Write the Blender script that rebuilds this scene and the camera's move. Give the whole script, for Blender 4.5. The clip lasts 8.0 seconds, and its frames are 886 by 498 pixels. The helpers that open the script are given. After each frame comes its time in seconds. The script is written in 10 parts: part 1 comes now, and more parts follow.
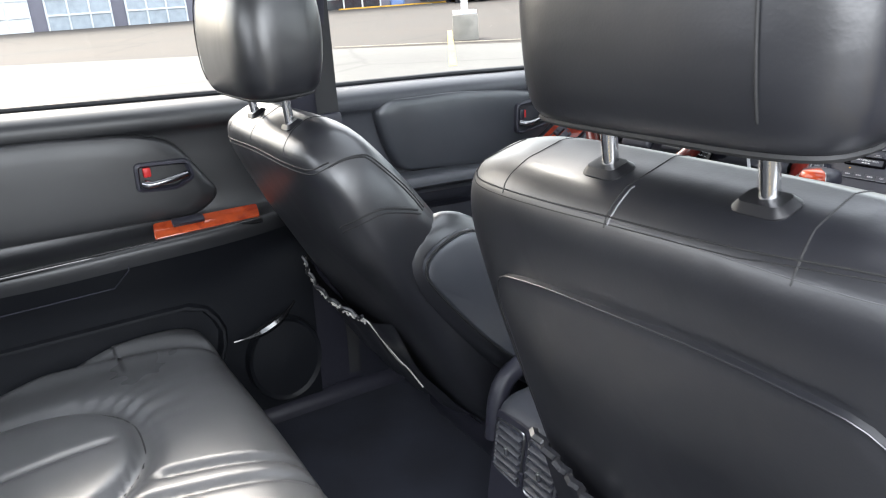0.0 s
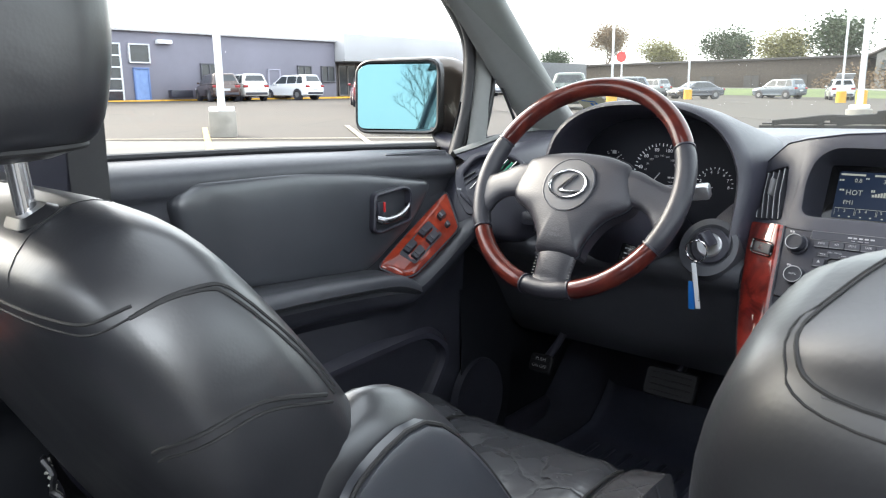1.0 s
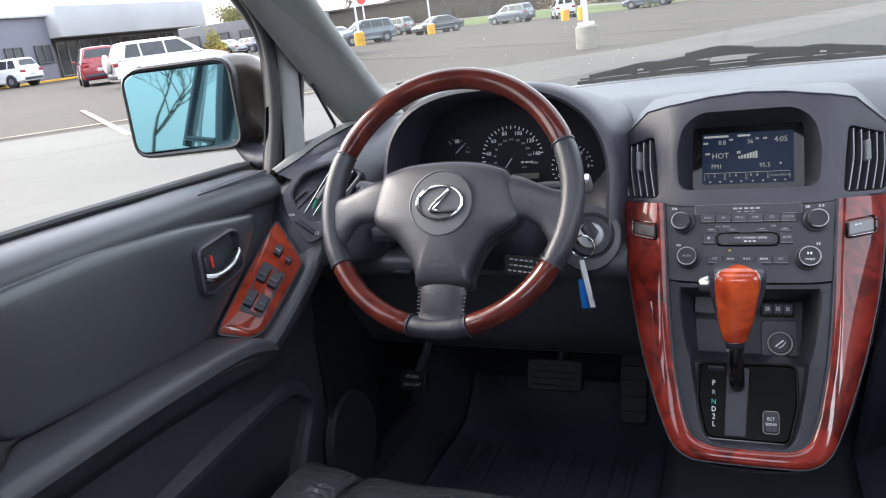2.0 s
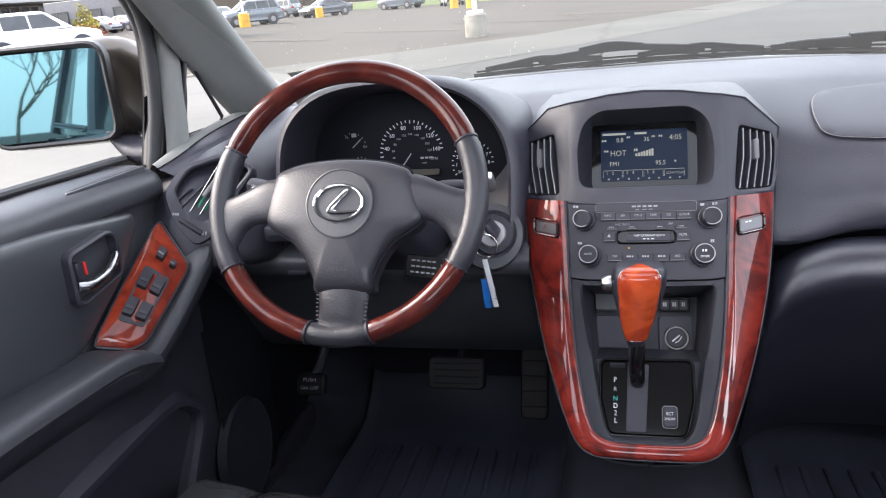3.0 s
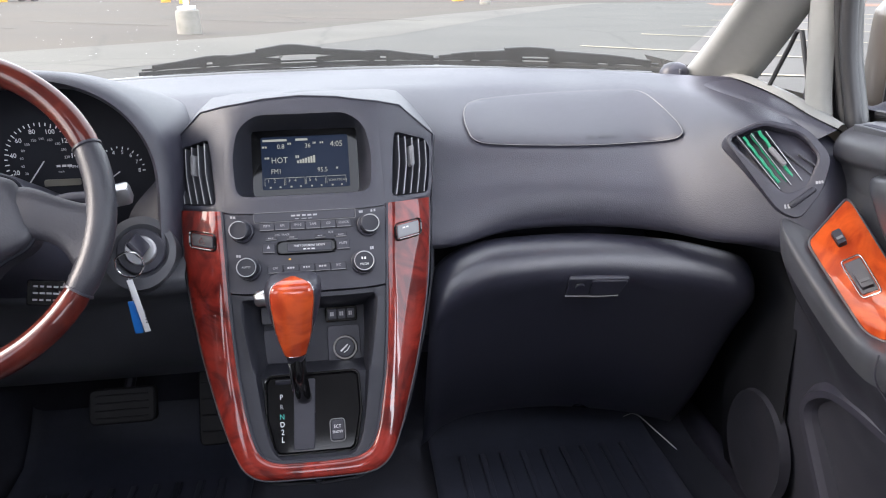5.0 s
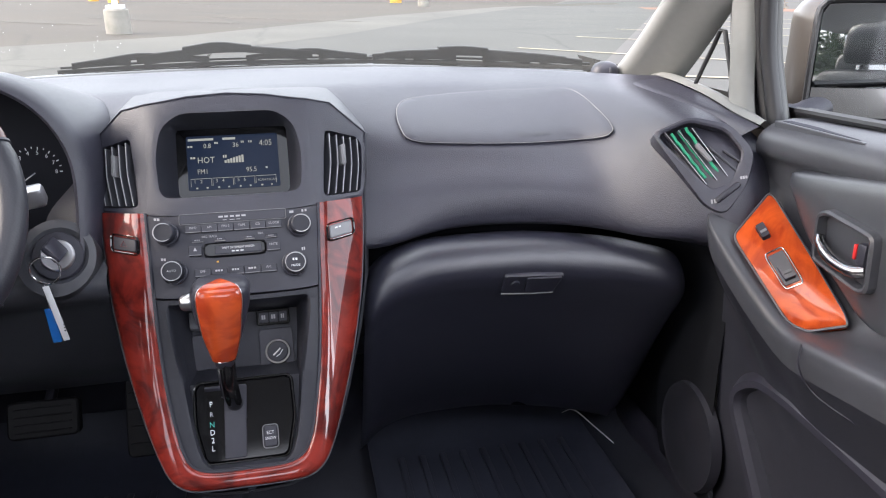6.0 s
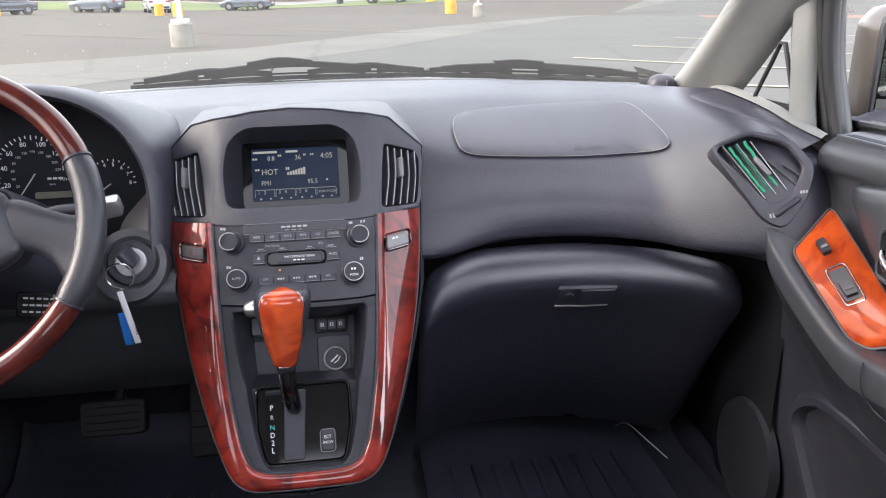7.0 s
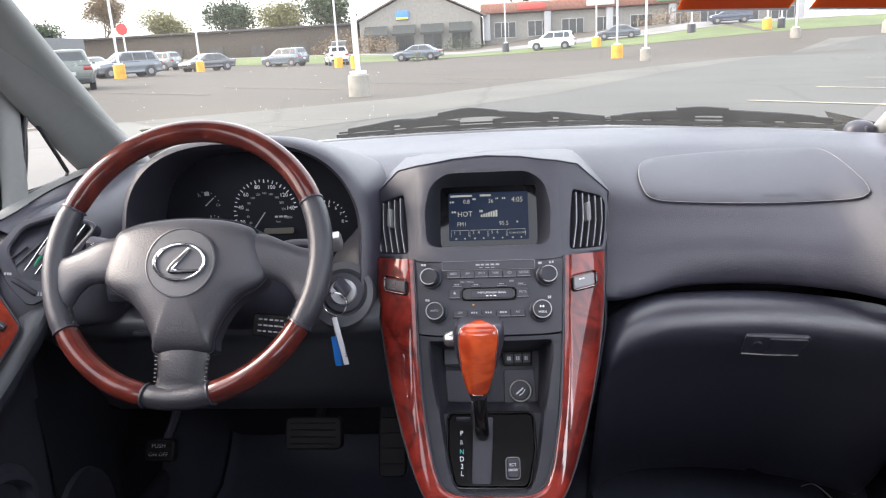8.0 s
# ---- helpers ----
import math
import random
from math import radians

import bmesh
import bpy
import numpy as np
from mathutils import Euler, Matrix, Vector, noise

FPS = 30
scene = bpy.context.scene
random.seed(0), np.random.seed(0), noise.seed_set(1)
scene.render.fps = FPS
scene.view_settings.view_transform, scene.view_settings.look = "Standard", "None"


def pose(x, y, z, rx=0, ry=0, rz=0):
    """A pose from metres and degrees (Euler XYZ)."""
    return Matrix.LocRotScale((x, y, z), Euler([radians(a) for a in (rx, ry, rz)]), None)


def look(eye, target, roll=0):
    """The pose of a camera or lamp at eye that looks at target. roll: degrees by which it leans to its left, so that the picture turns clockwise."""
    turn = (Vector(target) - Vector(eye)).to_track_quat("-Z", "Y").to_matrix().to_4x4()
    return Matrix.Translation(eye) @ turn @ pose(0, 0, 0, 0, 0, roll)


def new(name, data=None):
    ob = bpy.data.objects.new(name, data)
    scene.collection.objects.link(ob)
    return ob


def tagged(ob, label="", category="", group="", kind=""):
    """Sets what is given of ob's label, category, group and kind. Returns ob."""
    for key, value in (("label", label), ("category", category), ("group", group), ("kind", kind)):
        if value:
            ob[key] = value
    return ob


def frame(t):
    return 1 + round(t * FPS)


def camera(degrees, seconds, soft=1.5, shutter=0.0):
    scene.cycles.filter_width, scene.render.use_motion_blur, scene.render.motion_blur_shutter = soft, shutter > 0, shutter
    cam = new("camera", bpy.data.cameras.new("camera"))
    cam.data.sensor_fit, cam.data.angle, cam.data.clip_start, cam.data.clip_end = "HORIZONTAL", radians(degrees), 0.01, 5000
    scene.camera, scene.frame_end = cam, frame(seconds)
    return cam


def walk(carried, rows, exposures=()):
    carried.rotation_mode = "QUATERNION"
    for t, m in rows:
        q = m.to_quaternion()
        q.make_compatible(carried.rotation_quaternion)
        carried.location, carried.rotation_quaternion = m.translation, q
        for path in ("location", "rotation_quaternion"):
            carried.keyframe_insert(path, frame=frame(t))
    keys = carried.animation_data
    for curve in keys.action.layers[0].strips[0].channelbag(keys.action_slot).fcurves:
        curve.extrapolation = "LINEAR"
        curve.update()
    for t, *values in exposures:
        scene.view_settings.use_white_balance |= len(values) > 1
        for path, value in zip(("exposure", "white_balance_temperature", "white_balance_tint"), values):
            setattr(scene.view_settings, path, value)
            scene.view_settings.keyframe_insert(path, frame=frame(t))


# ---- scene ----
from mathutils.bvhtree import BVHTree
cam = camera(62.2, 8.0, soft=1.1, shutter=0.08)
PATH = [
    (0, (0.744, -1.387, 1.288), (-0.901, -0.455, 0.636), -4.1),
    (0.3, (0.519, -1.312, 1.233), (-1.089, -0.268, 0.663), -3.3),
    (0.5, (0.394, -1.28, 1.184), (-1.149, -0.109, 0.684), -1.3),
    (0.7, (0.292, -1.24, 1.163), (-1.149, 0.078, 0.731), 0.4),
    (1, (0.217, -1.219, 1.202), (-1.060, 0.261, 0.783), -0.7),
    (1.2, (0.166, -1.195, 1.22), (-0.986, 0.379, 0.776), -2.8),
    (1.5, (0.108, -1.151, 1.277), (-0.879, 0.505, 0.741), -6.3),
    (1.7, (0.059, -1.124, 1.278), (-0.832, 0.578, 0.723), -7.3),
    (2.8, (-0.04, -1.069, 1.306), (-0.586, 0.736, 0.64), -6.2),
    (3, (-0.021, -1.06, 1.292), (-0.515, 0.764, 0.636), -5.8),
    (3.5, (0.003, -1.042, 1.296), (-0.293, 0.818, 0.622), -4.3),
    (4, (0.029, -1.028, 1.289), (-0.077, 0.852, 0.614), -3.0),
    (4.5, (0.049, -1.015, 1.284), (0.124, 0.863, 0.6), -2.0),
    (5, (0.073, -1.006, 1.281), (0.292, 0.859, 0.591), -1.2),
    (5.2, (0.075, -0.998, 1.272), (0.356, 0.862, 0.591), -0.9),
    (6.3, (0.089, -1.0, 1.276), (0.465, 0.839, 0.587), -0.5),
    (6.5, (0.09, -1.001, 1.278), (0.437, 0.846, 0.592), -0.7),
    (7, (0.079, -1.014, 1.282), (0.315, 0.859, 0.621), -1.3),
    (7.5, (0.054, -1.042, 1.291), (0.106, 0.856, 0.663), -2.4),
    (8, (0.034, -1.073, 1.297), (-0.151, 0.846, 0.765), -3.2),
]
EXPOSURE = [(0, 2.45, 6500, 10), (0.5, 3.3, 6450, 9), (0.8, 2.85, 6450, 9), (1.0, 2.52, 6500, 8), (1.3, 2.22, 6300, 8), (1.7, 2.22, 6300, 10), (3.0, 2.52, 6450, 15), (4.0, 2.58, 6450, 15), (6.5, 2.48, 6550, 15), (7.5, 2.52, 6600, 15), (8.0, 2.52, 6600, 15)]
walk(cam, [(t, look(eye, target, roll)) for t, eye, target, roll in PATH], exposures=EXPOSURE)
# ---- world and light ----
SUN_EL, SUN_AZ = radians(36), radians(-96)      # azimuth from straight ahead (+y), minus is to the left
world = bpy.data.worlds.new("sky")
scene.world = world
world.use_nodes = True
wn, wl = world.node_tree.nodes, world.node_tree.links
sky = wn.new("ShaderNodeTexSky")
sky.sky_type, sky.sun_disc = "NISHITA", False
sky.sun_elevation, sky.sun_rotation = SUN_EL, SUN_AZ
sky.air_density, sky.dust_density, sky.ozone_density = 1.0, 4.0, 1.0
haze = wn.new("ShaderNodeMix")
haze.data_type = "RGBA"
haze.inputs[0].default_value = 0.55
wl.new(sky.outputs[0], haze.inputs[6])
haze.inputs[7].default_value = (7.6, 7.8, 7.9, 1)
wl.new(haze.outputs[2], wn["Background"].inputs[0])
wn["Background"].inputs[1].default_value = 0.15
sun_data = bpy.data.lights.new("sun", "SUN")
sun_data.energy, sun_data.angle, sun_data.color = 0.85, radians(28), (1.0, 0.95, 0.87)
sun = new("sun", sun_data)
sun.matrix_world = look((-40, 30, 40), (-40 + math.sin(-SUN_AZ) * math.cos(SUN_EL), 30 - math.cos(SUN_AZ) * math.cos(SUN_EL), 40 - math.sin(SUN_EL)))

# fill lamp added at the tailgate window behind the camera, besides the sky's light
back_data = bpy.data.lights.new("tailgate_fill_light", "AREA")
back_data.shape, back_data.size, back_data.size_y, back_data.energy, back_data.color = "RECTANGLE", 1.05, 0.36, 0.6, (0.86, 0.90, 1.0)
back = new("tailgate_fill_light", back_data)
back.matrix_world = look((0, -2.12, 1.30), (0, 0.0, 0.75))

# fill lamp added at the open rear door beside the camera's start
door_data = bpy.data.lights.new("open_door_fill", "AREA")
door_data.shape, door_data.size, door_data.size_y, door_data.energy, door_data.color = "RECTANGLE", 0.75, 0.55, 2.4, (0.92, 0.95, 1.0)
door_light = new("open_door_fill", door_data)
door_light.matrix_world = look((0.92, -1.28, 1.46), (-0.1, -1.26, 0.62))

# ---- materials ----
def node_mat(name):
    m = bpy.data.materials.new(name)
    m.use_nodes = True
    return m, m.node_tree.nodes, m.node_tree.links, m.node_tree.nodes["Principled BSDF"]


def mat(name, col, rough=0.5, metal=0.0, var=0.12, scale=30.0, big=3.0, stain=0.15, bump=0.0, bscale=700.0, cells=False, coat=0.0, rvar=0.08, tint=None, spec=0.5):
    """A surface: colour with grain and large soft stains, rough to a varying degree, and fine relief."""
    m, n, l, b = node_mat(name)
    tc = n.new("ShaderNodeTexCoord")
    fine, wide = n.new("ShaderNodeTexNoise"), n.new("ShaderNodeTexNoise")
    fine.inputs["Scale"].default_value, fine.inputs["Detail"].default_value = scale, 6
    wide.inputs["Scale"].default_value, wide.inputs["Detail"].default_value = big, 3
    for q in (fine, wide):
        l.new(tc.outputs["Object"], q.inputs["Vector"])
    ramp = n.new("ShaderNodeMix")
    ramp.data_type = "RGBA"
    c2 = tint or col
    ramp.inputs[6].default_value = (*[c * (1 - var) for c in col], 1)
    ramp.inputs[7].default_value = (*[min(1, c * (1 + var)) for c in c2], 1)
    l.new(fine.outputs["Fac"], ramp.inputs[0])
    mul = n.new("ShaderNodeMix")
    mul.data_type, mul.blend_type = "RGBA", "MULTIPLY"
    mul.inputs[0].default_value = 1
    mr = n.new("ShaderNodeMapRange")
    mr.inputs["From Min"].default_value, mr.inputs["From Max"].default_value = 0.3, 0.7
    mr.inputs["To Min"].default_value, mr.inputs["To Max"].default_value = 1 - stain, 1 + stain * 0.5
    l.new(wide.outputs["Fac"], mr.inputs["Value"])
    l.new(ramp.outputs[2], mul.inputs[6])
    l.new(mr.outputs[0], mul.inputs[7])
    l.new(mul.outputs[2], b.inputs["Base Color"])
    rr = n.new("ShaderNodeMapRange")
    rr.inputs["To Min"].default_value, rr.inputs["To Max"].default_value = max(0.02, rough - rvar), min(1, rough + rvar)
    l.new(wide.outputs["Fac"], rr.inputs["Value"])
    l.new(rr.outputs[0], b.inputs["Roughness"])
    b.inputs["Metallic"].default_value = metal
    b.inputs["Coat Weight"].default_value = coat
    b.inputs["Coat Roughness"].default_value = 0.06
    b.inputs["Specular IOR Level"].default_value = spec
    if bump:
        if cells:
            tx = n.new("ShaderNodeTexVoronoi")
            out = tx.outputs["Distance"]
        else:
            tx = n.new("ShaderNodeTexNoise")
            tx.inputs["Detail"].default_value = 4
            out = tx.outputs["Fac"]
        tx.inputs["Scale"].default_value = bscale
        l.new(tc.outputs["Object"], tx.inputs["Vector"])
        bp = n.new("ShaderNodeBump")
        bp.inputs["Strength"].default_value, bp.inputs["Distance"].default_value = bump, 0.001
        l.new(out, bp.inputs["Height"])
        l.new(bp.outputs[0], b.inputs["Normal"])
    return m


def leather(name, col, rough=0.32, wrinkle=0.35, cells=420, grain=0.12):
    """Grained leather with soft creases."""
    m = mat(name, col, rough, var=0.15, scale=18, big=5, stain=0.2, rvar=0.1, spec=0.9)
    n, l, b = m.node_tree.nodes, m.node_tree.links, m.node_tree.nodes["Principled BSDF"]
    tc = n.new("ShaderNodeTexCoord")
    vor = n.new("ShaderNodeTexVoronoi")
    vor.inputs["Scale"].default_value = cells
    mus = n.new("ShaderNodeTexNoise")
    mus.inputs["Scale"].default_value, mus.inputs["Detail"].default_value, mus.inputs["Distortion"].default_value = 9, 2.5, 0.8
    for q in (vor, mus):
        l.new(tc.outputs["Object"], q.inputs["Vector"])
    b1, b2 = n.new("ShaderNodeBump"), n.new("ShaderNodeBump")
    b1.inputs["Strength"].default_value, b1.inputs["Distance"].default_value = grain, 0.0003
    b2.inputs["Strength"].default_value, b2.inputs["Distance"].default_value = wrinkle, 0.006
    l.new(vor.outputs["Distance"], b1.inputs["Height"])
    l.new(mus.outputs["Fac"], b2.inputs["Height"])
    l.new(b2.outputs[0], b1.inputs["Normal"])
    l.new(b1.outputs[0], b.inputs["Normal"])
    return m


def burl(name, light, dark, coat=1.0):
    """Lacquered burl wood."""
    m, n, l, b = node_mat(name)
    tc = n.new("ShaderNodeTexCoord")
    nz, sp = n.new("ShaderNodeTexNoise"), n.new("ShaderNodeTexNoise")
    nz.inputs["Scale"].default_value, nz.inputs["Detail"].default_value, nz.inputs["Distortion"].default_value = 14, 8, 2.5
    sp.inputs["Scale"].default_value, sp.inputs["Detail"].default_value = 45, 5
    for q in (nz, sp):
        l.new(tc.outputs["Object"], q.inputs["Vector"])
    r = n.new("ShaderNodeValToRGB")
    r.color_ramp.elements[0].position, r.color_ramp.elements[0].color = 0.38, (*dark, 1)
    r.color_ramp.elements[1].position, r.color_ramp.elements[1].color = 0.58, (*light, 1)
    l.new(nz.outputs["Fac"], r.inputs[0])
    mx = n.new("ShaderNodeMix")
    mx.data_type, mx.blend_type = "RGBA", "MULTIPLY"
    mx.inputs[0].default_value = 0.35
    l.new(r.outputs[0], mx.inputs[6])
    l.new(sp.outputs["Fac"], mx.inputs[7])
    l.new(mx.outputs[2], b.inputs["Base Color"])
    b.inputs["Roughness"].default_value = 0.35
    b.inputs["Specular IOR Level"].default_value = 0.12
    b.inputs["Coat Weight"].default_value, b.inputs["Coat Roughness"].default_value = coat, 0.02
    return m


def glass(name, tint=(1, 1, 1)):
    """A clear pane: seen through, with a faint gloss."""
    m, n, l, b = node_mat(name)
    n.remove(b)
    tr, gl, mx, fr = n.new("ShaderNodeBsdfTransparent"), n.new("ShaderNodeBsdfGlossy"), n.new("ShaderNodeMixShader"), n.new("ShaderNodeLayerWeight")
    tr.inputs[0].default_value = (*tint, 1)
    gl.inputs["Roughness"].default_value = 0.02
    pw, ad = n.new("ShaderNodeMath"), n.new("ShaderNodeMath")
    pw.operation, ad.operation = "POWER", "MULTIPLY_ADD"
    l.new(fr.outputs["Facing"], pw.inputs[0])
    pw.inputs[1].default_value = 5.0
    l.new(pw.outputs[0], ad.inputs[0])
    ad.inputs[1].default_value, ad.inputs[2].default_value = 0.35, 0.02
    l.new(ad.outputs[0], mx.inputs[0])
    l.new(tr.outputs[0], mx.inputs[1])
    l.new(gl.outputs[0], mx.inputs[2])
    l.new(mx.outputs[0], n["Material Output"].inputs[0])
    return m


def dusty(name, dust):
    """A clear pane with a thin film of dust and dried drops that scatters the daylight."""
    m = glass(name, (0.80, 0.83, 0.81))
    n, l = m.node_tree.nodes, m.node_tree.links
    clear = n["Material Output"].inputs[0].links[0].from_socket
    tc, nz, dr, mr = n.new("ShaderNodeTexCoord"), n.new("ShaderNodeTexNoise"), n.new("ShaderNodeTexVoronoi"), n.new("ShaderNodeMapRange")
    nz.inputs["Scale"].default_value, nz.inputs["Detail"].default_value = 5, 6
    dr.inputs["Scale"].default_value = 90
    for q in (nz, dr):
        l.new(tc.outputs["Object"], q.inputs["Vector"])
    mr.inputs[1].default_value, mr.inputs[2].default_value, mr.inputs[3].default_value, mr.inputs[4].default_value = 0.3, 0.7, dust * 0.75, dust * 1.25
    l.new(nz.outputs["Fac"], mr.inputs[0])
    spot = n.new("ShaderNodeMath")
    spot.operation, spot.inputs[1].default_value = "LESS_THAN", 0.055
    l.new(dr.outputs["Distance"], spot.inputs[0])
    ad = n.new("ShaderNodeMath")
    ad.operation, ad.inputs[1].default_value = "MULTIPLY_ADD", 0.05
    l.new(spot.outputs[0], ad.inputs[0])
    l.new(mr.outputs[0], ad.inputs[2])
    tl, mx = n.new("ShaderNodeBsdfTranslucent"), n.new("ShaderNodeMixShader")
    tl.inputs[0].default_value = (0.80, 0.80, 0.74, 1)
    l.new(ad.outputs[0], mx.inputs[0])
    l.new(clear, mx.inputs[1])
    l.new(tl.outputs[0], mx.inputs[2])
    l.new(mx.outputs[0], n["Material Output"].inputs[0])
    return m


def glow(name, col, strength):
    m, n, l, b = node_mat(name)
    b.inputs["Base Color"].default_value = (*[c * 0.3 for c in col], 1)
    b.inputs["Emission Color"].default_value, b.inputs["Emission Strength"].default_value = (*col, 1), strength
    return m


DASH = mat("charcoal_dash_vinyl", (0.032, 0.032, 0.047), 0.42, var=0.1, scale=60, big=6, stain=0.14, bump=0.3, bscale=900, cells=True, spec=0.65)
TRIM = mat("dark_grey_plastic", (0.055, 0.057, 0.067), 0.40, var=0.12, scale=80, big=7, stain=0.12, bump=0.25, bscale=1100)
BLACK = mat("black_plastic", (0.028, 0.028, 0.040), 0.42, var=0.15, scale=80, stain=0.15, bump=0.15, bscale=900)
GLOSS = mat("piano_black_plastic", (0.008, 0.008, 0.009), 0.12, var=0.1, scale=50, stain=0.1, coat=0.6, rvar=0.05)
DARK = mat("matt_black_void", (0.055, 0.057, 0.072), 0.85, var=0.1, spec=0.15)
LID = mat("black_glovebox_plastic", (0.020, 0.0205, 0.033), 0.30, var=0.12, scale=70, stain=0.12, bump=0.2, bscale=900, cells=True, spec=1.0)
LOWER = mat("charcoal_lower_plastic", (0.025, 0.026, 0.035), 0.45, var=0.15, scale=80, stain=0.15, bump=0.25, bscale=1000, spec=0.35)
GATE = mat("gate_gloss_black", (0.006, 0.006, 0.007), 0.06, var=0.1, scale=50, stain=0.1, spec=0.35)
WIPER = mat("black_wiper_steel", (0.010, 0.010, 0.011), 0.5, var=0.2, scale=60, spec=0.3)
PEDAL = mat("worn_pedal_rubber", (0.012, 0.012, 0.014), 0.6, var=0.2, scale=60, spec=0.2)
RUBBER = mat("black_rubber_seal", (0.020, 0.020, 0.023), 0.5, var=0.2, scale=50)
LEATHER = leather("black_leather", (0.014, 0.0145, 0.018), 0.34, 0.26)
# rear cushion leather: the daylight sheen is put into its paler base colour
LEATHER_SHEEN = leather("sheen_paled_leather", (0.105, 0.106, 0.110), 0.30, 0.06)
REAR_LOWER = mat("black_rear_door_plastic", (0.009, 0.010, 0.013), 0.5, var=0.15, scale=80, bump=0.2, bscale=1000, spec=0.3)
REAR_VINYL = leather("black_rear_door_vinyl", (0.018, 0.0185, 0.021), 0.45, 0.10, 500)
DOOR_VINYL = leather("black_door_vinyl", (0.044, 0.047, 0.056), 0.34, 0.15, 500)
WHEEL_LEATHER = leather("charcoal_wheel_leather", (0.026, 0.026, 0.034), 0.42, 0.10, 380, 0.55)
WHEEL_LEATHER.node_tree.nodes["Principled BSDF"].inputs["Specular IOR Level"].default_value = 0.5
def creased(m, worn):
    """Adds long worn crease lines to a leather."""
    n, l, b = m.node_tree.nodes, m.node_tree.links, m.node_tree.nodes["Principled BSDF"]
    tc, nz, vm, vo, mr = n.new("ShaderNodeTexCoord"), n.new("ShaderNodeTexNoise"), n.new("ShaderNodeVectorMath"), n.new("ShaderNodeTexVoronoi"), n.new("ShaderNodeMapRange")
    nz.inputs["Scale"].default_value, nz.inputs["Detail"].default_value = 7, 4
    l.new(tc.outputs["Object"], nz.inputs["Vector"])
    vm.operation = "MULTIPLY_ADD"
    vm.inputs[1].default_value = (0.16, 0.16, 0.16)
    l.new(nz.outputs["Color"], vm.inputs[0])
    l.new(tc.outputs["Object"], vm.inputs[2])
    vo.feature = "DISTANCE_TO_EDGE"
    vo.inputs["Scale"].default_value = 10
    l.new(vm.outputs[0], vo.inputs["Vector"])
    mr.inputs[1].default_value, mr.inputs[2].default_value, mr.inputs[3].default_value, mr.inputs[4].default_value = 0.0, 0.07, 0.0, 1.0
    l.new(vo.outputs["Distance"], mr.inputs[0])
    bp = n.new("ShaderNodeBump")
    bp.inputs["Strength"].default_value, bp.inputs["Distance"].default_value = 0.22, 0.004
    l.new(mr.outputs[0], bp.inputs["Height"])
    l.new(b.inputs["Normal"].links[0].from_socket, bp.inputs["Normal"])
    l.new(bp.outputs[0], b.inputs["Normal"])
    old = b.inputs["Base Color"].links[0].from_socket
    mx = n.new("ShaderNodeMix")
    mx.data_type = "RGBA"
    lt = n.new("ShaderNodeMapRange")
    lt.inputs[1].default_value, lt.inputs[2].default_value, lt.inputs[3].default_value, lt.inputs[4].default_value = 0.0, 0.016, 0.12, 0.0
    l.new(vo.outputs["Distance"], lt.inputs[0])
    l.new(lt.outputs[0], mx.inputs[0])
    l.new(old, mx.inputs[6])
    mx.inputs[7].default_value = (*worn, 1)
    l.new(mx.outputs[2], b.inputs["Base Color"])
    return m


# greyer than LEATHER: windscreen glare is put into the cushion's base colour
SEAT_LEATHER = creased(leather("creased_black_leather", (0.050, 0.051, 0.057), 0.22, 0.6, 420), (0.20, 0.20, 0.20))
RIM_BLACK = mat("black_mirror_rim", (0.010, 0.010, 0.012), 0.35, var=0.15, scale=60)
SEAM = mat("black_thread_seam", (0.012, 0.012, 0.013), 0.7, var=0.2, scale=300)
THREAD = mat("pale_worn_thread", (0.46, 0.45, 0.42), 0.7, var=0.3, scale=300)
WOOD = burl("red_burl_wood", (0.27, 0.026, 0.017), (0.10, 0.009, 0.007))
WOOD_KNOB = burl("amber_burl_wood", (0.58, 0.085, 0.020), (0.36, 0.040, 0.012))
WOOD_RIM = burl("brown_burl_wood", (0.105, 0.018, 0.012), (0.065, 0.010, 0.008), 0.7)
# one burl on both doors; lit orange and shaded red put into its colour
WOOD_LIT = burl("lit_burl_wood", (0.62, 0.09, 0.014), (0.40, 0.045, 0.009), 0.18)
WOOD_SHADED = burl("shaded_burl_wood", (0.42, 0.050, 0.020), (0.22, 0.022, 0.010), 0.6)
CHROME = mat("chrome", (0.75, 0.75, 0.77), 0.12, metal=1, var=0.05, stain=0.05, rvar=0.05)
SATIN = mat("satin_metal", (0.55, 0.55, 0.57), 0.32, metal=1, var=0.08, stain=0.1)
CARPET = mat("black_carpet", (0.030, 0.033, 0.048), 0.95, var=0.5, scale=700, big=8, stain=0.3, bump=0.9, bscale=900)
MAT_RUBBER = mat("black_rubber_mat", (0.040, 0.044, 0.064), 0.38, var=0.2, scale=60, stain=0.3)
PILLAR = mat("grey_pillar_plastic", (0.20, 0.205, 0.20), 0.6, var=0.06, scale=90, big=4, stain=0.08, bump=0.2, bscale=1200)
HEADLINER = mat("grey_headliner_cloth", (0.42, 0.415, 0.40), 0.9, var=0.1, scale=300, bump=0.4, bscale=900)
PRINT = mat("white_print", (0.75, 0.76, 0.78), 0.6, var=0.05)
PRINT_DIM = mat("grey_print", (0.40, 0.40, 0.42), 0.6, var=0.05)
RED = mat("red_lock_tab", (0.65, 0.03, 0.03), 0.4, var=0.1)
GREEN = mat("green_plastic", (0.02, 0.30, 0.16), 0.35, var=0.2, scale=60)
BLUE = mat("blue_plastic", (0.01, 0.16, 0.55), 0.4, var=0.1)
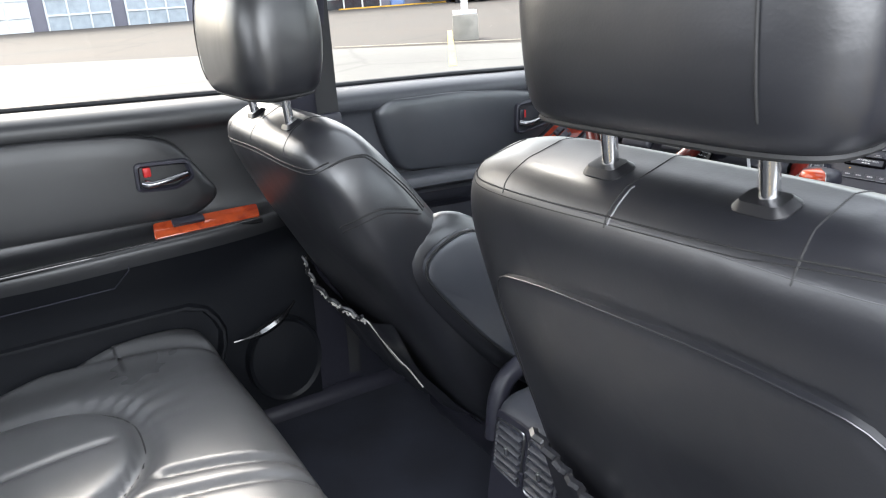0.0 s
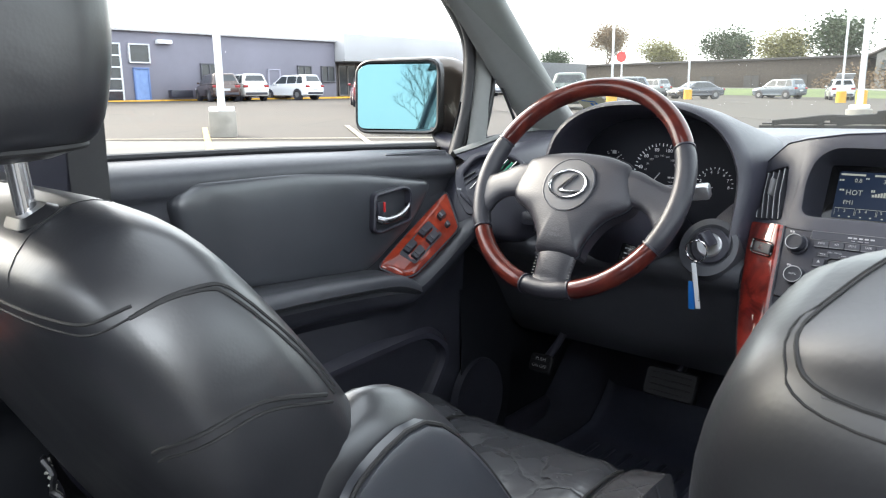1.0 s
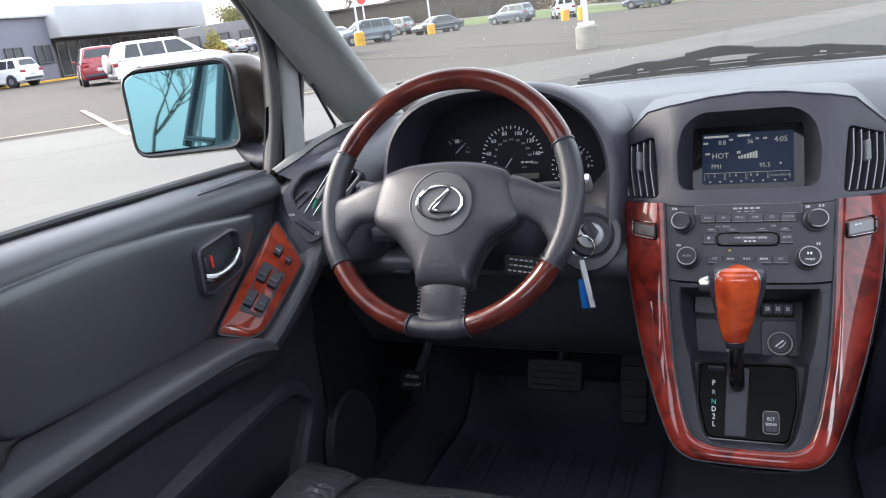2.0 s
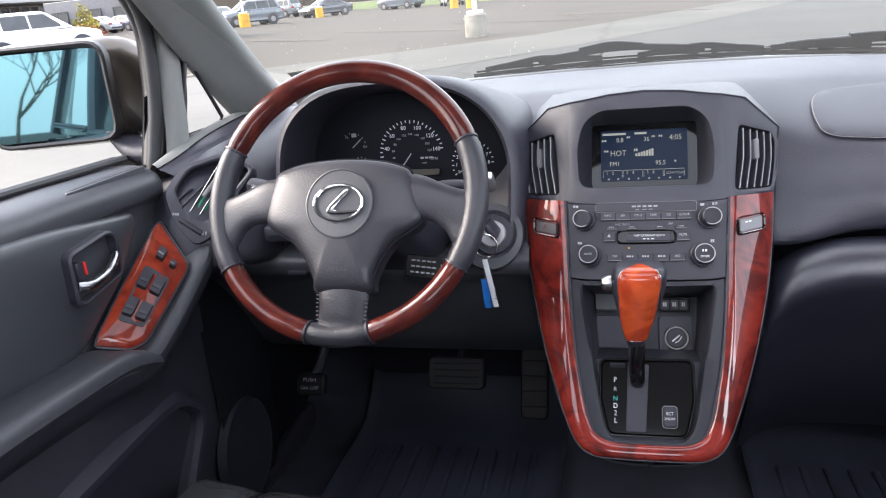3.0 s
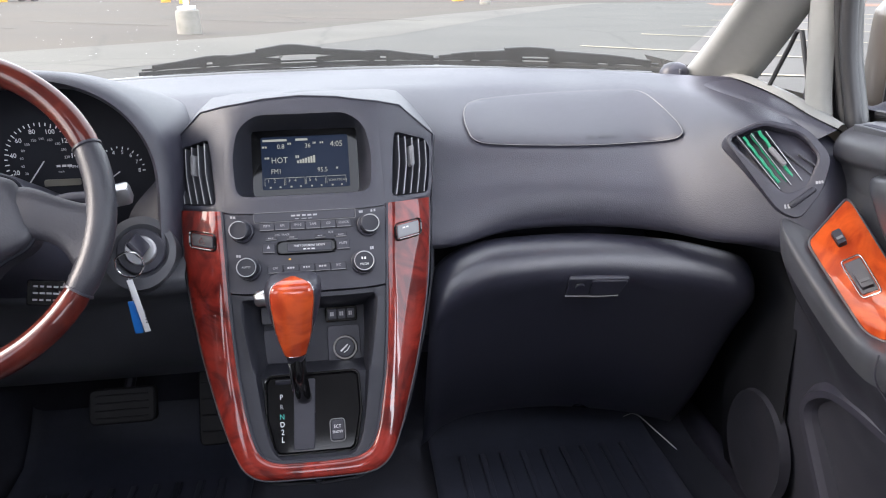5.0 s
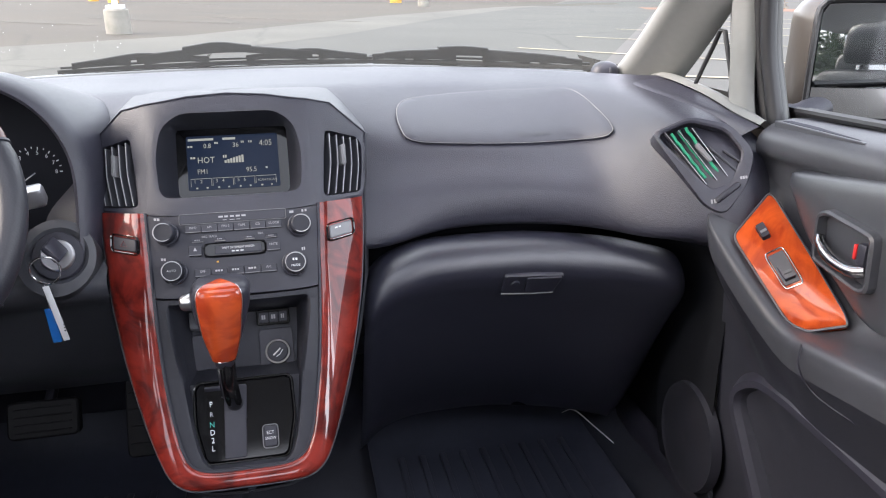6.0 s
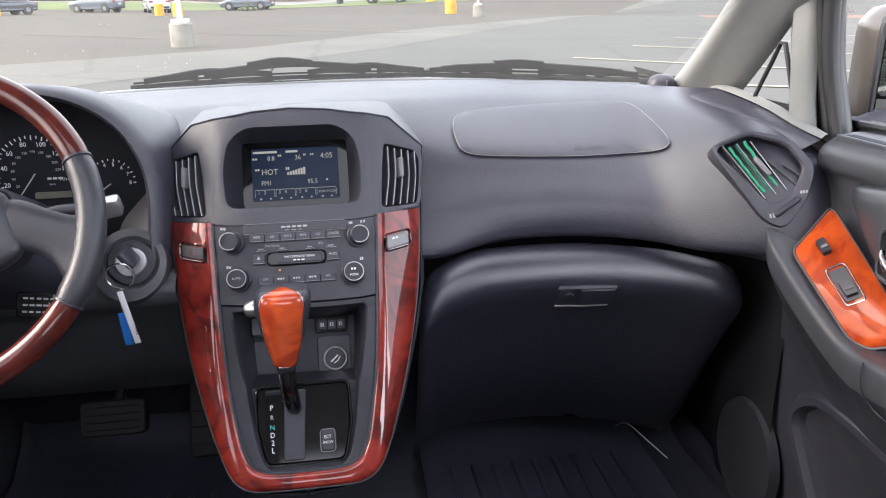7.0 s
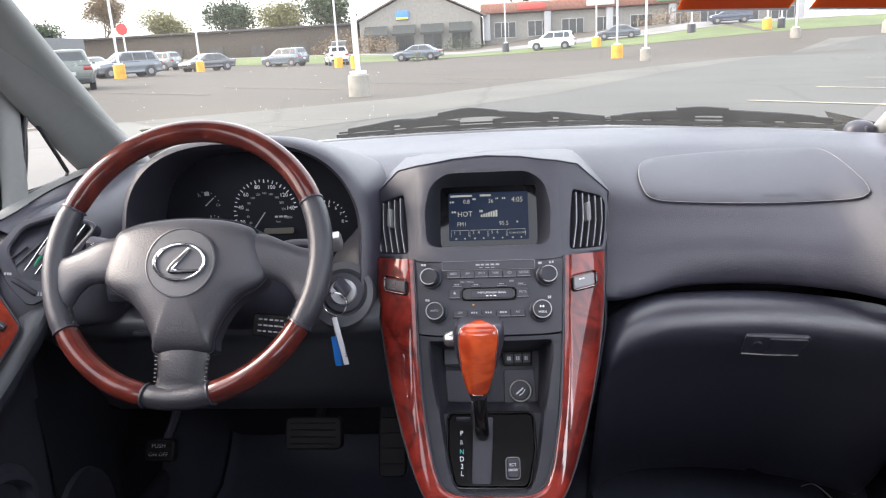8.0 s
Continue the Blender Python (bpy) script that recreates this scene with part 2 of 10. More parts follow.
WHITE_TAG = mat("white_paper_tag", (0.75, 0.76, 0.78), 0.6, var=0.06)
# blue of the sky behind is put into the left glass's own tint
MIRROR = mat("mirror_glass", (0.10, 0.20, 0.23), 0.02, metal=1, var=0.0, stain=0.0, rvar=0.0)
MIRROR_CLEAR = mat("clear_mirror_glass", (0.30, 0.31, 0.315), 0.02, metal=1, var=0.0, stain=0.0, rvar=0.0)
DIAL_BLACK = mat("black_dial_face", (0.012, 0.013, 0.018), 0.6, var=0.1, spec=0.1)
ROOF_GLASS = glass("tinted_roof_glass", (0.88, 0.90, 0.91))
STITCH = mat("dark_lacing", (0.075, 0.075, 0.08), 0.7, var=0.2, scale=300)
LACING = mat("grey_lacing", (0.19, 0.19, 0.20), 0.7, var=0.2, scale=300)
HANDLE = mat("dark_chrome_handle", (0.36, 0.36, 0.38), 0.24, metal=1, var=0.1, stain=0.15)
GLASS = glass("clear_glass", (0.97, 0.985, 0.98))
DUSTY = dusty("dusty_windscreen_glass", 0.020)
LCD = glow("lcd_backlight", (0.016, 0.028, 0.060), 0.10)
LCD.node_tree.nodes["Principled BSDF"].inputs["Specular IOR Level"].default_value = 0.2
LCD_TEXT = glow("lcd_segment", (0.40, 0.41, 0.36), 0.12)
AMBER = glow("amber_lamp", (0.9, 0.45, 0.05), 0.2)
TEAL = glow("teal_lamp", (0.05, 0.45, 0.40), 0.12)
CHAMPAGNE = mat("champagne_car_paint", (0.075, 0.062, 0.052), 0.28, metal=0.7, var=0.05, scale=300, stain=0.05, coat=0.4)


# ---- mesh helpers ----
def V(*a):
    return Vector(a)


def finish(ob_mesh, bm, sharp=38):
    bmesh.ops.recalc_face_normals(bm, faces=bm.faces)
    for f in bm.faces:
        f.smooth = True
    lim = radians(sharp)
    for e in bm.edges:
        if len(e.link_faces) == 2 and e.calc_face_angle(0) > lim:
            e.smooth = False
    bm.to_mesh(ob_mesh)
    bm.free()


def part(name, bm, material, parent=None, label="", sharp=38):
    me = bpy.data.meshes.new(name)
    finish(me, bm, sharp)
    me.materials.append(material)
    ob = new(name, me)
    if parent is not None:
        ob.parent = parent
        ob.matrix_parent_inverse = Matrix.Translation(parent.location).inverted() if parent.type == "EMPTY" else Matrix()
    if label:
        tagged(ob, label)
    return ob


def thing(name, label, category, at=(0, 0, 0), group="", kind=""):
    ob = new(name)
    ob.empty_display_size = 0.05
    ob.location = at
    return tagged(ob, label, category, group, kind)


def single(name, bm, material, label, category="", group="", kind="", sharp=38):
    return tagged(part(name, bm, material, None, "", sharp), label, category, group, kind)


def merge(bm, tmp, m=None):
    if m is not None:
        bmesh.ops.transform(tmp, matrix=m, verts=tmp.verts)
    idx = {v: bm.verts.new(v.co) for v in tmp.verts}
    for f in tmp.faces:
        bm.faces.new([idx[v] for v in f.verts])
    tmp.free()
    return bm


def box(bm, c, s, bev=0.002, m=None, seg=2):
    """A bevelled block with its centre at c and size s; m turns it about its centre."""
    t = bmesh.new()
    bmesh.ops.create_cube(t, size=1)
    bmesh.ops.scale(t, vec=s, verts=t.verts)
    if bev:
        bmesh.ops.bevel(t, geom=t.edges[:], offset=min(bev, min(s) * 0.45), segments=seg, profile=0.5, affect="EDGES")
    return merge(bm, t, Matrix.Translation(c) @ (m.to_4x4() if m is not None else Matrix()))


def cyl(bm, a, b, r0, r1=None, n=20, bev=0.0):
    """A round bar from a to b."""
    a, b = Vector(a), Vector(b)
    d = b - a
    rings = [(0, r0 - bev), (bev, r0), (d.length - bev, r1 or r0), (d.length, (r1 or r0) - bev)] if bev else [(0, r0), (d.length, r1 or r0)]
    q = d.to_track_quat("Z", "Y").to_matrix()
    loops = [[a + q @ V(r * math.cos(k * math.tau / n), r * math.sin(k * math.tau / n), h) for k in range(n)] for h, r in rings]
    return skin(bm, loops, True, True)


def skin(bm, loops, closed=True, caps=False):
    """Quads between loops of as many points each."""
    rows = [[bm.verts.new(p) for p in lp] for lp in loops]
    n = len(rows[0])
    for r0, r1 in zip(rows, rows[1:]):
        for k in range(n if closed else n - 1):
            j = (k + 1) % n
            bm.faces.new((r0[k], r0[j], r1[j], r1[k]))
    if caps:
        bm.faces.new(rows[0][::-1])
        bm.faces.new(rows[-1])
    return bm


def cat(p0, p1, p2, p3, t):
    return 0.5 * ((2 * p1) + (p2 - p0) * t + (2 * p0 - 5 * p1 + 4 * p2 - p3) * t * t + (3 * p1 - p0 - 3 * p2 + p3) * t ** 3)


def spline(pts, per, closed=False):
    """A smooth curve through the points, with per steps between each two."""
    n = len(pts)
    out = []
    for i in range(n if closed else n - 1):
        g = (lambda k: pts[k % n]) if closed else (lambda k: pts[max(0, min(n - 1, k))])
        for s in range(per):
            out.append(cat(g(i - 1), g(i), g(i + 1), g(i + 2), s / per))
    if not closed:
        out.append(pts[-1])
    return out


def surface(bm, ctrl, nu=4, nv=4, closed=False, caps=False):
    """A smooth sheet through rows of points; closed: every row is a ring."""
    fine = [spline(row, nv, closed) for row in ctrl]
    cols = [spline([row[k] for row in fine], nu) for k in range(len(fine[0]))]
    loops = [[c[i] for c in cols] for i in range(len(cols[0]))]
    return skin(bm, loops, closed, caps)


def tube(bm, pts, r, n=10, closed=False, caps=True):
    """A round hose along points; r may be a number or a list."""
    m = len(pts)
    loops, up = [], None
    for i, p in enumerate(pts):
        a = pts[(i - 1) % m] if closed or i else pts[0]
        b = pts[(i + 1) % m] if closed or i < m - 1 else pts[-1]
        d = (b - a).normalized()
        if up is None:
            up = d.orthogonal().normalized()
        up = (up - d * up.dot(d)).normalized()
        side = d.cross(up)
        rr = r[i] if isinstance(r, (list, tuple)) else r
        loops.append([p + (up * math.cos(k * math.tau / n) + side * math.sin(k * math.tau / n)) * rr for k in range(n)])
    if closed:
        loops.append(loops[0])
        rows = [[bm.verts.new(q) for q in lp] for lp in loops[:-1]]
        # close with the smallest twist
        first = rows[0]
        last = rows[-1]
        off = min(range(n), key=lambda s: sum((first[(k + s) % n].co - last[k].co).length for k in range(n)))
        for i in range(m):
            r0, r1 = rows[i], rows[(i + 1) % m]
            o = off if i == m - 1 else 0
            for k in range(n):
                j = (k + 1) % n
                bm.faces.new((r0[k], r0[j], r1[(j + o) % n], r1[(k + o) % n]))
        return bm
    return skin(bm, loops, True, caps)


def rrect(w, h, r, n=4, cx=0.0, cz=0.0):
    """A rectangle with round corners, as points."""
    out = []
    for sx, sz, a0 in ((1, 1, 0), (-1, 1, 90), (-1, -1, 180), (1, -1, 270)):
        for k in range(n + 1):
            a = radians(a0 + 90 * k / n)
            out.append((cx + sx * (w / 2 - r) + r * math.cos(a), cz + sz * (h / 2 - r) + r * math.sin(a)))
    return out


def roundpoly(pts, r, n=4):
    """A polygon with its corners rounded."""
    out, m = [], len(pts)
    for i, p in enumerate(pts):
        p, a, b = Vector(p), Vector(pts[i - 1]), Vector(pts[(i + 1) % m])
        rr = min(r, (a - p).length * 0.45, (b - p).length * 0.45)
        s, e = p + (a - p).normalized() * rr, p + (b - p).normalized() * rr
        for k in range(n + 1):
            t = k / n
            q = s * (1 - t) ** 2 + p * 2 * t * (1 - t) + e * t * t
            out.append((q.x, q.y))
    return out


def inset(pts, d):
    c = Vector((sum(p[0] for p in pts) / len(pts), sum(p[1] for p in pts) / len(pts)))
    out = []
    m = len(pts)
    area = sum(pts[i - 1][0] * pts[i][1] - pts[i][0] * pts[i - 1][1] for i in range(m))
    sg = 1 if area > 0 else -1
    for i in range(m):
        a, b = Vector(pts[i - 1]), Vector(pts[(i + 1) % m])
        t = (b - a)
        t = t.normalized() if t.length > 1e-9 else V(1, 0)
        out.append((pts[i][0] - sg * t.y * d, pts[i][1] + sg * t.x * d))
    return out


def plate(bm, pts, f, top, bottom=0.0, cham=0.001, cap=True):
    """A flat piece with a chamfered rim; f takes (u, v, height) to the world."""
    loops = [[f(u, v, bottom) for u, v in pts], [f(u, v, top - cham) for u, v in pts], [f(u, v, top) for u, v in inset(pts, cham)]]
    rows = [[bm.verts.new(p) for p in lp] for lp in loops]
    n = len(pts)
    for r0, r1 in zip(rows, rows[1:]):
        for k in range(n):
            j = (k + 1) % n
            bm.faces.new((r0[k], r0[j], r1[j], r1[k]))
    if cap:
        bm.faces.new(rows[-1])
    return bm


def hit2(pts, c, a):
    """Where the ray from c at angle a leaves the polygon."""
    d = V(math.cos(a), math.sin(a))
    best = 0
    for i in range(len(pts)):
        p, q = Vector(pts[i - 1]) - c, Vector(pts[i]) - c
        e = q - p
        den = d.x * e.y - d.y * e.x
        if abs(den) < 1e-12:
            continue
        t = (p.x * e.y - p.y * e.x) / den
        s = (p.x * d.y - p.y * d.x) / den
        if t > best and -1e-6 <= s <= 1 + 1e-6:
            best = t
    return c + d * best


def radial(pts, c, n=72, corners=()):
    """The outline as seen from c at even angles, and at the angles of the given corners."""
    turns = sorted([k * math.tau / n for k in range(n)] + [math.atan2(v - c[1], u - c[0]) % math.tau for u, v in corners])
    return [hit2(pts, Vector(c), a) for a in turns]


def fascia(bm, outer, holes, f, c, n=96):
    """Nested outlines about c, each with its height: [(outline, height), ...]."""
    loops = [[f(p.x, p.y, h) for p in radial(o, c, n, outer[0] if len(outer[0]) < 12 else ())] for o, h in [outer, *holes]]
    return skin(bm, loops, True, False)


def lettering(bm, text, f, u, v, size, h=0.0006, align="CENTER", spacing=1.0):
    """Words in the built-in font, laid on a surface by f."""
    cu = bpy.data.curves.new("words", "FONT")
    cu.body, cu.size, cu.align_x, cu.align_y, cu.resolution_u, cu.space_character = text, size, align, "CENTER", 2, spacing
    ob = bpy.data.objects.new("words", cu)
    me = bpy.data.meshes.new_from_object(ob)
    vs = [bm.verts.new(f(u + p.co.x, v + p.co.y, h)) for p in me.vertices]
    for p in me.polygons:
        try:
            bm.faces.new([vs[k] for k in p.vertices])
        except ValueError:
            pass
    bpy.data.objects.remove(ob)
    bpy.data.curves.remove(cu)
    bpy.data.meshes.remove(me)
    return bm


def bars(bm, f, u, v, w, h, count, lift=0.0006):
    """Writing too small to read: short bars."""
    rnd = random.Random(int(abs(u * 7919 + v * 104729) * 1000) + count)
    x = u - w / 2
    for k in range(count):
        bw = w / count * rnd.uniform(0.55, 0.85)
        q = [f(x, v - h / 2, lift), f(x + bw, v - h / 2, lift), f(x + bw, v + h / 2, lift), f(x, v + h / 2, lift)]
        bm.faces.new([bm.verts.new(p) for p in q])
        x += w / count
    return bm


def frame_of(o, ex, ey):
    """A map of (u, v, height) onto the plane at o with axes ex and ey."""
    o, ex, ey = Vector(o), Vector(ex).normalized(), Vector(ey).normalized()
    nz = ex.cross(ey).normalized()
    return lambda u, v, h=0.0: o + ex * u + ey * v + nz * h


# ---- car shell ----
FLOOR = 0.40
bm = bmesh.new()
surface(bm, [[V(x, y, FLOOR + (0.10 if abs(x) < 0.07 else 0.0) + max(0, y - 0.25) * 0.9) for x in (-0.78, -0.6, -0.35, -0.18, -0.07, 0.07, 0.18, 0.35, 0.6, 0.78)] for y in (-2.0, -1.4, -1.0, -0.6, -0.2, 0.1, 0.25, 0.4, 0.6)], 2, 3)
single("floor", bm, CARPET, "black carpeted car floor with a raised tunnel", "floor", kind="structure")

# the sunroof is out of view, assumed so daylight falls in from above
SUNROOF = (-0.40, 0.40, -1.05, -0.45)


def roof_sheet(xs, ys, z0, drop, w):
    """A curved roof sheet with a rectangular sunroof opening."""
    bm = bmesh.new()
    at = lambda x, y: V(x, y, z0 - drop * (x / w) ** 2 - 0.15 * max(0, y + 0.6) ** 2 - 0.03 * max(0, -1.2 - y))
    grid = [[bm.verts.new(at(x, y)) for x in xs] for y in ys]
    for i in range(len(ys) - 1):
        for k in range(len(xs) - 1):
            if not (SUNROOF[0] - 0.01 < xs[k] and xs[k + 1] < SUNROOF[1] + 0.01 and SUNROOF[2] - 0.01 < ys[i] and ys[i + 1] < SUNROOF[3] + 0.01):
                bm.faces.new([grid[i][k], grid[i][k + 1], grid[i + 1][k + 1], grid[i + 1][k]])
    return bm


roof_y = (-2.15, -1.9, -1.6, -1.3, -1.05, -0.9, -0.75, -0.6, -0.45, -0.3, -0.2)
single("ceiling", roof_sheet((-0.62, -0.52, -0.40, -0.2, 0, 0.2, 0.40, 0.52, 0.62), roof_y + (-0.12,), 1.60, 0.06, 0.6), HEADLINER, "light grey cloth headliner with an assumed sunroof opening", "ceiling", kind="structure")
single("roof", roof_sheet((-0.70, -0.55, -0.40, -0.2, 0, 0.2, 0.40, 0.55, 0.70), roof_y + (-0.06,), 1.645, 0.07, 0.68), CHAMPAGNE, "champagne metallic car roof panel", "car roof", kind="structure")
sr = thing("sunroof", "assumed tinted glass sunroof in the car roof, out of view", "sunroof", kind="structure")
bm = bmesh.new()
surface(bm, [[V(x, y, 1.640 - 0.07 * (x / 0.68) ** 2 - 0.15 * max(0, y + 0.6) ** 2) for x in (-0.40, -0.2, 0, 0.2, 0.40)] for y in (-1.05, -0.85, -0.65, -0.45)], 2, 2)
part("pane", bm, ROOF_GLASS, sr)
bm = bmesh.new()
tube(bm, [V(x, y, 1.617 - 0.065 * (x / 0.64) ** 2) for x, y in ((-0.40, -1.05), (0, -1.05), (0.40, -1.05), (0.40, -0.75), (0.40, -0.45), (0, -0.45), (-0.40, -0.45), (-0.40, -0.75))], 0.02, 8, closed=True)
part("frame", bm, HEADLINER, sr)

# bulkhead behind the pedals and glovebox
bm = bmesh.new()
surface(bm, [[V(x, 0.60, 0.40), V(x, 0.61, 0.7), V(x, 0.60, 1.0), V(x, 0.58 - 0.22 * (x / 0.7) ** 2, 1.09)] for x in (-0.78, -0.4, 0, 0.4, 0.78)], 3, 3)
single("bulkhead", bm, DARK, "black bulkhead behind the dashboard", "bulkhead", kind="structure")
bm = bmesh.new()
surface(bm, [[V(x, -2.15, 0.4), V(x, -2.2, 0.8), V(x, -2.2, 1.1)] for x in (-0.78, 0, 0.78)], 2, 2)
single("wall_rear", bm, TRIM, "dark grey tailgate lining", "tailgate", kind="structure")
bm = bmesh.new()
surface(bm, [[V(x, 0.40 - 0.25 * (x / 0.75) ** 2 + s * 0.75, 1.075 - s * 0.02 - 0.03 * (x / 0.75) ** 2 - 0.12 * s * s) for x in (-0.78, -0.5, -0.2, 0, 0.2, 0.5, 0.78)] for s in (0.33, 0.5, 0.7, 1.0, 1.3, 1.55)], 2, 2)
single("bonnet", bm, CHAMPAGNE, "champagne metallic car bonnet", "car bonnet", kind="structure")


def side_shell(s):
    """Pillars, sill and outer skin on one side; s is -1 for the driver's side."""
    nm = "left" if s < 0 else "right"
    # windscreen pillar: inner trim, a broad leaning board
    bm = bmesh.new()
    rows = []
    for y, z, xi, wx in ((0.30, 1.085, 0.665, 0.090), (0.215, 1.15, 0.668, 0.082), (0.10, 1.235, 0.660, 0.074), (-0.04, 1.335, 0.642, 0.066), (-0.22, 1.455, 0.610, 0.06), (-0.36, 1.53, 0.580, 0.06)):
        xi += 0.016 if s > 0 else 0.0
        a, b = V(s * xi, y + 0.02, z), V(s * (xi + wx), y - 0.035, z - 0.012)
        rows.append([a + V(s * 0.006, 0.014, 0.02), a, a + V(s * 0.02, -0.022, -0.006), b + V(-s * 0.015, -0.016, -0.002), b, b + V(s * 0.012, 0.02, 0.02), (a + b) / 2 + V(0, 0.04, 0.04)])
    surface(bm, rows, 4, 3, closed=True)
    single("pillar_" + nm, bm, PILLAR, "light grey plastic windscreen pillar trim", "pillar", kind="structure")
    # quarter window frame: sill and upright next to the door
    bm = bmesh.new()
    ledge = ((0.712, -0.085, 1.072), (0.700, -0.03, 1.082), (0.678, 0.04, 1.094), (0.655, 0.12, 1.102), (0.635, 0.20, 1.106), (0.625, 0.30, 1.10))
    surface(bm, [[V(s * max(x + 0.012, 0.716), y - 0.002, z + 0.008), V(s * 0.735, y, z + 0.013), V(s * 0.76, y + 0.02, z - 0.01)] for x, y, z in ledge], 3, 3)
    single("quarter_window_sill_" + nm, bm, PILLAR, "grey plastic sill under the small quarter window", "sill", kind="structure")
    bm = bmesh.new()
    surface(bm, [[V(s * (x - 0.012), y + 0.012, z - 0.012), V(s * x, y, z), V(s * max(x + 0.012, 0.716), y - 0.002, z + 0.006)] for x, y, z in ledge], 3, 3)
    single("dashboard_end_" + nm, bm, DASH, "charcoal vinyl end of the dashboard below the quarter window", "trim", kind="structure")
    bm = bmesh.new()
    back_ = 0.015 if s > 0 else 0.0
    surface(bm, [[V(s * 0.733, y + 0.066, z), V(s * 0.727, y + 0.058, z), V(s * 0.728, y + 0.040, z), V(s * 0.736, y + 0.028, z), V(s * 0.750, y + 0.028, z), V(s * 0.748, y + 0.066, z)] for y, z in ((-0.055 - back_, 1.07), (-0.04 - back_, 1.12), (-0.028 - back_, 1.20), (-0.022 - back_, 1.26), (-0.03 - back_, 1.33))], 4, 3, closed=True)
    single("quarter_window_post_" + nm, bm, PILLAR, "grey plastic upright beside the quarter window", "pillar", kind="structure")
    w = thing("quarter_window_" + nm, "small triangular quarter window with black seal", "window", kind="structure")
    tri = [V(s * 0.735, 0.013, 1.105), V(s * 0.732, 0.07, 1.108), V(s * 0.730, 0.126, 1.111), V(s * 0.729, 0.134, 1.122), V(s * 0.727, 0.110, 1.155), V(s * 0.725, 0.080, 1.195), V(s * 0.722, 0.056, 1.227), V(s * 0.723, 0.044, 1.227), V(s * 0.730, 0.026, 1.16)]
    if s > 0:
        tri = [V(p.x, (p.y - 0.013) * 0.84, 1.100 + (p.z - 1.105) * 0.82) for p in tri]
    bm = bmesh.new()
    bm.faces.new([bm.verts.new(p) for p in tri])
    part("pane", bm, GLASS, w).visible_shadow = False
    bm = bmesh.new()
    tube(bm, tri, 0.0035, 8, closed=True)
    part("seal", bm, RUBBER, w)
    # centre pillar with its lining
    bm = bmesh.new()
    surface(bm, [[V(s * xi, yf, z), V(s * (xi - 0.012), (yf + yb) / 2, z), V(s * xi, yb, z), V(s * (xi + 0.07), yb - 0.01, z), V(s * (xi + 0.07), yf + 0.01, z)] for z, xi, yf, yb in ((0.42, 0.76, -0.74, -0.94), (0.7, 0.75, -0.76, -0.92), (1.0, 0.735, -0.785, -0.90), (1.1, 0.725, -0.79, -0.895), (1.3, 0.685, -0.80, -0.89), (1.5, 0.63, -0.81, -0.89), (1.58, 0.60, -0.82, -0.89))], 3, 3, closed=True)
    single("centre_pillar_" + nm, bm, BLACK, "black plastic centre pillar lining", "pillar", kind="structure")
    bm = bmesh.new()
    surface(bm, [[V(s * x, y, z) for x, z in ((0.80, 0.36), (0.76, 0.42), (0.74, 0.435), (0.72, 0.42), (0.715, 0.39))] for y in (-2.0, -1.2, -0.6, 0.0, 0.5)], 2, 3)
    single("door_sill_" + nm, bm, BLACK, "dark grey plastic door sill", "sill", kind="structure")
    # rear pillar and quarter
    bm = bmesh.new()
    surface(bm, [[V(s * 0.76, -1.72, 0.4), V(s * 0.755, -1.70, 0.8), V(s * 0.75, -1.66, 1.1), V(s * 0.66, -1.72, 1.4), V(s * 0.60, -1.85, 1.57)], [V(s * 0.76, -1.84, 0.4), V(s * 0.755, -1.84, 0.8), V(s * 0.75, -1.82, 1.1), V(s * 0.66, -1.84, 1.4), V(s * 0.60, -1.95, 1.57)]], 3, 3)
    surface(bm, [[V(s * 0.76, y, 0.4), V(s * 0.755, y, 0.8), V(s * 0.75, y, 1.1)] for y in (-1.83, -2.0, -2.2)], 2, 2)
    single("rear_pillar_" + nm, bm, PILLAR, "grey rear pillar lining", "pillar", kind="structure")
    bm = bmesh.new()
    surface(bm, [[V(s * x, y, z) for x, z in ((0.84, 1.085), (0.885, 1.0), (0.905, 0.8), (0.90, 0.55), (0.87, 0.28))] for y in ((-0.90, -0.5, 0.0, 0.5, 0.9) if s > 0 else (-2.2, -1.5, -0.8, 0.0, 0.9))], 2, 3)
    single("outer_skin_" + nm, bm, CHAMPAGNE, "champagne metallic lower body side", "car body", kind="structure")
    bm = bmesh.new()
    tube(bm, spline([V(s * 0.78, 0.36, 1.09), V(s * 0.755, 0.10, 1.27), V(s * 0.70, -0.2, 1.47), V(s * 0.65, -0.5, 1.58), V(s * 0.605, -1.2, 1.60), V(s * 0.60, -2.0, 1.57)], 4), 0.035, 8)
    single("roof_rail_" + nm, bm, CHAMPAGNE, "champagne metallic roof side rail", "car body", kind="structure")


def kick_panel(s):
    """Carpeted side wall of the footwell, ahead of the front door."""
    bm = bmesh.new()
    surface(bm, [[V(s * 0.80, y, 1.06), V(s * 0.752, y, 0.95), V(s * 0.745, y, 0.7), V(s * 0.745, y, 0.5), V(s * 0.75, y, 0.36)] for y in (0.03, 0.2, 0.4, 0.62)], 2, 3)
    single("kick_panel_" + ("left" if s < 0 else "right"), bm, REAR_LOWER, "black footwell side panel", "panel", kind="structure")


kick_panel(-1)
kick_panel(1)
side_shell(-1)
side_shell(1)


# ---- windscreen, cowl and wipers ----
def screen_base(x):
    return 0.60 - 0.30 * (x / 0.66) ** 2


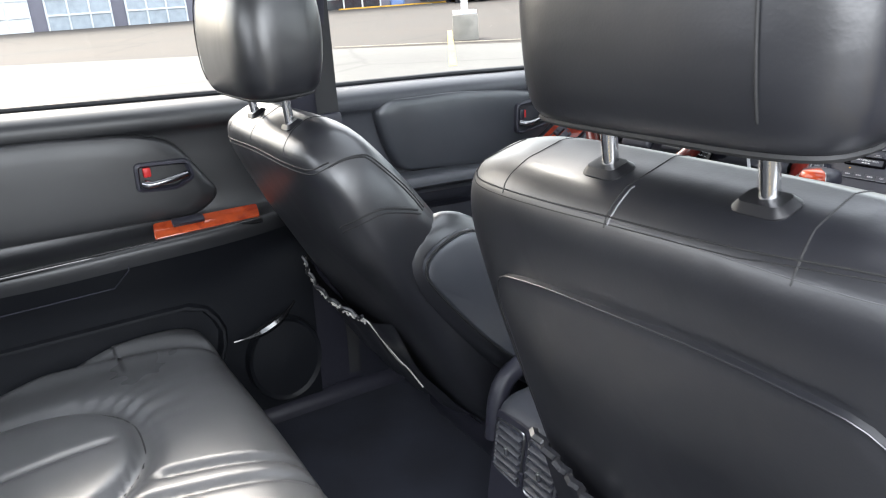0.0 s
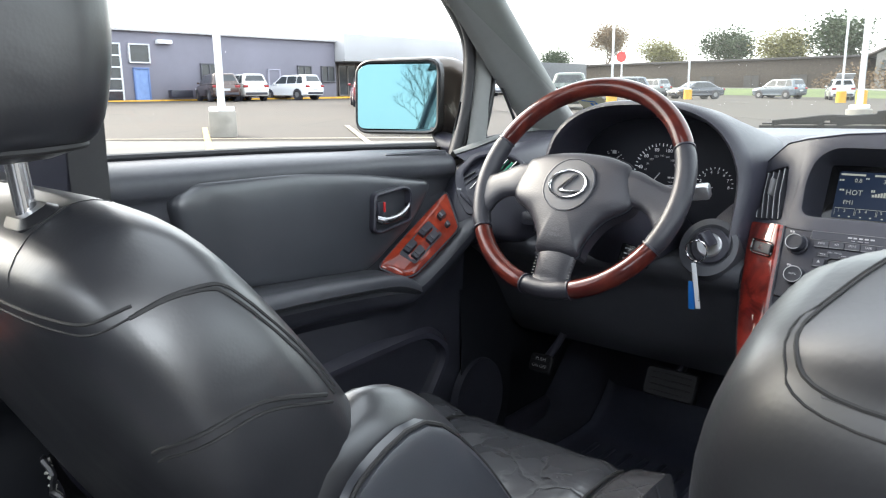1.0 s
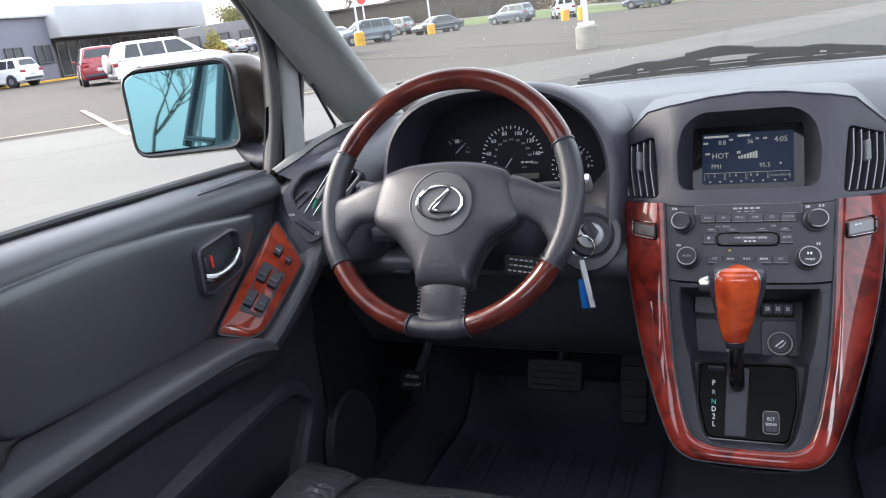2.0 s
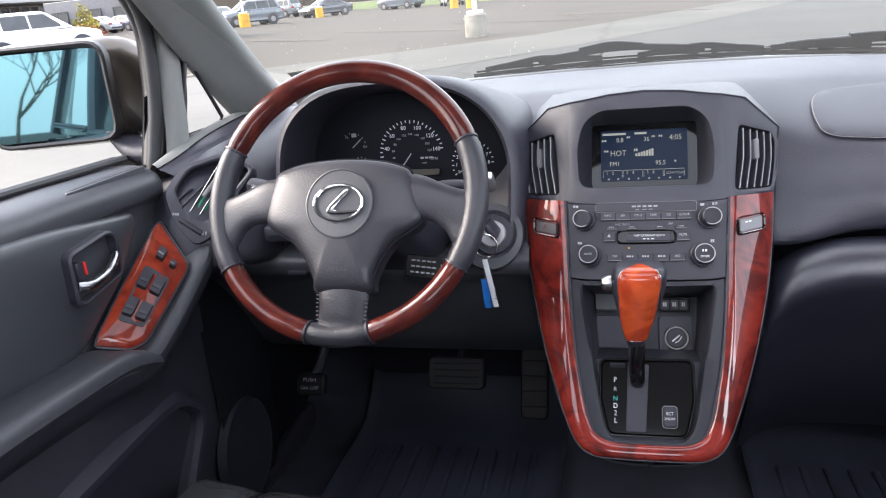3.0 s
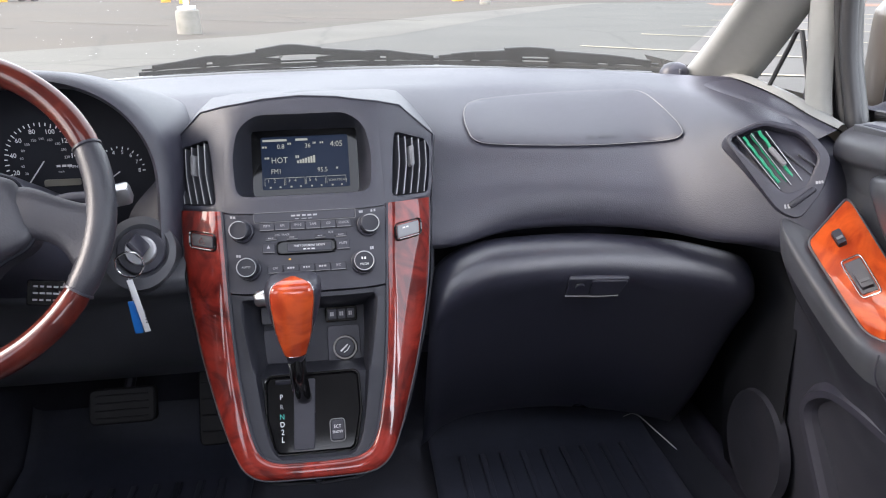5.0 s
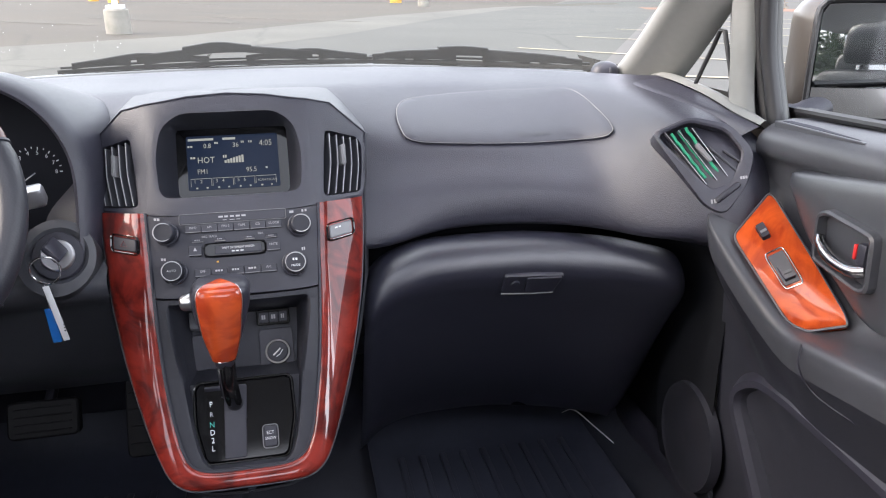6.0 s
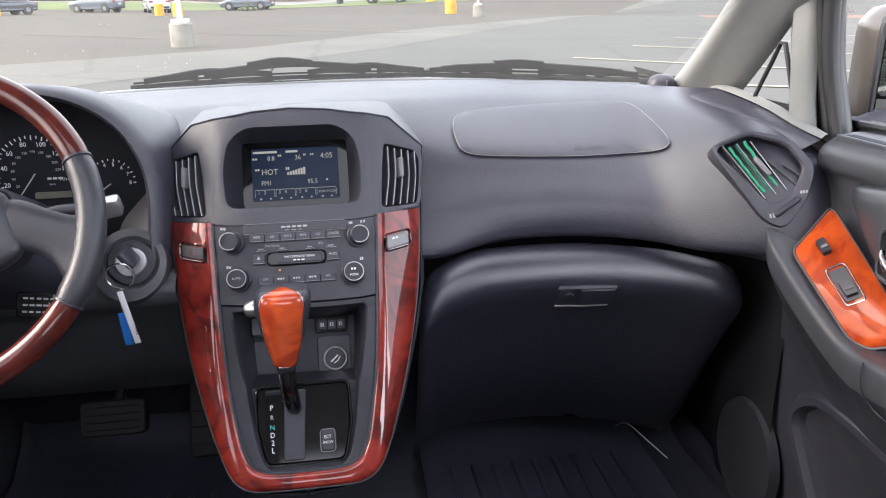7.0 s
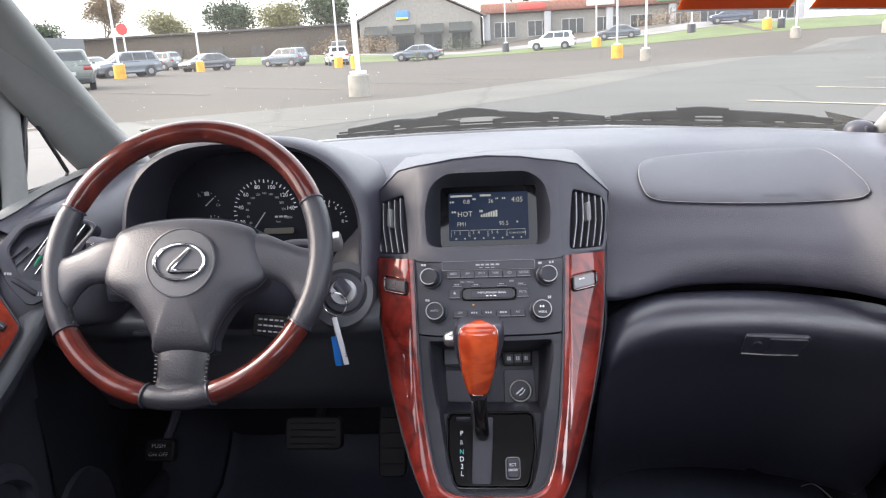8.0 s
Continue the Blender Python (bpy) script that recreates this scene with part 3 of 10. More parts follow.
w = thing("windscreen", "clear curved windscreen, slightly dusty, with a black printed edge", "windscreen", kind="structure")
bm = bmesh.new()
surface(bm, [[V(x, screen_base(x) * (1 - t) + (-0.30 - 0.08 * (x / 0.6) ** 2) * t, 1.105 * (1 - t) + (1.535 - 0.05 * (x / 0.6) ** 2) * t) for x in (-0.64, -0.4, -0.2, 0, 0.2, 0.4, 0.64)] for t in (0, 0.35, 0.7, 1.0)], 3, 3)
part("pane", bm, DUSTY, w).visible_shadow = False
bm = bmesh.new()
surface(bm, [[V(x, screen_base(x) + a, z) for a, z in ((-0.02, 1.092), (0.0, 1.108), (0.02, 1.112), (0.03, 1.10))] for x in (-0.63, -0.5, -0.25, 0, 0.25, 0.5, 0.63)], 4, 2)
part("black_edge", bm, GLOSS, w)
bm = bmesh.new()
rnd = random.Random(9)
for k in range(90):
    x, t = -0.60 + 0.42 * rnd.random() ** 1.3, rnd.uniform(0.12, 0.75)
    c = V(x, screen_base(x) * (1 - t) + (-0.30 - 0.08 * (x / 0.6) ** 2) * t, 1.105 * (1 - t) + (1.535 - 0.05 * (x / 0.6) ** 2) * t)
    r = rnd.uniform(0.0004, 0.0011)
    n = V(0, 0.43, 0.9).normalized()
    e = V(1, 0, 0)
    g_ = n.cross(e)
    bm.faces.new([bm.verts.new(c + n * 0.003 + (e * math.cos(a) + g_ * math.sin(a)) * r) for a in [q * math.tau / 6 for q in range(6)]])
part("dust_specks", bm, WHITE_TAG, w)["kind"] = "stuff"
bm = bmesh.new()
surface(bm, [[V(x, screen_base(x) + a, z) for a, z in ((0.02, 1.085), (0.06, 1.096), (0.12, 1.10), (0.20, 1.085))] for x in (-0.64, -0.5, -0.25, 0, 0.25, 0.5, 0.64)], 4, 2)
single("cowl", bm, BLACK, "black plastic cowl below the windscreen", "cowl", kind="structure")


def strap(bm, pts, w_, h_):
    """A flat pressed bar of oblong section along points."""
    skin(bm, [[p + V(0, dy * w_, dz * h_) for dy, dz in ((-1, -1), (1, -1), (1, 0.7), (0.6, 1), (-0.6, 1), (-1, 0.7))] for p in pts], True, True)
    return bm


def wiper(x0, x1, high, pivot):
    """A wiper resting along the cowl: rubber blade, spine, stepped bridges, yoke and arm."""
    t = thing("wiper", "black windscreen wiper resting on the cowl", "wiper", (pivot, screen_base(pivot) + 0.12, 1.10), "windscreen wipers")
    at = lambda f, dz, dy=0.0: V(x0 + (x1 - x0) * f, screen_base(x0 + (x1 - x0) * f) + 0.050 + dy, 1.112 + dz)
    run = lambda f0, f1, z0, zm, z1, n=9: [at(f0 + (f1 - f0) * k / (n - 1), z0 + (z1 - z0) * k / (n - 1) + (zm - (z0 + z1) / 2) * min(1, 2.4 * min(k, n - 1 - k) / (n - 1))) for k in range(n)]
    part("blade", strap(bmesh.new(), run(0, 1, 0.0, 0.001, 0.0, 17), 0.0025, 0.0050), WIPER, t)
    part("spine", strap(bmesh.new(), run(0.01, 0.99, 0.009, 0.0105, 0.009, 17), 0.0045, 0.0022), WIPER, t)
    for f0, f1 in ((0.04, 0.20), (0.24, 0.44), (0.56, 0.76), (0.80, 0.96)):
        part("claw", strap(bmesh.new(), run(f0, f1, 0.011, 0.011 + high * 0.22, 0.011), 0.0055, 0.0060), WIPER, t)
    for f0, f1 in ((0.10, 0.36), (0.64, 0.90)):
        part("bridge", strap(bmesh.new(), run(f0, f1, 0.014, 0.014 + high * 0.45, 0.014), 0.0062, 0.0066), WIPER, t)
    part("main_bridge", strap(bmesh.new(), run(0.22, 0.78, 0.018, 0.016 + high * 0.72, 0.018, 11), 0.0070, 0.0070), WIPER, t)
    part("yoke", strap(bmesh.new(), run(0.36, 0.58, 0.022 + high * 0.5, 0.020 + high, 0.022 + high * 0.5), 0.0080, 0.0060), WIPER, t)
    base = V(pivot, screen_base(pivot) + 0.13, 1.092)
    top = at(0.47, 0.017 + high, 0.008)
    part("arm", strap(bmesh.new(), spline([base + V(0, 0, 0.012), base.lerp(top, 0.35) + V(0, 0.02, 0.010), base.lerp(top, 0.7) + V(0, 0.012, 0.006), top], 5), 0.0075, 0.0045), WIPER, t)
    bm = bmesh.new()
    cyl(bm, base, base + V(0, 0, 0.022), 0.016, 0.013, 16, 0.003)
    part("pivot_cap", bm, WIPER, t)


wiper(-0.350, 0.275, 0.020, -0.10)
wiper(0.245, 0.655, 0.010, 0.20)


# ---- dashboard ----
def dash_profile(x):
    """Control points (y, z) of the dashboard from the windscreen down its face, at one distance x from the middle."""
    a = abs(x)
    b = screen_base(x)
    tab = [  # a, then (y, z) of seven points
        (0.00, (0.24, 1.125), (0.16, 1.128), (0.10, 1.125), (0.08, 1.08), (0.06, 1.00), (0.03, 0.94), (0.05, 0.92)),
        (0.19, (0.27, 1.118), (0.19, 1.108), (0.10, 1.068), (0.062, 1.02), (0.020, 0.97), (-0.006, 0.918), (0.03, 0.90)),
        (0.30, (0.29, 1.112), (0.215, 1.094), (0.105, 1.052), (0.062, 1.015), (0.022, 0.974), (0.016, 0.930), (0.05, 0.915)),
        (0.42, (0.29, 1.110), (0.210, 1.092), (0.098, 1.046), (0.052, 1.010), (0.016, 0.974), (0.014, 0.930), (0.05, 0.916)),
        (0.52, (0.27, 1.108), (0.195, 1.090), (0.095, 1.048), (0.035, 1.008), (-0.010, 0.970), (-0.016, 0.926), (0.02, 0.912)),
        (0.58, (0.23, 1.108), (0.140, 1.094), (0.040, 1.062), (-0.025, 1.018), (-0.060, 0.970), (-0.072, 0.925), (-0.03, 0.910)),
        (0.63, (0.18, 1.108), (0.070, 1.098), (-0.025, 1.078), (-0.075, 1.030), (-0.105, 0.975), (-0.112, 0.930), (-0.07, 0.910)),
        (0.69, (0.14, 1.100), (0.010, 1.088), (-0.070, 1.068), (-0.115, 1.025), (-0.142, 0.975), (-0.150, 0.930), (-0.11, 0.905)),
        (0.745, (0.13, 1.08), (0.010, 1.070), (-0.065, 1.050), (-0.100, 1.010), (-0.120, 0.965), (-0.125, 0.925), (-0.10, 0.905)),
    ]
    for (a0, *p0), (a1, *p1) in zip(tab, tab[1:]):
        if a <= a1 + 1e-6:
            t = (a - a0) / (a1 - a0)
            pts = [(q[0] * (1 - t) + r[0] * t, q[1] * (1 - t) + r[1] * t) for q, r in zip(p0, p1)]
            break
    if -0.53 < x < -0.25:   # the face lies back behind the instrument cluster
        pts = pts[:2] + [(y + 0.07, z) for y, z in pts[2:]]
    return [(b, 1.102), (b * 0.6 + pts[0][0] * 0.4, 1.112 + 0.008 * (1 - a)), *pts]


DASH_X = (-0.745, -0.69, -0.63, -0.58, -0.52, -0.42, -0.30, -0.19, -0.10, 0, 0.10, 0.19, 0.30, 0.42, 0.52, 0.58, 0.63, 0.69, 0.745)
dash = thing("dashboard", "charcoal grey moulded car dashboard with soft grained vinyl", "dashboard", (0, 0.2, 0.9))
bm = bmesh.new()
surface(bm, [[V(x, y, z) for y, z in dash_profile(x)] for x in DASH_X], 5, 5)
part("upper_panel", bm, DASH, dash)


def dash_point(x, k, lift=0.0):
    """A point on the dashboard: k runs along its profile."""
    j = max(i for i in range(len(DASH_X) - 1) if DASH_X[i] <= x)
    e = (x - DASH_X[j]) / (DASH_X[j + 1] - DASH_X[j])
    four = [[Vector(q) for q in dash_profile(DASH_X[max(0, min(len(DASH_X) - 1, j + o))])] for o in (-1, 0, 1, 2)]
    pr = [cat(*q, e) for q in zip(*four)]
    i = max(0, min(len(pr) - 2, int(k)))
    g = lambda j: Vector(pr[max(0, min(len(pr) - 1, j))])
    p = cat(g(i - 1), g(i), g(i + 1), g(i + 2), k - i)
    d = cat(g(i - 1), g(i), g(i + 1), g(i + 2), min(1, k - i + 0.05)) - cat(g(i - 1), g(i), g(i + 1), g(i + 2), max(0, k - i - 0.05))
    n = V(d.y, -d.x).normalized()
    return V(x, p.x + n.x * lift, p.y + n.y * lift)


# passenger airbag cover, a thin rim line round it, and its raised words
bag2d = spline([V(*p) for p in ((0.246, 0.400), (0.244, 0.368), (0.252, 0.338), (0.275, 0.318), (0.33, 0.303), (0.43, 0.291), (0.52, 0.279), (0.545, 0.281), (0.556, 0.305), (0.564, 0.365), (0.566, 0.398), (0.562, 0.418), (0.545, 0.429), (0.49, 0.431), (0.40, 0.431), (0.31, 0.4335), (0.27, 0.432), (0.252, 0.421))], 4, True)
bag_map = lambda u, v, h=0.0: dash_point(u, v * 10, h)
ring = [Vector(p) for p in bag2d]
bm = bmesh.new()
c2 = V(0.42, 0.365)
loops = []
for sc, h in ((1.0, -0.002), (1.0, 0.003), (0.985, 0.0045), (0.9, 0.005), (0.75, 0.0055), (0.6, 0.006), (0.45, 0.006), (0.3, 0.006), (0.15, 0.006), (0.001, 0.006)):
    loops.append([bag_map(c2.x + (p.x - c2.x) * sc, c2.y + (p.y - c2.y) * sc, h) for p in ring])
skin(bm, loops, True, False)
part("airbag_cover", bm, DASH, dash, "grey airbag cover let into the dashboard")
bm = bmesh.new()
tube(bm, [bag_map(p.x, p.y, 0.0035) for p in ring], 0.0008, 6, closed=True)
part("airbag_seam", bm, LACING, dash, "pale worn seam round the airbag cover")
bm = bmesh.new()
lettering(bm, "SRS AIRBAG", lambda u, v, h=0: dash_point(u, 4.10 - v * 16, h), 0.455, 0, 0.010, 0.0068)
part("airbag_words", bm, TRIM, dash)

# lower panels: driver's knee panel and the glovebox surround
bm = bmesh.new()
surface(bm, [[V(x, y + 0.02 * abs(x + 0.37), z) for y, z in ((0.02, 0.935), (-0.03, 0.93), (-0.060, 0.915), (-0.055, 0.89), (-0.02, 0.86), (0.02, 0.80), (0.07, 0.72), (0.14, 0.66))] for x in (-0.72, -0.6, -0.45, -0.3, -0.20, -0.165)], 3, 4)
part("knee_panel", bm, TRIM, dash)
bm = bmesh.new()
surface(bm, [[V(x, y, z) for y, z in ((0.00, 0.93), (-0.012, 0.925), (-0.010, 0.92))] for x in (-0.55, -0.4, -0.22)], 2, 2)
part("knee_panel_lip", bm, BLACK, dash)
bm = bmesh.new()
surface(bm, [[V(x, y, z) for y, z in ((0.10, 0.72), (0.16, 0.66), (0.24, 0.62), (0.40, 0.60), (0.58, 0.62))] for x in (-0.76, -0.3, 0.16, 0.5, 0.76)], 2, 2)
part("underside", bm, DARK, dash)

LID_PROFILE = ((0.050, 0.893), (0.012, 0.906), (-0.012, 0.903), (-0.030, 0.892), (-0.040, 0.876), (-0.041, 0.858), (-0.030, 0.836), (-0.002, 0.795), (0.034, 0.735), (0.072, 0.665), (0.11, 0.60), (0.15, 0.54), (0.19, 0.49))
LID_ENDS = ((0.165, 0.012, -0.060), (0.176, -0.002, -0.040), (0.200, -0.002, -0.014), (0.245, 0.002, 0.003), (0.30, 0.006, 0.008), (0.42, 0.008, 0.006), (0.54, -0.006, -0.006), (0.60, -0.016, -0.018), (0.640, -0.020, -0.030), (0.662, -0.004, -0.044), (0.672, 0.045, -0.060))
glove = part("glovebox_lid", surface(bmesh.new(), [[V(x, y0 + y, z + dz) for y, z in LID_PROFILE] for x, y0, dz in LID_ENDS], 3, 4), LID, dash, "black glovebox lid with a rolled upper edge")
gf = frame_of((0.420, -0.026, 0.846), (1, -0.04, -0.04), (0, -0.50, 0.86))
bm = bmesh.new()
plate(bm, roundpoly([(-0.046, 0.020), (0.046, 0.020), (0.036, -0.022), (-0.046, -0.022)], 0.005), gf, 0.004, -0.02)
part("latch", bm, LID, glove)
bm = bmesh.new()
plate(bm, roundpoly([(-0.012, 0.017), (0.043, 0.017), (0.034, -0.018), (-0.012, -0.018)], 0.004), gf, 0.006, 0)
part("latch_lever", bm, LID, glove)
bm = bmesh.new()
cyl(bm, gf(-0.028, 0.003, 0.003), gf(-0.028, 0.003, 0.008), 0.007, n=16)
part("lock", bm, LID, glove)
bm = bmesh.new()
tube(bm, [gf(-0.046, -0.022, 0.004), gf(0, -0.023, 0.0045), gf(0.036, -0.022, 0.004)], 0.0012, 6)
part("latch_edge", bm, LACING, glove)

# sun sensor dome by the windscreen
bm = bmesh.new()
kn = V(0.655, 0.295, 1.098)
rings = [[kn + V(0.028 * r * math.cos(a), 0.022 * r * math.sin(a), h) for a in [k * math.tau / 24 for k in range(24)]] for r, h in ((1.0, 0), (1.0, 0.008), (0.92, 0.02), (0.7, 0.029), (0.35, 0.033), (0.05, 0.034))]
skin(bm, rings, True, True)
sensor = single("sun_sensor", bm, BLACK, "black domed sensor on the dashboard top", "sensor")
bm = bmesh.new()
box(bm, kn + V(0.002, -0.021, 0.012), (0.004, 0.005, 0.024), 0.001)
part("ridge", bm, TRIM, sensor)


# ---- corner air vents ----
def corner_vent(s):
    """Wedge-shaped vent at the dashboard's end, with slanting vanes and a thumb wheel."""
    t = thing("air_vent", "black corner air vent with slanting vanes and green strips", "air vent", (s * 0.63, -0.06, 1.03), "corner air vents")
    nrm = V(-s * 0.42, -0.80, 0.42).normalized()
    ex = V(1, 0, 0)
    ex = (ex - nrm * ex.dot(nrm)).normalized()
    ey = nrm.cross(ex)
    o = V(s * 0.648, -0.075, 1.030) + nrm * 0.016
    f = lambda u, v, h=0.0: o + ex * (u * s * 1.02) + ey * v * 0.97 + nrm * h
    outer = roundpoly([(-0.066, 0.050), (-0.010, 0.068), (0.045, 0.045), (0.070, -0.002), (0.052, -0.050), (0.018, -0.088), (-0.008, -0.070)], 0.016, 5)
    inner = roundpoly([(-0.056, 0.044), (-0.010, 0.057), (0.034, 0.036), (0.052, 0.000), (0.032, -0.040), (0.004, -0.047)], 0.010, 5)
    if s < 0:
        outer, inner = outer[::-1], inner[::-1]
    bm = bmesh.new()
    fascia(bm, (inset(outer, -0.004), -0.045), [(outer, -0.010), (inset(outer, 0.003), 0.002), (inset(inner, -0.003), 0.003), (inner, 0.001), (inner, -0.02), (inset(inner, 0.012), -0.028)], f, (-0.002, 0.005), 72)
    part("frame", bm, DASH, t)
    bm = bmesh.new()
    plate(bm, inset(inner, 0.002), f, -0.026, -0.03, 0.0005)
    part("backing", bm, DIAL_BLACK, t)
    for k in range(5):
        u0, u1 = -0.044 + k * 0.018, -0.010 + k * 0.014
        a, b = f(u0, 0.047 if k < 3 else 0.040 - 0.008 * k, -0.006), f(u1 + 0.010, -0.038 + 0.004 * k, -0.006)
        bm = bmesh.new()
        d = (b - a).normalized()
        q = Matrix((d.cross(nrm), nrm, d)).transposed()
        box(bm, (a + b) / 2, (0.0026, 0.014, (b - a).length), 0.0008, q)
        part("vane", bm, BLACK if k in (1, 2) else TRIM, t)
        bm = bmesh.new()
        tube(bm, [a + nrm * 0.0072, b + nrm * 0.0072], 0.0005, 5)
        part("vane_edge", bm, SATIN if k < 3 else TRIM, t)
    for k in range(3):
        u0 = -0.036 + k * 0.010
        a, b = f(u0, 0.044 + 0.003 * k, -0.003), f(u0 + 0.036, -0.028, -0.003)
        bm = bmesh.new()
        pts = [a.lerp(b, j / 12) + ex * (0.0007 * math.sin(j * 2.3 + k)) + nrm * (0.0006 * math.cos(j * 1.7 + k)) for j in range(13)]
        tube(bm, spline(pts, 2), 0.0023, 6)
        part("green_strip", bm, GREEN, t, "crinkled green plastic strip clipped to a vane")
    a, b = f(-0.006, 0.022, 0.004), f(0.010, -0.006, 0.004)
    d = (b - a).normalized()
    bm = bmesh.new()
    box(bm, (a + b) / 2, (0.007, 0.006, (b - a).length), 0.002, Matrix((d.cross(nrm), nrm, d)).transposed())
    part("slider", bm, LACING, t)
    bm = bmesh.new()
    d = (f(0.042, -0.040, 0) - f(0.008, -0.062, 0)).normalized()
    box(bm, f(0.025, -0.054, 0.003), (0.008, 0.008, 0.040), 0.003, Matrix((d.cross(nrm), nrm, d)).transposed())
    part("thumb_wheel", bm, BLACK, t)
    bm = bmesh.new()
    bars(bm, lambda u, v, h=0: f(u, v, 0.0035 + h), 0.048, -0.036, 0.010, 0.004, 3)
    bars(bm, lambda u, v, h=0: f(u, v, 0.0035 + h), 0.006, -0.064, 0.008, 0.006, 2)
    part("markings", bm, PRINT_DIM, t)["kind"] = "stuff"


corner_vent(-1)
corner_vent(1)


# ---- instrument cluster ----
hood = thing("instrument_cluster", "black recessed instrument cluster under a charcoal hood with white dials", "instrument cluster", (-0.37, 0.05, 1.0))
HC = V(-0.371, 1.035)


def arch(w, top, low, n=40):
    """An arch in x and z, from its left foot over to its right foot."""
    out = []
    for k in range(n + 1):
        a = math.pi * (1 - k / n)
        cx, cz = math.cos(a), math.sin(a)
        out.append((HC.x + w * math.copysign(abs(cx) ** 0.75, cx), (1.02 + (top - 1.02) * abs(cz) ** 0.8)))
    return [(HC.x - w * 0.98, low)] + out + [(HC.x + w * 0.98, low)]


bm = bmesh.new()
loops = []
for w, top, low, y in ((0.235, 1.105, 0.93, 0.30), (0.222, 1.145, 0.93, 0.18), (0.208, 1.176, 0.93, 0.06), (0.200, 1.184, 0.93, 0.005), (0.192, 1.182, 0.935, -0.018), (0.184, 1.176, 0.94, -0.022), (0.178, 1.170, 0.945, -0.012), (0.172, 1.160, 0.955, 0.04), (0.168, 1.150, 0.965, 0.085)):
    loops.append([V(x, y - max(0, 1.06 - z) * 0.28, z) for x, z in arch(w, top, low)])
skin(bm, loops, False)
part("hood", bm, DASH, hood, sharp=60)
bm = bmesh.new()
plate(bm, arch(0.169, 1.152, 0.955), lambda u, v, h=0: V(u, 0.088 - h - max(0, 1.06 - v) * 0.22, v), 0.002, -0.01, 0.001)
part("dial_panel", bm, DIAL_BLACK, hood)
dtilt = lambda u, v, h=0.0: V(u, 0.0815 - h - max(0, 1.06 - v) * 0.22, v)


def dial(cx, cz, r, a0, a1, marks, words, size, rw, ink=PRINT):
    bm = bmesh.new()
    for k in range(marks + 1):
        a = radians(a0 + (a1 - a0) * k / marks)
        d, e = V(math.cos(a), math.sin(a)), V(-math.sin(a), math.cos(a))
        ln = r * (0.11 if k % 2 == 0 else 0.075)
        q = [V(cx, cz) + d * r + e * 0.0007, V(cx, cz) + d * r - e * 0.0007, V(cx, cz) + d * (r - ln) - e * 0.0007, V(cx, cz) + d * (r - ln) + e * 0.0007]
        bm.faces.new([bm.verts.new(dtilt(p.x, p.y, 0.001)) for p in q])
    part("tick_marks", bm, ink, hood)
    bm = bmesh.new()
    for k, wd in enumerate(words):
        a = radians(a0 + (a1 - a0) * k / (len(words) - 1))
        lettering(bm, wd, dtilt, cx + rw * math.cos(a), cz + rw * math.sin(a), size, 0.001)
    part("numerals", bm, ink, hood)["kind"] = "stuff"


dial(-0.366, 1.050, 0.054, 233, 7, 28, ("0", "20", "40", "60", "80", "100", "120", "140"), 0.0092, 0.0425)
dial(-0.2645, 1.031, 0.0345, 212, 0, 16, ("0", "1", "2", "3", "4", "5", "6", "7", "8"), 0.0075, 0.0265)
dial(-0.466, 1.064, 0.024, 120, 0, 6, ("H", "C"), 0.006, 0.019, PRINT_DIM)
dial(-0.456, 1.026, 0.022, 100, -10, 6, ("F", "E"), 0.006, 0.018, PRINT_DIM)
bm = bmesh.new()
for cx, cz, r, a in ((-0.366, 1.050, 0.044, 233), (-0.2645, 1.031, 0.027, 214), (-0.466, 1.064, 0.020, 40), (-0.456, 1.026, 0.018, 60)):
    d = V(math.cos(radians(a)), math.sin(radians(a)))
    tube(bm, [dtilt(cx, cz, 0.004), dtilt(cx + d.x * r, cz + d.y * r, 0.004)], 0.0009, 6)
part("needles", bm, PRINT_DIM, hood)
bm = bmesh.new()
bars(bm, dtilt, -0.340, 1.042, 0.022, 0.003, 3, 0.001)
lettering(bm, "MPH", dtilt, -0.328, 1.040, 0.006, 0.001)
lettering(bm, "km/h", dtilt, -0.345, 1.034, 0.004, 0.001)
for k, wd in enumerate(("20", "40", "60", "80", "100", "120", "140", "160", "180", "200", "220")):
    a = radians(213 - 206 * k / 10)
    lettering(bm, wd, dtilt, -0.366 + 0.031 * math.cos(a), 1.050 + 0.031 * math.sin(a), 0.0052, 0.001)
part("small_print", bm, PRINT_DIM, hood)
bm = bmesh.new()
plate(bm, rrect(0.050, 0.009, 0.002, 3, -0.345, 1.019), dtilt, 0.0015, 0, 0.0003)
part("odometer_window", bm, mat("dim_lcd", (0.08, 0.075, 0.06), 0.3), hood)
bm = bmesh.new()
box(bm, (-0.462, 0.079, 1.084), (0.008, 0.001, 0.006), 0.0)
part("pump_mark", bm, PRINT_DIM, hood)


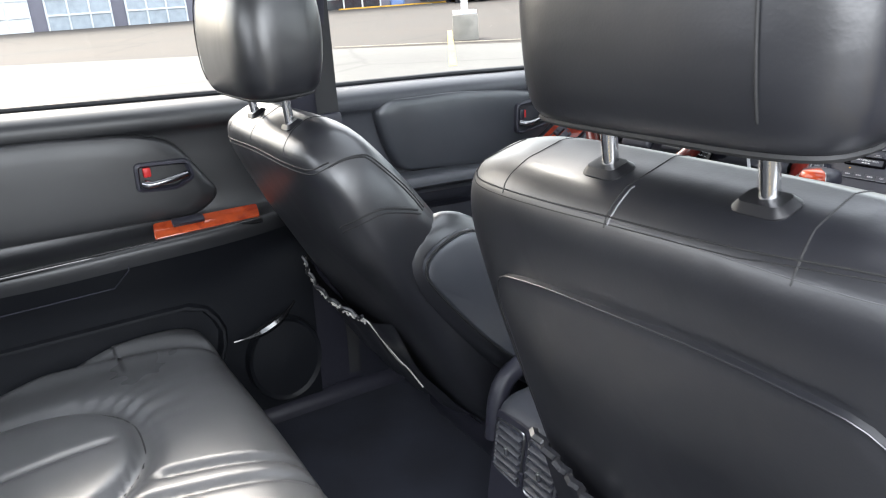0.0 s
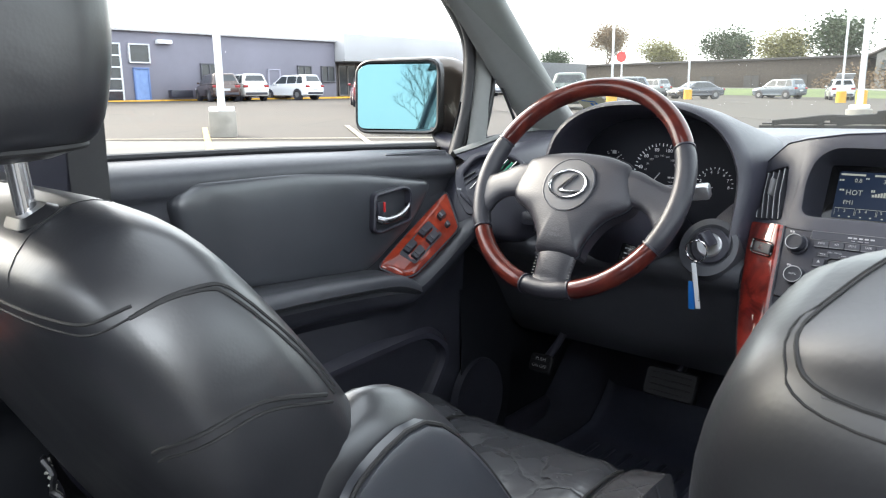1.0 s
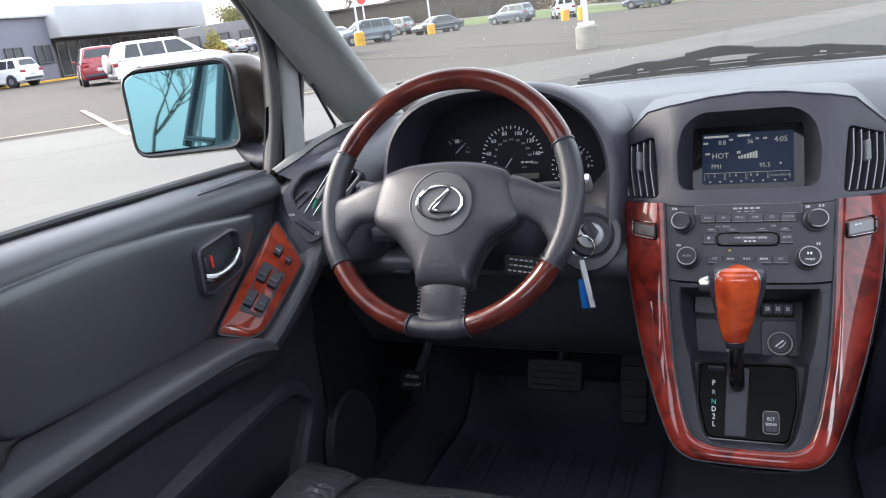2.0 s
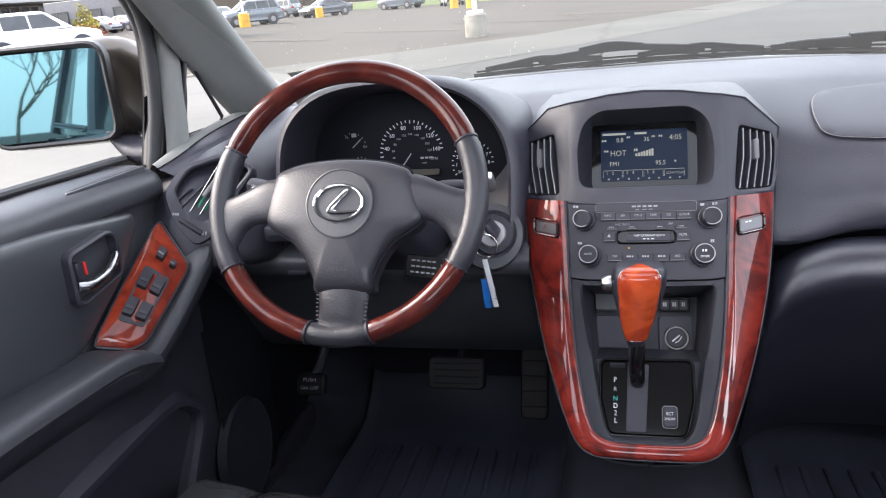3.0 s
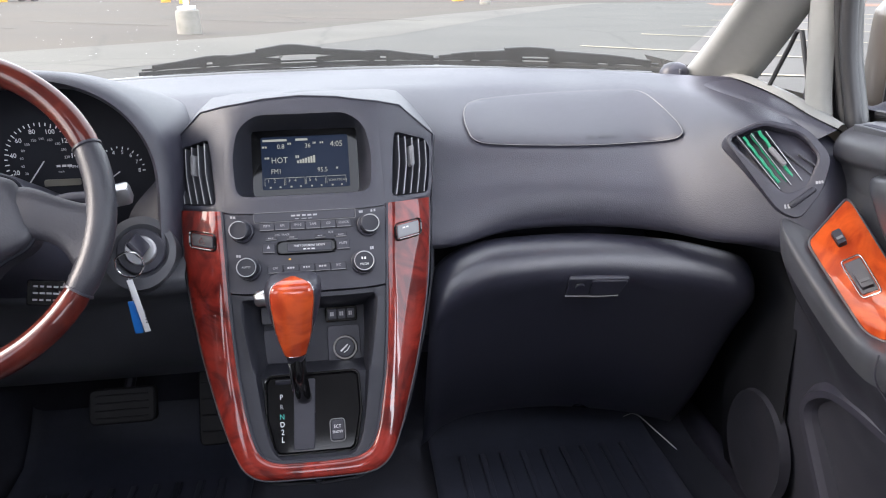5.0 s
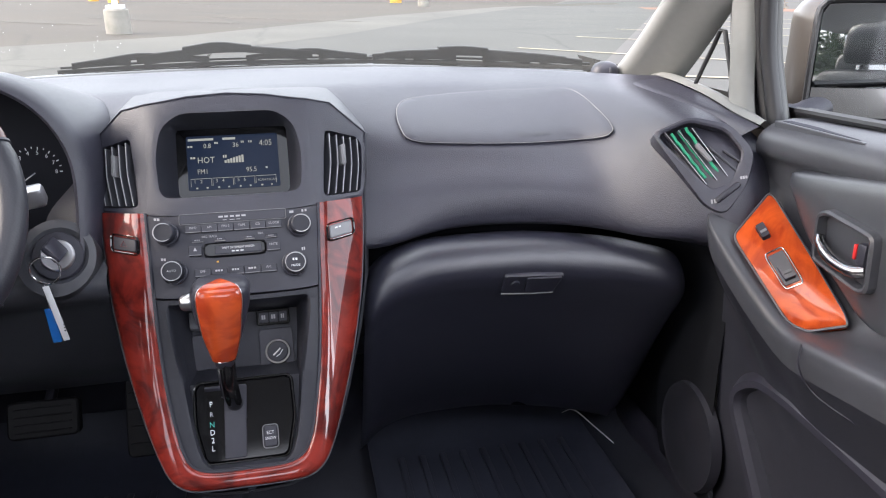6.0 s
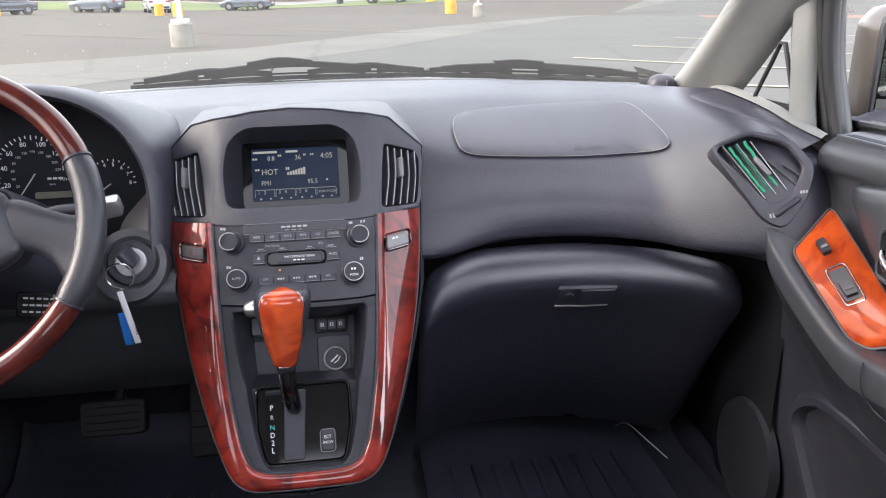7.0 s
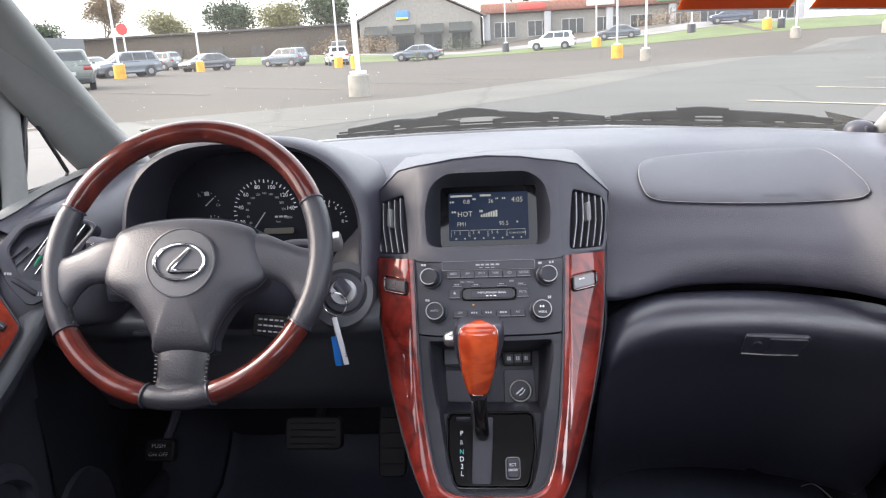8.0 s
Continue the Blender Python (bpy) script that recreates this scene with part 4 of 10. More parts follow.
# ---- steering column, stalks, ignition ----
WC, WT = V(-0.375, -0.212, 1.056), 0.525
WU, WN = V(0, math.sin(WT), math.cos(WT)), V(0, -math.cos(WT), math.sin(WT))
wf = lambda u, v, h=0.0: WC + V(1, 0, 0) * u + WU * v + WN * h
column = thing("steering_column", "black steering column shroud with light and wiper stalks", "steering column", tuple(wf(0, 0, -0.15)))
bm = bmesh.new()
surface(bm, [[wf(0.075 * sc * math.copysign(abs(math.cos(a)) ** 0.7, math.cos(a)), 0.01 + 0.06 * sc * math.copysign(abs(math.sin(a)) ** 0.7, math.sin(a)), h) for a in [k * math.tau / 16 for k in range(16)]] for h, sc in ((-0.045, 0.8), (-0.055, 0.98), (-0.10, 1.05), (-0.18, 1.15), (-0.30, 1.2))], 2, 2, closed=True, caps=True)
part("shroud", bm, BLACK, column)
for s, tip, name in ((-1, V(-0.536, -0.143, 1.058), "light_stalk"), (1, V(-0.203, -0.128, 1.050), "wiper_stalk")):
    root = wf(s * 0.07, 0.02, -0.075)
    bm = bmesh.new()
    d = tip - root
    tube(bm, spline([root, root + d * 0.4 + V(0, 0, 0.006), root + d * 0.75], 5), 0.0085, 10)
    st = part(name, bm, BLACK, column)
    bm = bmesh.new()
    dd = d.normalized()
    up = (V(0, -0.3, 1) - dd * V(0, -0.3, 1).dot(dd)).normalized()
    box(bm, root + d * 0.92, (0.020, 0.024, d.length * 0.34), 0.005, Matrix((dd.cross(up), up, dd)).transposed() if s > 0 else Matrix((up.cross(dd), -up, dd)).transposed())
    part("end_cap", bm, SATIN if s > 0 else BLACK, st)
    if s < 0:
        bm = bmesh.new()
        sf = frame_of(root + d * 0.95 + V(0.002, -0.0125, 0.004), (1, 0, 0), (0, 0.3, 1))
        cyl(bm, sf(0, 0, 0), sf(0, 0, 0.0012), 0.0022, n=10)
        for k in range(8):
            a = k * math.tau / 8
            tube(bm, [sf(0.0032 * math.cos(a), 0.0032 * math.sin(a), 0.0008), sf(0.0050 * math.cos(a), 0.0050 * math.sin(a), 0.0008)], 0.0004, 4)
        part("lamp_symbol", bm, PRINT, st)
bm = bmesh.new()
cf = frame_of((-0.292, -0.165, 0.945), (1, 0.1, -0.16), (0.16, 0.25, 1))
plate(bm, rrect(0.050, 0.030, 0.003), cf, 0.002, -0.004)
part("label_plate", bm, GLOSS, column, "black label with rows of white print")
bm = bmesh.new()
for k, v in enumerate((0.008, 0.0, -0.008)):
    bars(bm, lambda u, vv, h=0: cf(u, vv, 0.0022 + h), 0, v, 0.036, 0.0022, 5)
part("label_print", bm, PRINT_DIM, column)["kind"] = "stuff"

ign = thing("ignition_lock", "satin metal ignition lock in a round black bezel", "ignition lock", (-0.215, -0.03, 0.95))
igf = frame_of((-0.216, -0.055, 0.952), (1, 0.10, 0), (0, 0.5, 1))
bm = bmesh.new()
fascia(bm, ([(0.050 * math.cos(a) - 0.002, 0.053 * math.sin(a) - 0.002) for a in [k * math.tau / 48 for k in range(48)]], -0.05), [([(0.046 * math.cos(a) - 0.002, 0.049 * math.sin(a) - 0.002) for a in [k * math.tau / 48 for k in range(48)]], 0.0), ([(0.036 * math.cos(a), 0.036 * math.sin(a)) for a in [k * math.tau / 48 for k in range(48)]], 0.003), ([(0.030 * math.cos(a), 0.030 * math.sin(a)) for a in [k * math.tau / 48 for k in range(48)]], -0.002)], igf, (0, 0), 48)
part("bezel", bm, TRIM, ign)
bm = bmesh.new()
cyl(bm, igf(0, 0, -0.03), igf(0, 0, 0.004), 0.0305, n=32, bev=0.002)
part("ring", bm, BLACK, ign)
bm = bmesh.new()
cyl(bm, igf(0, 0, -0.01), igf(0, 0, 0.009), 0.021, 0.020, 28, 0.002)
part("barrel", bm, SATIN, ign)
keys = thing("car_key", "car key in the ignition with white tag and blue fob", "car key", tuple(igf(0, 0, 0.02)))
bm = bmesh.new()
box(bm, igf(0.002, 0.004, 0.028), (0.009, 0.040, 0.026), 0.004, Matrix((V(0.8, 0, 0.6), V(0, 1, 0), V(-0.6, 0, 0.8))).transposed())
part("key_head", bm, BLACK, keys)
bm = bmesh.new()
rc = igf(-0.006, -0.022, 0.044)
tube(bm, [rc + V(0.017 * math.cos(a), 0.006 * math.sin(a * 2) * 0.3, 0.017 * math.sin(a)) for a in [k * math.tau / 28 for k in range(28)]], 0.0012, 8, closed=True)
part("split_ring", bm, CHROME, keys)
bm = bmesh.new()
box(bm, rc + V(0.004, -0.004, -0.055), (0.0075, 0.0012, 0.074), 0.0004, Matrix.Rotation(radians(-9), 3, "Y"))
part("paper_tag", bm, WHITE_TAG, keys)
bm = bmesh.new()
for k in range(5):
    cyl(bm, rc + V(0.0105 - 0.0002 * k, -0.0052, -0.078 + 0.004 * k), rc + V(0.0105, -0.0048, -0.078 + 0.004 * k), 0.0012, n=6)
part("tag_holes", bm, TRIM, keys)
bm = bmesh.new()
box(bm, rc + V(-0.004, 0.002, -0.073), (0.011, 0.003, 0.046), 0.0014, Matrix.Rotation(radians(-3), 3, "Y"))
part("blue_fob", bm, BLUE, keys)
bm = bmesh.new()
tube(bm, [rc + V(-0.004, 0.001, -0.016), rc + V(-0.005, 0.002, -0.035), rc + V(-0.004, 0.002, -0.052)], 0.0008, 6)
part("cord", bm, SATIN, keys)

# fuel-lid / trunk buttons and bonnet pull on the knee panel
bm = bmesh.new()
kf = frame_of((-0.547, -0.062, 0.965), (1, 0, 0), (0, 0.3, 1))
box(bm, kf(0, 0, 0.0), (0.05, 0.03, 0.024), 0.004)
sw = single("dash_switch", bm, BLACK, "small black switch set in the dashboard beside the column", "switch")
bm = bmesh.new()
box(bm, kf(0, 0.001, 0.016), (0.036, 0.006, 0.014), 0.002)
part("rocker", bm, TRIM, sw)
bm = bmesh.new()
box(bm, (-0.535, -0.052, 0.895), (0.034, 0.02, 0.008), 0.003)
single("bonnet_pull", bm, BLACK, "small black release lever on the knee panel", "lever")


# ---- steering wheel ----
wheel = thing("steering_wheel", "three-spoke steering wheel, burl wood and dark leather rim", "steering wheel", tuple(WC))
RIM, RT = 0.1735, 0.0150


def rim_piece(name, a0, a1, material, r, label=""):
    bm = bmesh.new()
    n = max(10, int(abs(a1 - a0) / 3))
    loops = []
    for k in range(n + 1):
        a = radians(a0 + (a1 - a0) * k / n)
        d = V(1, 0, 0) * math.cos(a) + WU * math.sin(a)
        c = WC + d * RIM
        e = 0.92 if k in (0, n) else 1.0
        loops.append([c + (d * math.cos(b) * 0.98 + WN * math.sin(b) * 1.06) * r * e for b in [j * math.tau / 18 for j in range(18)]])
    skin(bm, loops, True, True)
    return part(name, bm, material, wheel, label)


rim_piece("wood_rim", 24, 156, WOOD_RIM, RT, "glossy brown burl wood rim section")
rim_piece("wood_rim", 211, 258, WOOD_RIM, RT * 0.97, "glossy brown burl wood rim section")
rim_piece("wood_rim", 285, 330, WOOD_RIM, RT * 0.97, "glossy brown burl wood rim section")
rim_piece("leather_grip", 156.5, 210.5, WHEEL_LEATHER, RT * 1.05, "dark grey leather grip")
rim_piece("leather_grip", -29.5, 23.5, WHEEL_LEATHER, RT * 1.05, "dark grey leather grip")
rim_piece("leather_grip", 258.5, 284.5, WHEEL_LEATHER, RT * 1.0, "dark grey leather grip")
for a in (24, 156, 211, 258, 285, 330):
    rim_piece("joint_ring", a - 0.5, a + 0.5, BLACK, RT * 1.08)


def spoke(path, widths, depth):
    """A flattened bar from the hub to the rim."""
    bm = bmesh.new()
    n = len(path)
    loops = []
    for i in range(n):
        p, q = Vector(path[max(0, i - 1)][:2]), Vector(path[min(n - 1, i + 1)][:2])
        t = (q - p).normalized()
        e = V(-t.y, t.x)
        c, h = Vector(path[i][:2]), path[i][2]
        loop = []
        for k in range(14):
            a = k * math.tau / 14
            o = c + e * widths[i] * math.copysign(abs(math.cos(a)) ** 0.7, math.cos(a))
            loop.append(wf(o.x, o.y, h + depth[i] * math.sin(a)))
        loops.append(loop)
    surface(bm, loops, 4, 1, closed=True, caps=True)
    return bm


for s in (-1, 1):
    part("side_spoke", spoke([(s * 0.060, 0.0, 0.006), (s * 0.098, -0.002, 0.006), (s * 0.126, -0.009, 0.005), (s * 0.147, -0.018, 0.002), (s * 0.160, -0.024, 0.0), (s * 0.172, -0.026, 0.0)], [0.030, 0.0295, 0.0245, 0.028, 0.041, 0.053], [0.012, 0.013, 0.011, 0.0115, 0.012, 0.013]), WHEEL_LEATHER, wheel, "dark leather side spoke")
    bm = bmesh.new()
    for k in range(9):
        a = radians((172 if s < 0 else 8) - s * (-12 + k * 5.2) * 1.0 - (0 if s > 0 else 0))
        a = radians(180 + 6 + k * 3.4) if s < 0 else radians(-6 - k * 3.4)
        c = wf((RIM - 0.0145) * math.cos(a), (RIM - 0.0145) * math.sin(a), 0.004)
        cyl(bm, c - WU * 0.0016, c + WU * 0.0016, 0.0009, n=6)
    part("stitching", bm, STITCH, wheel, "dark lacing stitches")
part("lower_spoke", spoke([(0.0105, -0.100, 0.006), (0.0100, -0.125, 0.006), (0.0088, -0.147, 0.003), (0.0085, -0.160, 0.0), (0.0080, -0.178, 0.0)], [0.034, 0.033, 0.0315, 0.035, 0.044], [0.012, 0.012, 0.012, 0.012, 0.0125]), WHEEL_LEATHER, wheel, "dark satin lower spoke")
for s in (-1, 1):
    bm = bmesh.new()
    for k in range(7):
        c = wf(0.0095 + s * (0.0325 - 0.0002 * k), -0.124 - k * 0.005, 0.010)
        cyl(bm, c - V(0.0014, 0, 0), c + V(0.0014, 0, 0), 0.0009, n=6)
    part("stitching", bm, STITCH, wheel, "dark lacing stitches")

# airbag pad
half_pad = [(0.049, 0.0455), (0.078, 0.038), (0.0905, 0.0300), (0.098, 0.008), (0.1035, -0.015), (0.1030, -0.030), (0.092, -0.042), (0.068, -0.056), (0.0495, -0.079), (0.038, -0.104), (0.0345, -0.1205)]
pad = [(-u, v) for u, v in half_pad[::-1]] + [(0, 0.0490)] + half_pad + [(0, -0.1215)]
pad = [(u + 0.0035 - 0.06 * v, v) for u, v in pad]
pts = [Vector(p) for p in spline([V(*p) for p in pad], 3, True)]
c2 = V(0.0055, -0.032)
bm = bmesh.new()
loops = []
for sc, h in ((1.0, -0.015), (1.0, 0.008), (0.99, 0.014), (0.965, 0.0185), (0.92, 0.0215), (0.85, 0.0245), (0.75, 0.0272), (0.62, 0.0295), (0.48, 0.031), (0.34, 0.032), (0.2, 0.0326), (0.1, 0.033), (0.002, 0.033)):
    # inner rings turn from the pad's outline into ovals
    q = min(1.0, (1 - sc) * 1.4)
    ring = []
    for p in pts:
        a = math.atan2(p.y - c2.y, p.x - c2.x)
        ov = V(0.070 * math.cos(a), 0.062 * math.sin(a))
        d_ = (p - c2) * (1 - q) + ov * q
        ring.append(wf(c2.x + d_.x * sc, c2.y + d_.y * sc, h))
    loops.append(ring)
skin(bm, loops, True, True)
gap = bmesh.new()
tube(gap, [wf(p.x, p.y, 0.0085) for p in pts], 0.0022, 6, closed=True)
part("pad_gap", gap, DIAL_BLACK, wheel)
pad_ob = part("airbag_pad", bm, WHEEL_LEATHER, wheel, "grained grey airbag pad")
EC = (0.0076, -0.0128)
bm = bmesh.new()
circ = lambda r: [(r * math.cos(k * math.tau / 48), r * math.sin(k * math.tau / 48)) for k in range(48)]
ef = lambda u, v, h=0.0: wf(EC[0] + u, EC[1] + v, 0.0295 + h)
fascia(bm, (circ(0.0445), -0.002), [(circ(0.0440), 0.0034), (circ(0.0425), 0.0040), (circ(0.0415), 0.0030), (circ(0.00002), 0.0042)], ef, (0, 0), 48)
part("badge_disc", bm, TRIM, pad_ob, "round grey badge disc")
bm = bmesh.new()
oval = [ef(0.0315 * math.cos(a), 0.0225 * math.sin(a), 0.0055) for a in [k * math.tau / 48 for k in range(48)]]
tube(bm, oval, 0.0019, 8, closed=True)
tube(bm, spline([ef(0.012, 0.016, 0.0055), ef(0.000, 0.004, 0.0055), ef(-0.011, -0.010, 0.0055), ef(0.002, -0.0125, 0.0055), ef(0.027, -0.0115, 0.0055)], 6), [0.0022 + 0.0012 * math.sin(k / 24 * math.pi) for k in range(25)], 8)
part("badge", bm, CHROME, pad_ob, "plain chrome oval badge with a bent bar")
bm = bmesh.new()
pf = lambda u, v, h=0.0: wf(u, v, 0.0295 - 0.10 * max(0, -0.065 - v) + h)
lettering(bm, "SRS", pf, 0.0088, -0.086, 0.008, 0.0024)
lettering(bm, "AIRBAG", pf, 0.0090, -0.0945, 0.008, 0.0024)
part("raised_words", bm, BLACK, pad_ob)


# ---- centre console ----
def face_y(x, z):
    q = 2.67 * x * x
    return -0.070 + 0.55 * (z - 0.987) + 0.5 * (q + 0.019 + math.sqrt((q - 0.019) ** 2 + 0.0001))


def face_slope(x):
    """How fast the face falls back at x: flat in the middle, swept at the wings."""
    q = 2.67 * x * x
    return 2.67 * x * (1 + (q - 0.019) / math.sqrt((q - 0.019) ** 2 + 0.0001))


def cfm(x, z, h=0.0):
    """A point of the console's face; h is its height above it, towards the seats."""
    n = V(face_slope(x), -1, 0.55).normalized()
    return V(x, face_y(x, z), z) + n * h


console = thing("centre_console", "grey dashboard console with lacquered wood surround, screen and radio", "centre console", (0, -0.1, 0.68))
# upper fascia: one piece with openings for the screen and two vents
scr_open = roundpoly([(-0.062, 1.112), (0.062, 1.112), (0.086, 1.095), (0.094, 1.06), (0.090, 1.012), (-0.090, 1.012), (-0.094, 1.06), (-0.086, 1.095)], 0.014, 4)
scr_pane = roundpoly([(-0.068, 1.076), (0.068, 1.076), (0.068, 1.000), (-0.068, 1.000)], 0.003, 2)
mid_out = [(-0.105, 1.122), (-0.05, 1.131), (0, 1.134), (0.05, 1.131), (0.105, 1.122), (0.108, 0.992), (-0.108, 0.992)]
bm = bmesh.new()
loops = [[cfm(p.x, p.y, 0.0) for p in radial(mid_out, (0, 1.055), 120, mid_out)], [cfm(p.x, p.y, 0.002) for p in radial(inset(scr_open, -0.006), (0, 1.055), 120, mid_out)], [cfm(p.x, p.y, 0.0) for p in radial(scr_open, (0, 1.055), 120, mid_out)]]
deep = lambda u, v, h=0.0: V(u, 0.0475 + 0.5 * (v - 1.038) - h, v)
loops.append([(cfm(p.x, p.y, -0.02) * 0.7 + deep(p.x * 0.9, 1.04 + (p.y - 1.055) * 0.8) * 0.3) for p in radial(scr_open, (0, 1.055), 120, mid_out)])
loops.append([deep(p.x, p.y - 0.017) for p in radial([(u * 1.10, 1.055 + (v - 1.038) * 1.12) for u, v in scr_pane], (0, 1.055), 120, mid_out)])
skin(bm, loops[:3], True)
part("screen_surround", bm, DASH, console)
bm = bmesh.new()
skin(bm, loops[2:], True)
part("screen_hood", bm, LOWER, console, "black recess round the display")
bm = bmesh.new()
plate(bm, [(u * 1.13, 1.038 + (v - 1.038) * 1.16) for u, v in scr_pane], deep, 0.001, -0.004, 0.0003)
disp = part("display", bm, GATE, console, "dark glossy trip and radio display")
lcd = lambda u, v, h=0.0: deep(u * 0.91, 1.038 + (v - 1.038) * 0.90, h)
bm = bmesh.new()
plate(bm, [(u, v) for u, v in scr_pane], lcd, 0.0018, 0.0, 0.0003)
part("screen", bm, LCD, disp, "dark blue display screen")
bm = bmesh.new()
T = lambda w, u, v, sz, al="LEFT": lettering(bm, w, lcd, u, v, sz, 0.0028, al)
T("0.8", -0.043, 1.062, 0.0095)
T("36", 0.000, 1.062, 0.0095)
T("4:05", 0.040, 1.063, 0.0115)
T("HOT", -0.053, 1.042, 0.012)
T("FM1", -0.054, 1.026, 0.0095)
T("95.5", 0.018, 1.026, 0.0095)
for k in range(3):
    T(str(2 * k + 1) + "   " + str(2 * k + 2), -0.060 + k * 0.032, 1.0125, 0.007)
T("SCAN P.SCAN", 0.0345, 1.0105, 0.0046)
part("segments", bm, LCD_TEXT, disp)["kind"] = "stuff"
bm = bmesh.new()
for u, v, w_, c in ((-0.062, 1.062, 0.008, 2), (-0.0235, 1.066, 0.006, 2), (0.0155, 1.066, 0.005, 2), (0.027, 1.066, 0.006, 2), (-0.059, 1.046, 0.008, 2), (0.050, 1.028, 0.005, 1)):
    bars(bm, lcd, u, v, w_, 0.0028, c, 0.0028)
for u, w_ in ((-0.041, 0.048), (0.000, 0.028)):
    bars(bm, lcd, u, 1.0715, w_, 0.0032, 1, 0.0028)
for k in range(7):
    u = -0.013 + k * 0.0042
    bm.faces.new([bm.verts.new(lcd(x, z, 0.0028)) for x, z in ((u, 1.037), (u + 0.0032, 1.037), (u + 0.0032, 1.041 + 0.0011 * k), (u, 1.041 + 0.0011 * k))])
bars(bm, lcd, -0.012, 1.0465, 0.006, 0.004, 2, 0.0028)
for k in range(4):
    u = -0.064 + k * 0.032
    tube(bm, [lcd(u, 1.006, 0.0028), lcd(u, 1.0165, 0.0028), lcd(u + 0.030, 1.0165, 0.0028), lcd(u + 0.030, 1.006, 0.0028)], 0.0004, 4)
    bars(bm, lcd, u + 0.009, 1.0035, 0.004, 0.0022, 1, 0.0028)
    bars(bm, lcd, u + 0.024, 1.0035, 0.004, 0.0022, 1, 0.0028)
part("small_segment", bm, LCD_TEXT, disp)["kind"] = "stuff"

for s in (-1, 1):
    outer = [(s * 0.108, 0.992), (s * 0.176, 0.986), (s * 0.181, 1.02), (s * 0.186, 1.068), (s * 0.137, 1.114), (s * 0.105, 1.122)]
    vent = roundpoly([(s * 0.119, 1.000), (s * 0.172, 0.993), (s * 0.1775, 1.02), (s * 0.180, 1.050), (s * 0.174, 1.063), (s * 0.128, 1.081), (s * 0.1235, 1.05)], 0.006, 4)
    c = (s * 0.148, 1.038)
    bm = bmesh.new()
    fascia(bm, (outer, 0.0), [(inset(vent, -0.004), 0.0015), (vent, 0.0), (vent, -0.02)], cfm, c, 72)
    part("vent_surround", bm, DASH, console)
    v = part("air_vent", plate(bmesh.new(), vent, cfm, -0.018, -0.022, 0.0003), DARK, console, "black centre air vent with upright vanes")
    for k in range(5):
        t = (k + 0.6) / 5.2
        x0, x1 = s * (0.119 + 0.053 * t), s * (0.127 + 0.052 * t)
        z0, z1 = 1.002 - 0.007 * t, 1.077 - 0.018 * t
        xm = (x0 + x1) / 2 + s * 0.003
        loops = []
        for x, z in ((x0, z0), (xm, (z0 + z1) / 2), (x1, z1)):
            loops.append([cfm(x - 0.0012, z, 0.0005), cfm(x + 0.0012, z, 0.0005), cfm(x + 0.002, z, -0.016), cfm(x - 0.002, z, -0.016)])
        part("vane", surface(bmesh.new(), loops, 3, 1, closed=True, caps=True), TRIM, v)
        bm = bmesh.new()
        tube(bm, [cfm(x0, z0, 0.001), cfm(xm, (z0 + z1) / 2, 0.001), cfm(x1, z1, 0.001)], 0.0006, 5)
        part("vane_edge", bm, PRINT_DIM, v)
    bm = bmesh.new()
    xk = s * 0.150
    plate(bm, rrect(0.006, 0.026, 0.0025, 3, xk, 1.045), cfm, 0.005, -0.004, 0.0015)
    part("slider", bm, LACING, v)

# thin seam around the fascia's top
bm = bmesh.new()
rim2d = [(-0.1775, 1.0), (-0.1865, 1.066), (-0.1375, 1.1135), (-0.105, 1.1225), (-0.05, 1.1315), (0, 1.1345), (0.05, 1.1315), (0.105, 1.1225), (0.1375, 1.1135), (0.1865, 1.066), (0.1775, 1.0)]
tube(bm, [cfm(a[0] + (b[0] - a[0]) * k / 6, a[1] + (b[1] - a[1]) * k / 6, 0.0006) for a, b in zip(rim2d, rim2d[1:]) for k in range(6)], 0.0011, 6)
part("fascia_seam", bm, BLACK, console)
# sloping roof of the fascia back into the dashboard, and the flanks
bm = bmesh.new()
top = [(-0.187, 1.068), (-0.16, 1.094), (-0.137, 1.114), (-0.105, 1.122), (-0.05, 1.131), (0, 1.134), (0.05, 1.131), (0.105, 1.122), (0.137, 1.114), (0.16, 1.094), (0.187, 1.068)]
skin(bm, [[cfm(x, z) for x, z in top], [cfm(x, z) + V(0, 0.03, 0.001) for x, z in top], [V(x * 1.02, 0.15, min(1.124, z + 0.004)) for x, z in top], [V(x * 1.05, 0.22, min(1.112, z)) for x, z in top]], False)
part("fascia_roof", bm, DASH, console, sharp=60)
flank = [(1.068, 0.187), (1.03, 0.182), (0.99, 0.177), (0.94, 0.172), (0.885, 0.166), (0.85, 0.1565), (0.82, 0.1475), (0.79, 0.136), (0.757, 0.124), (0.735, 0.113), (0.718, 0.102), (0.703, 0.088), (0.692, 0.070), (0.686, 0.045), (0.684, 0.0)]
for s in (-1, 1):
    bm = bmesh.new()
    skin(bm, [[cfm(s * x, z, 0.001) for z, x in flank], [cfm(s * (x + 0.004), z - 0.003, -0.004) for z, x in flank], [V(s * (x + 0.012), face_y(x, z) + 0.06, z - 0.012) for z, x in flank], [V(s * (x + 0.014), max(0.16, face_y(x, z) + 0.15), z - 0.03) for z, x in flank]], False)
    part("side_panel", bm, TRIM, console, sharp=60)

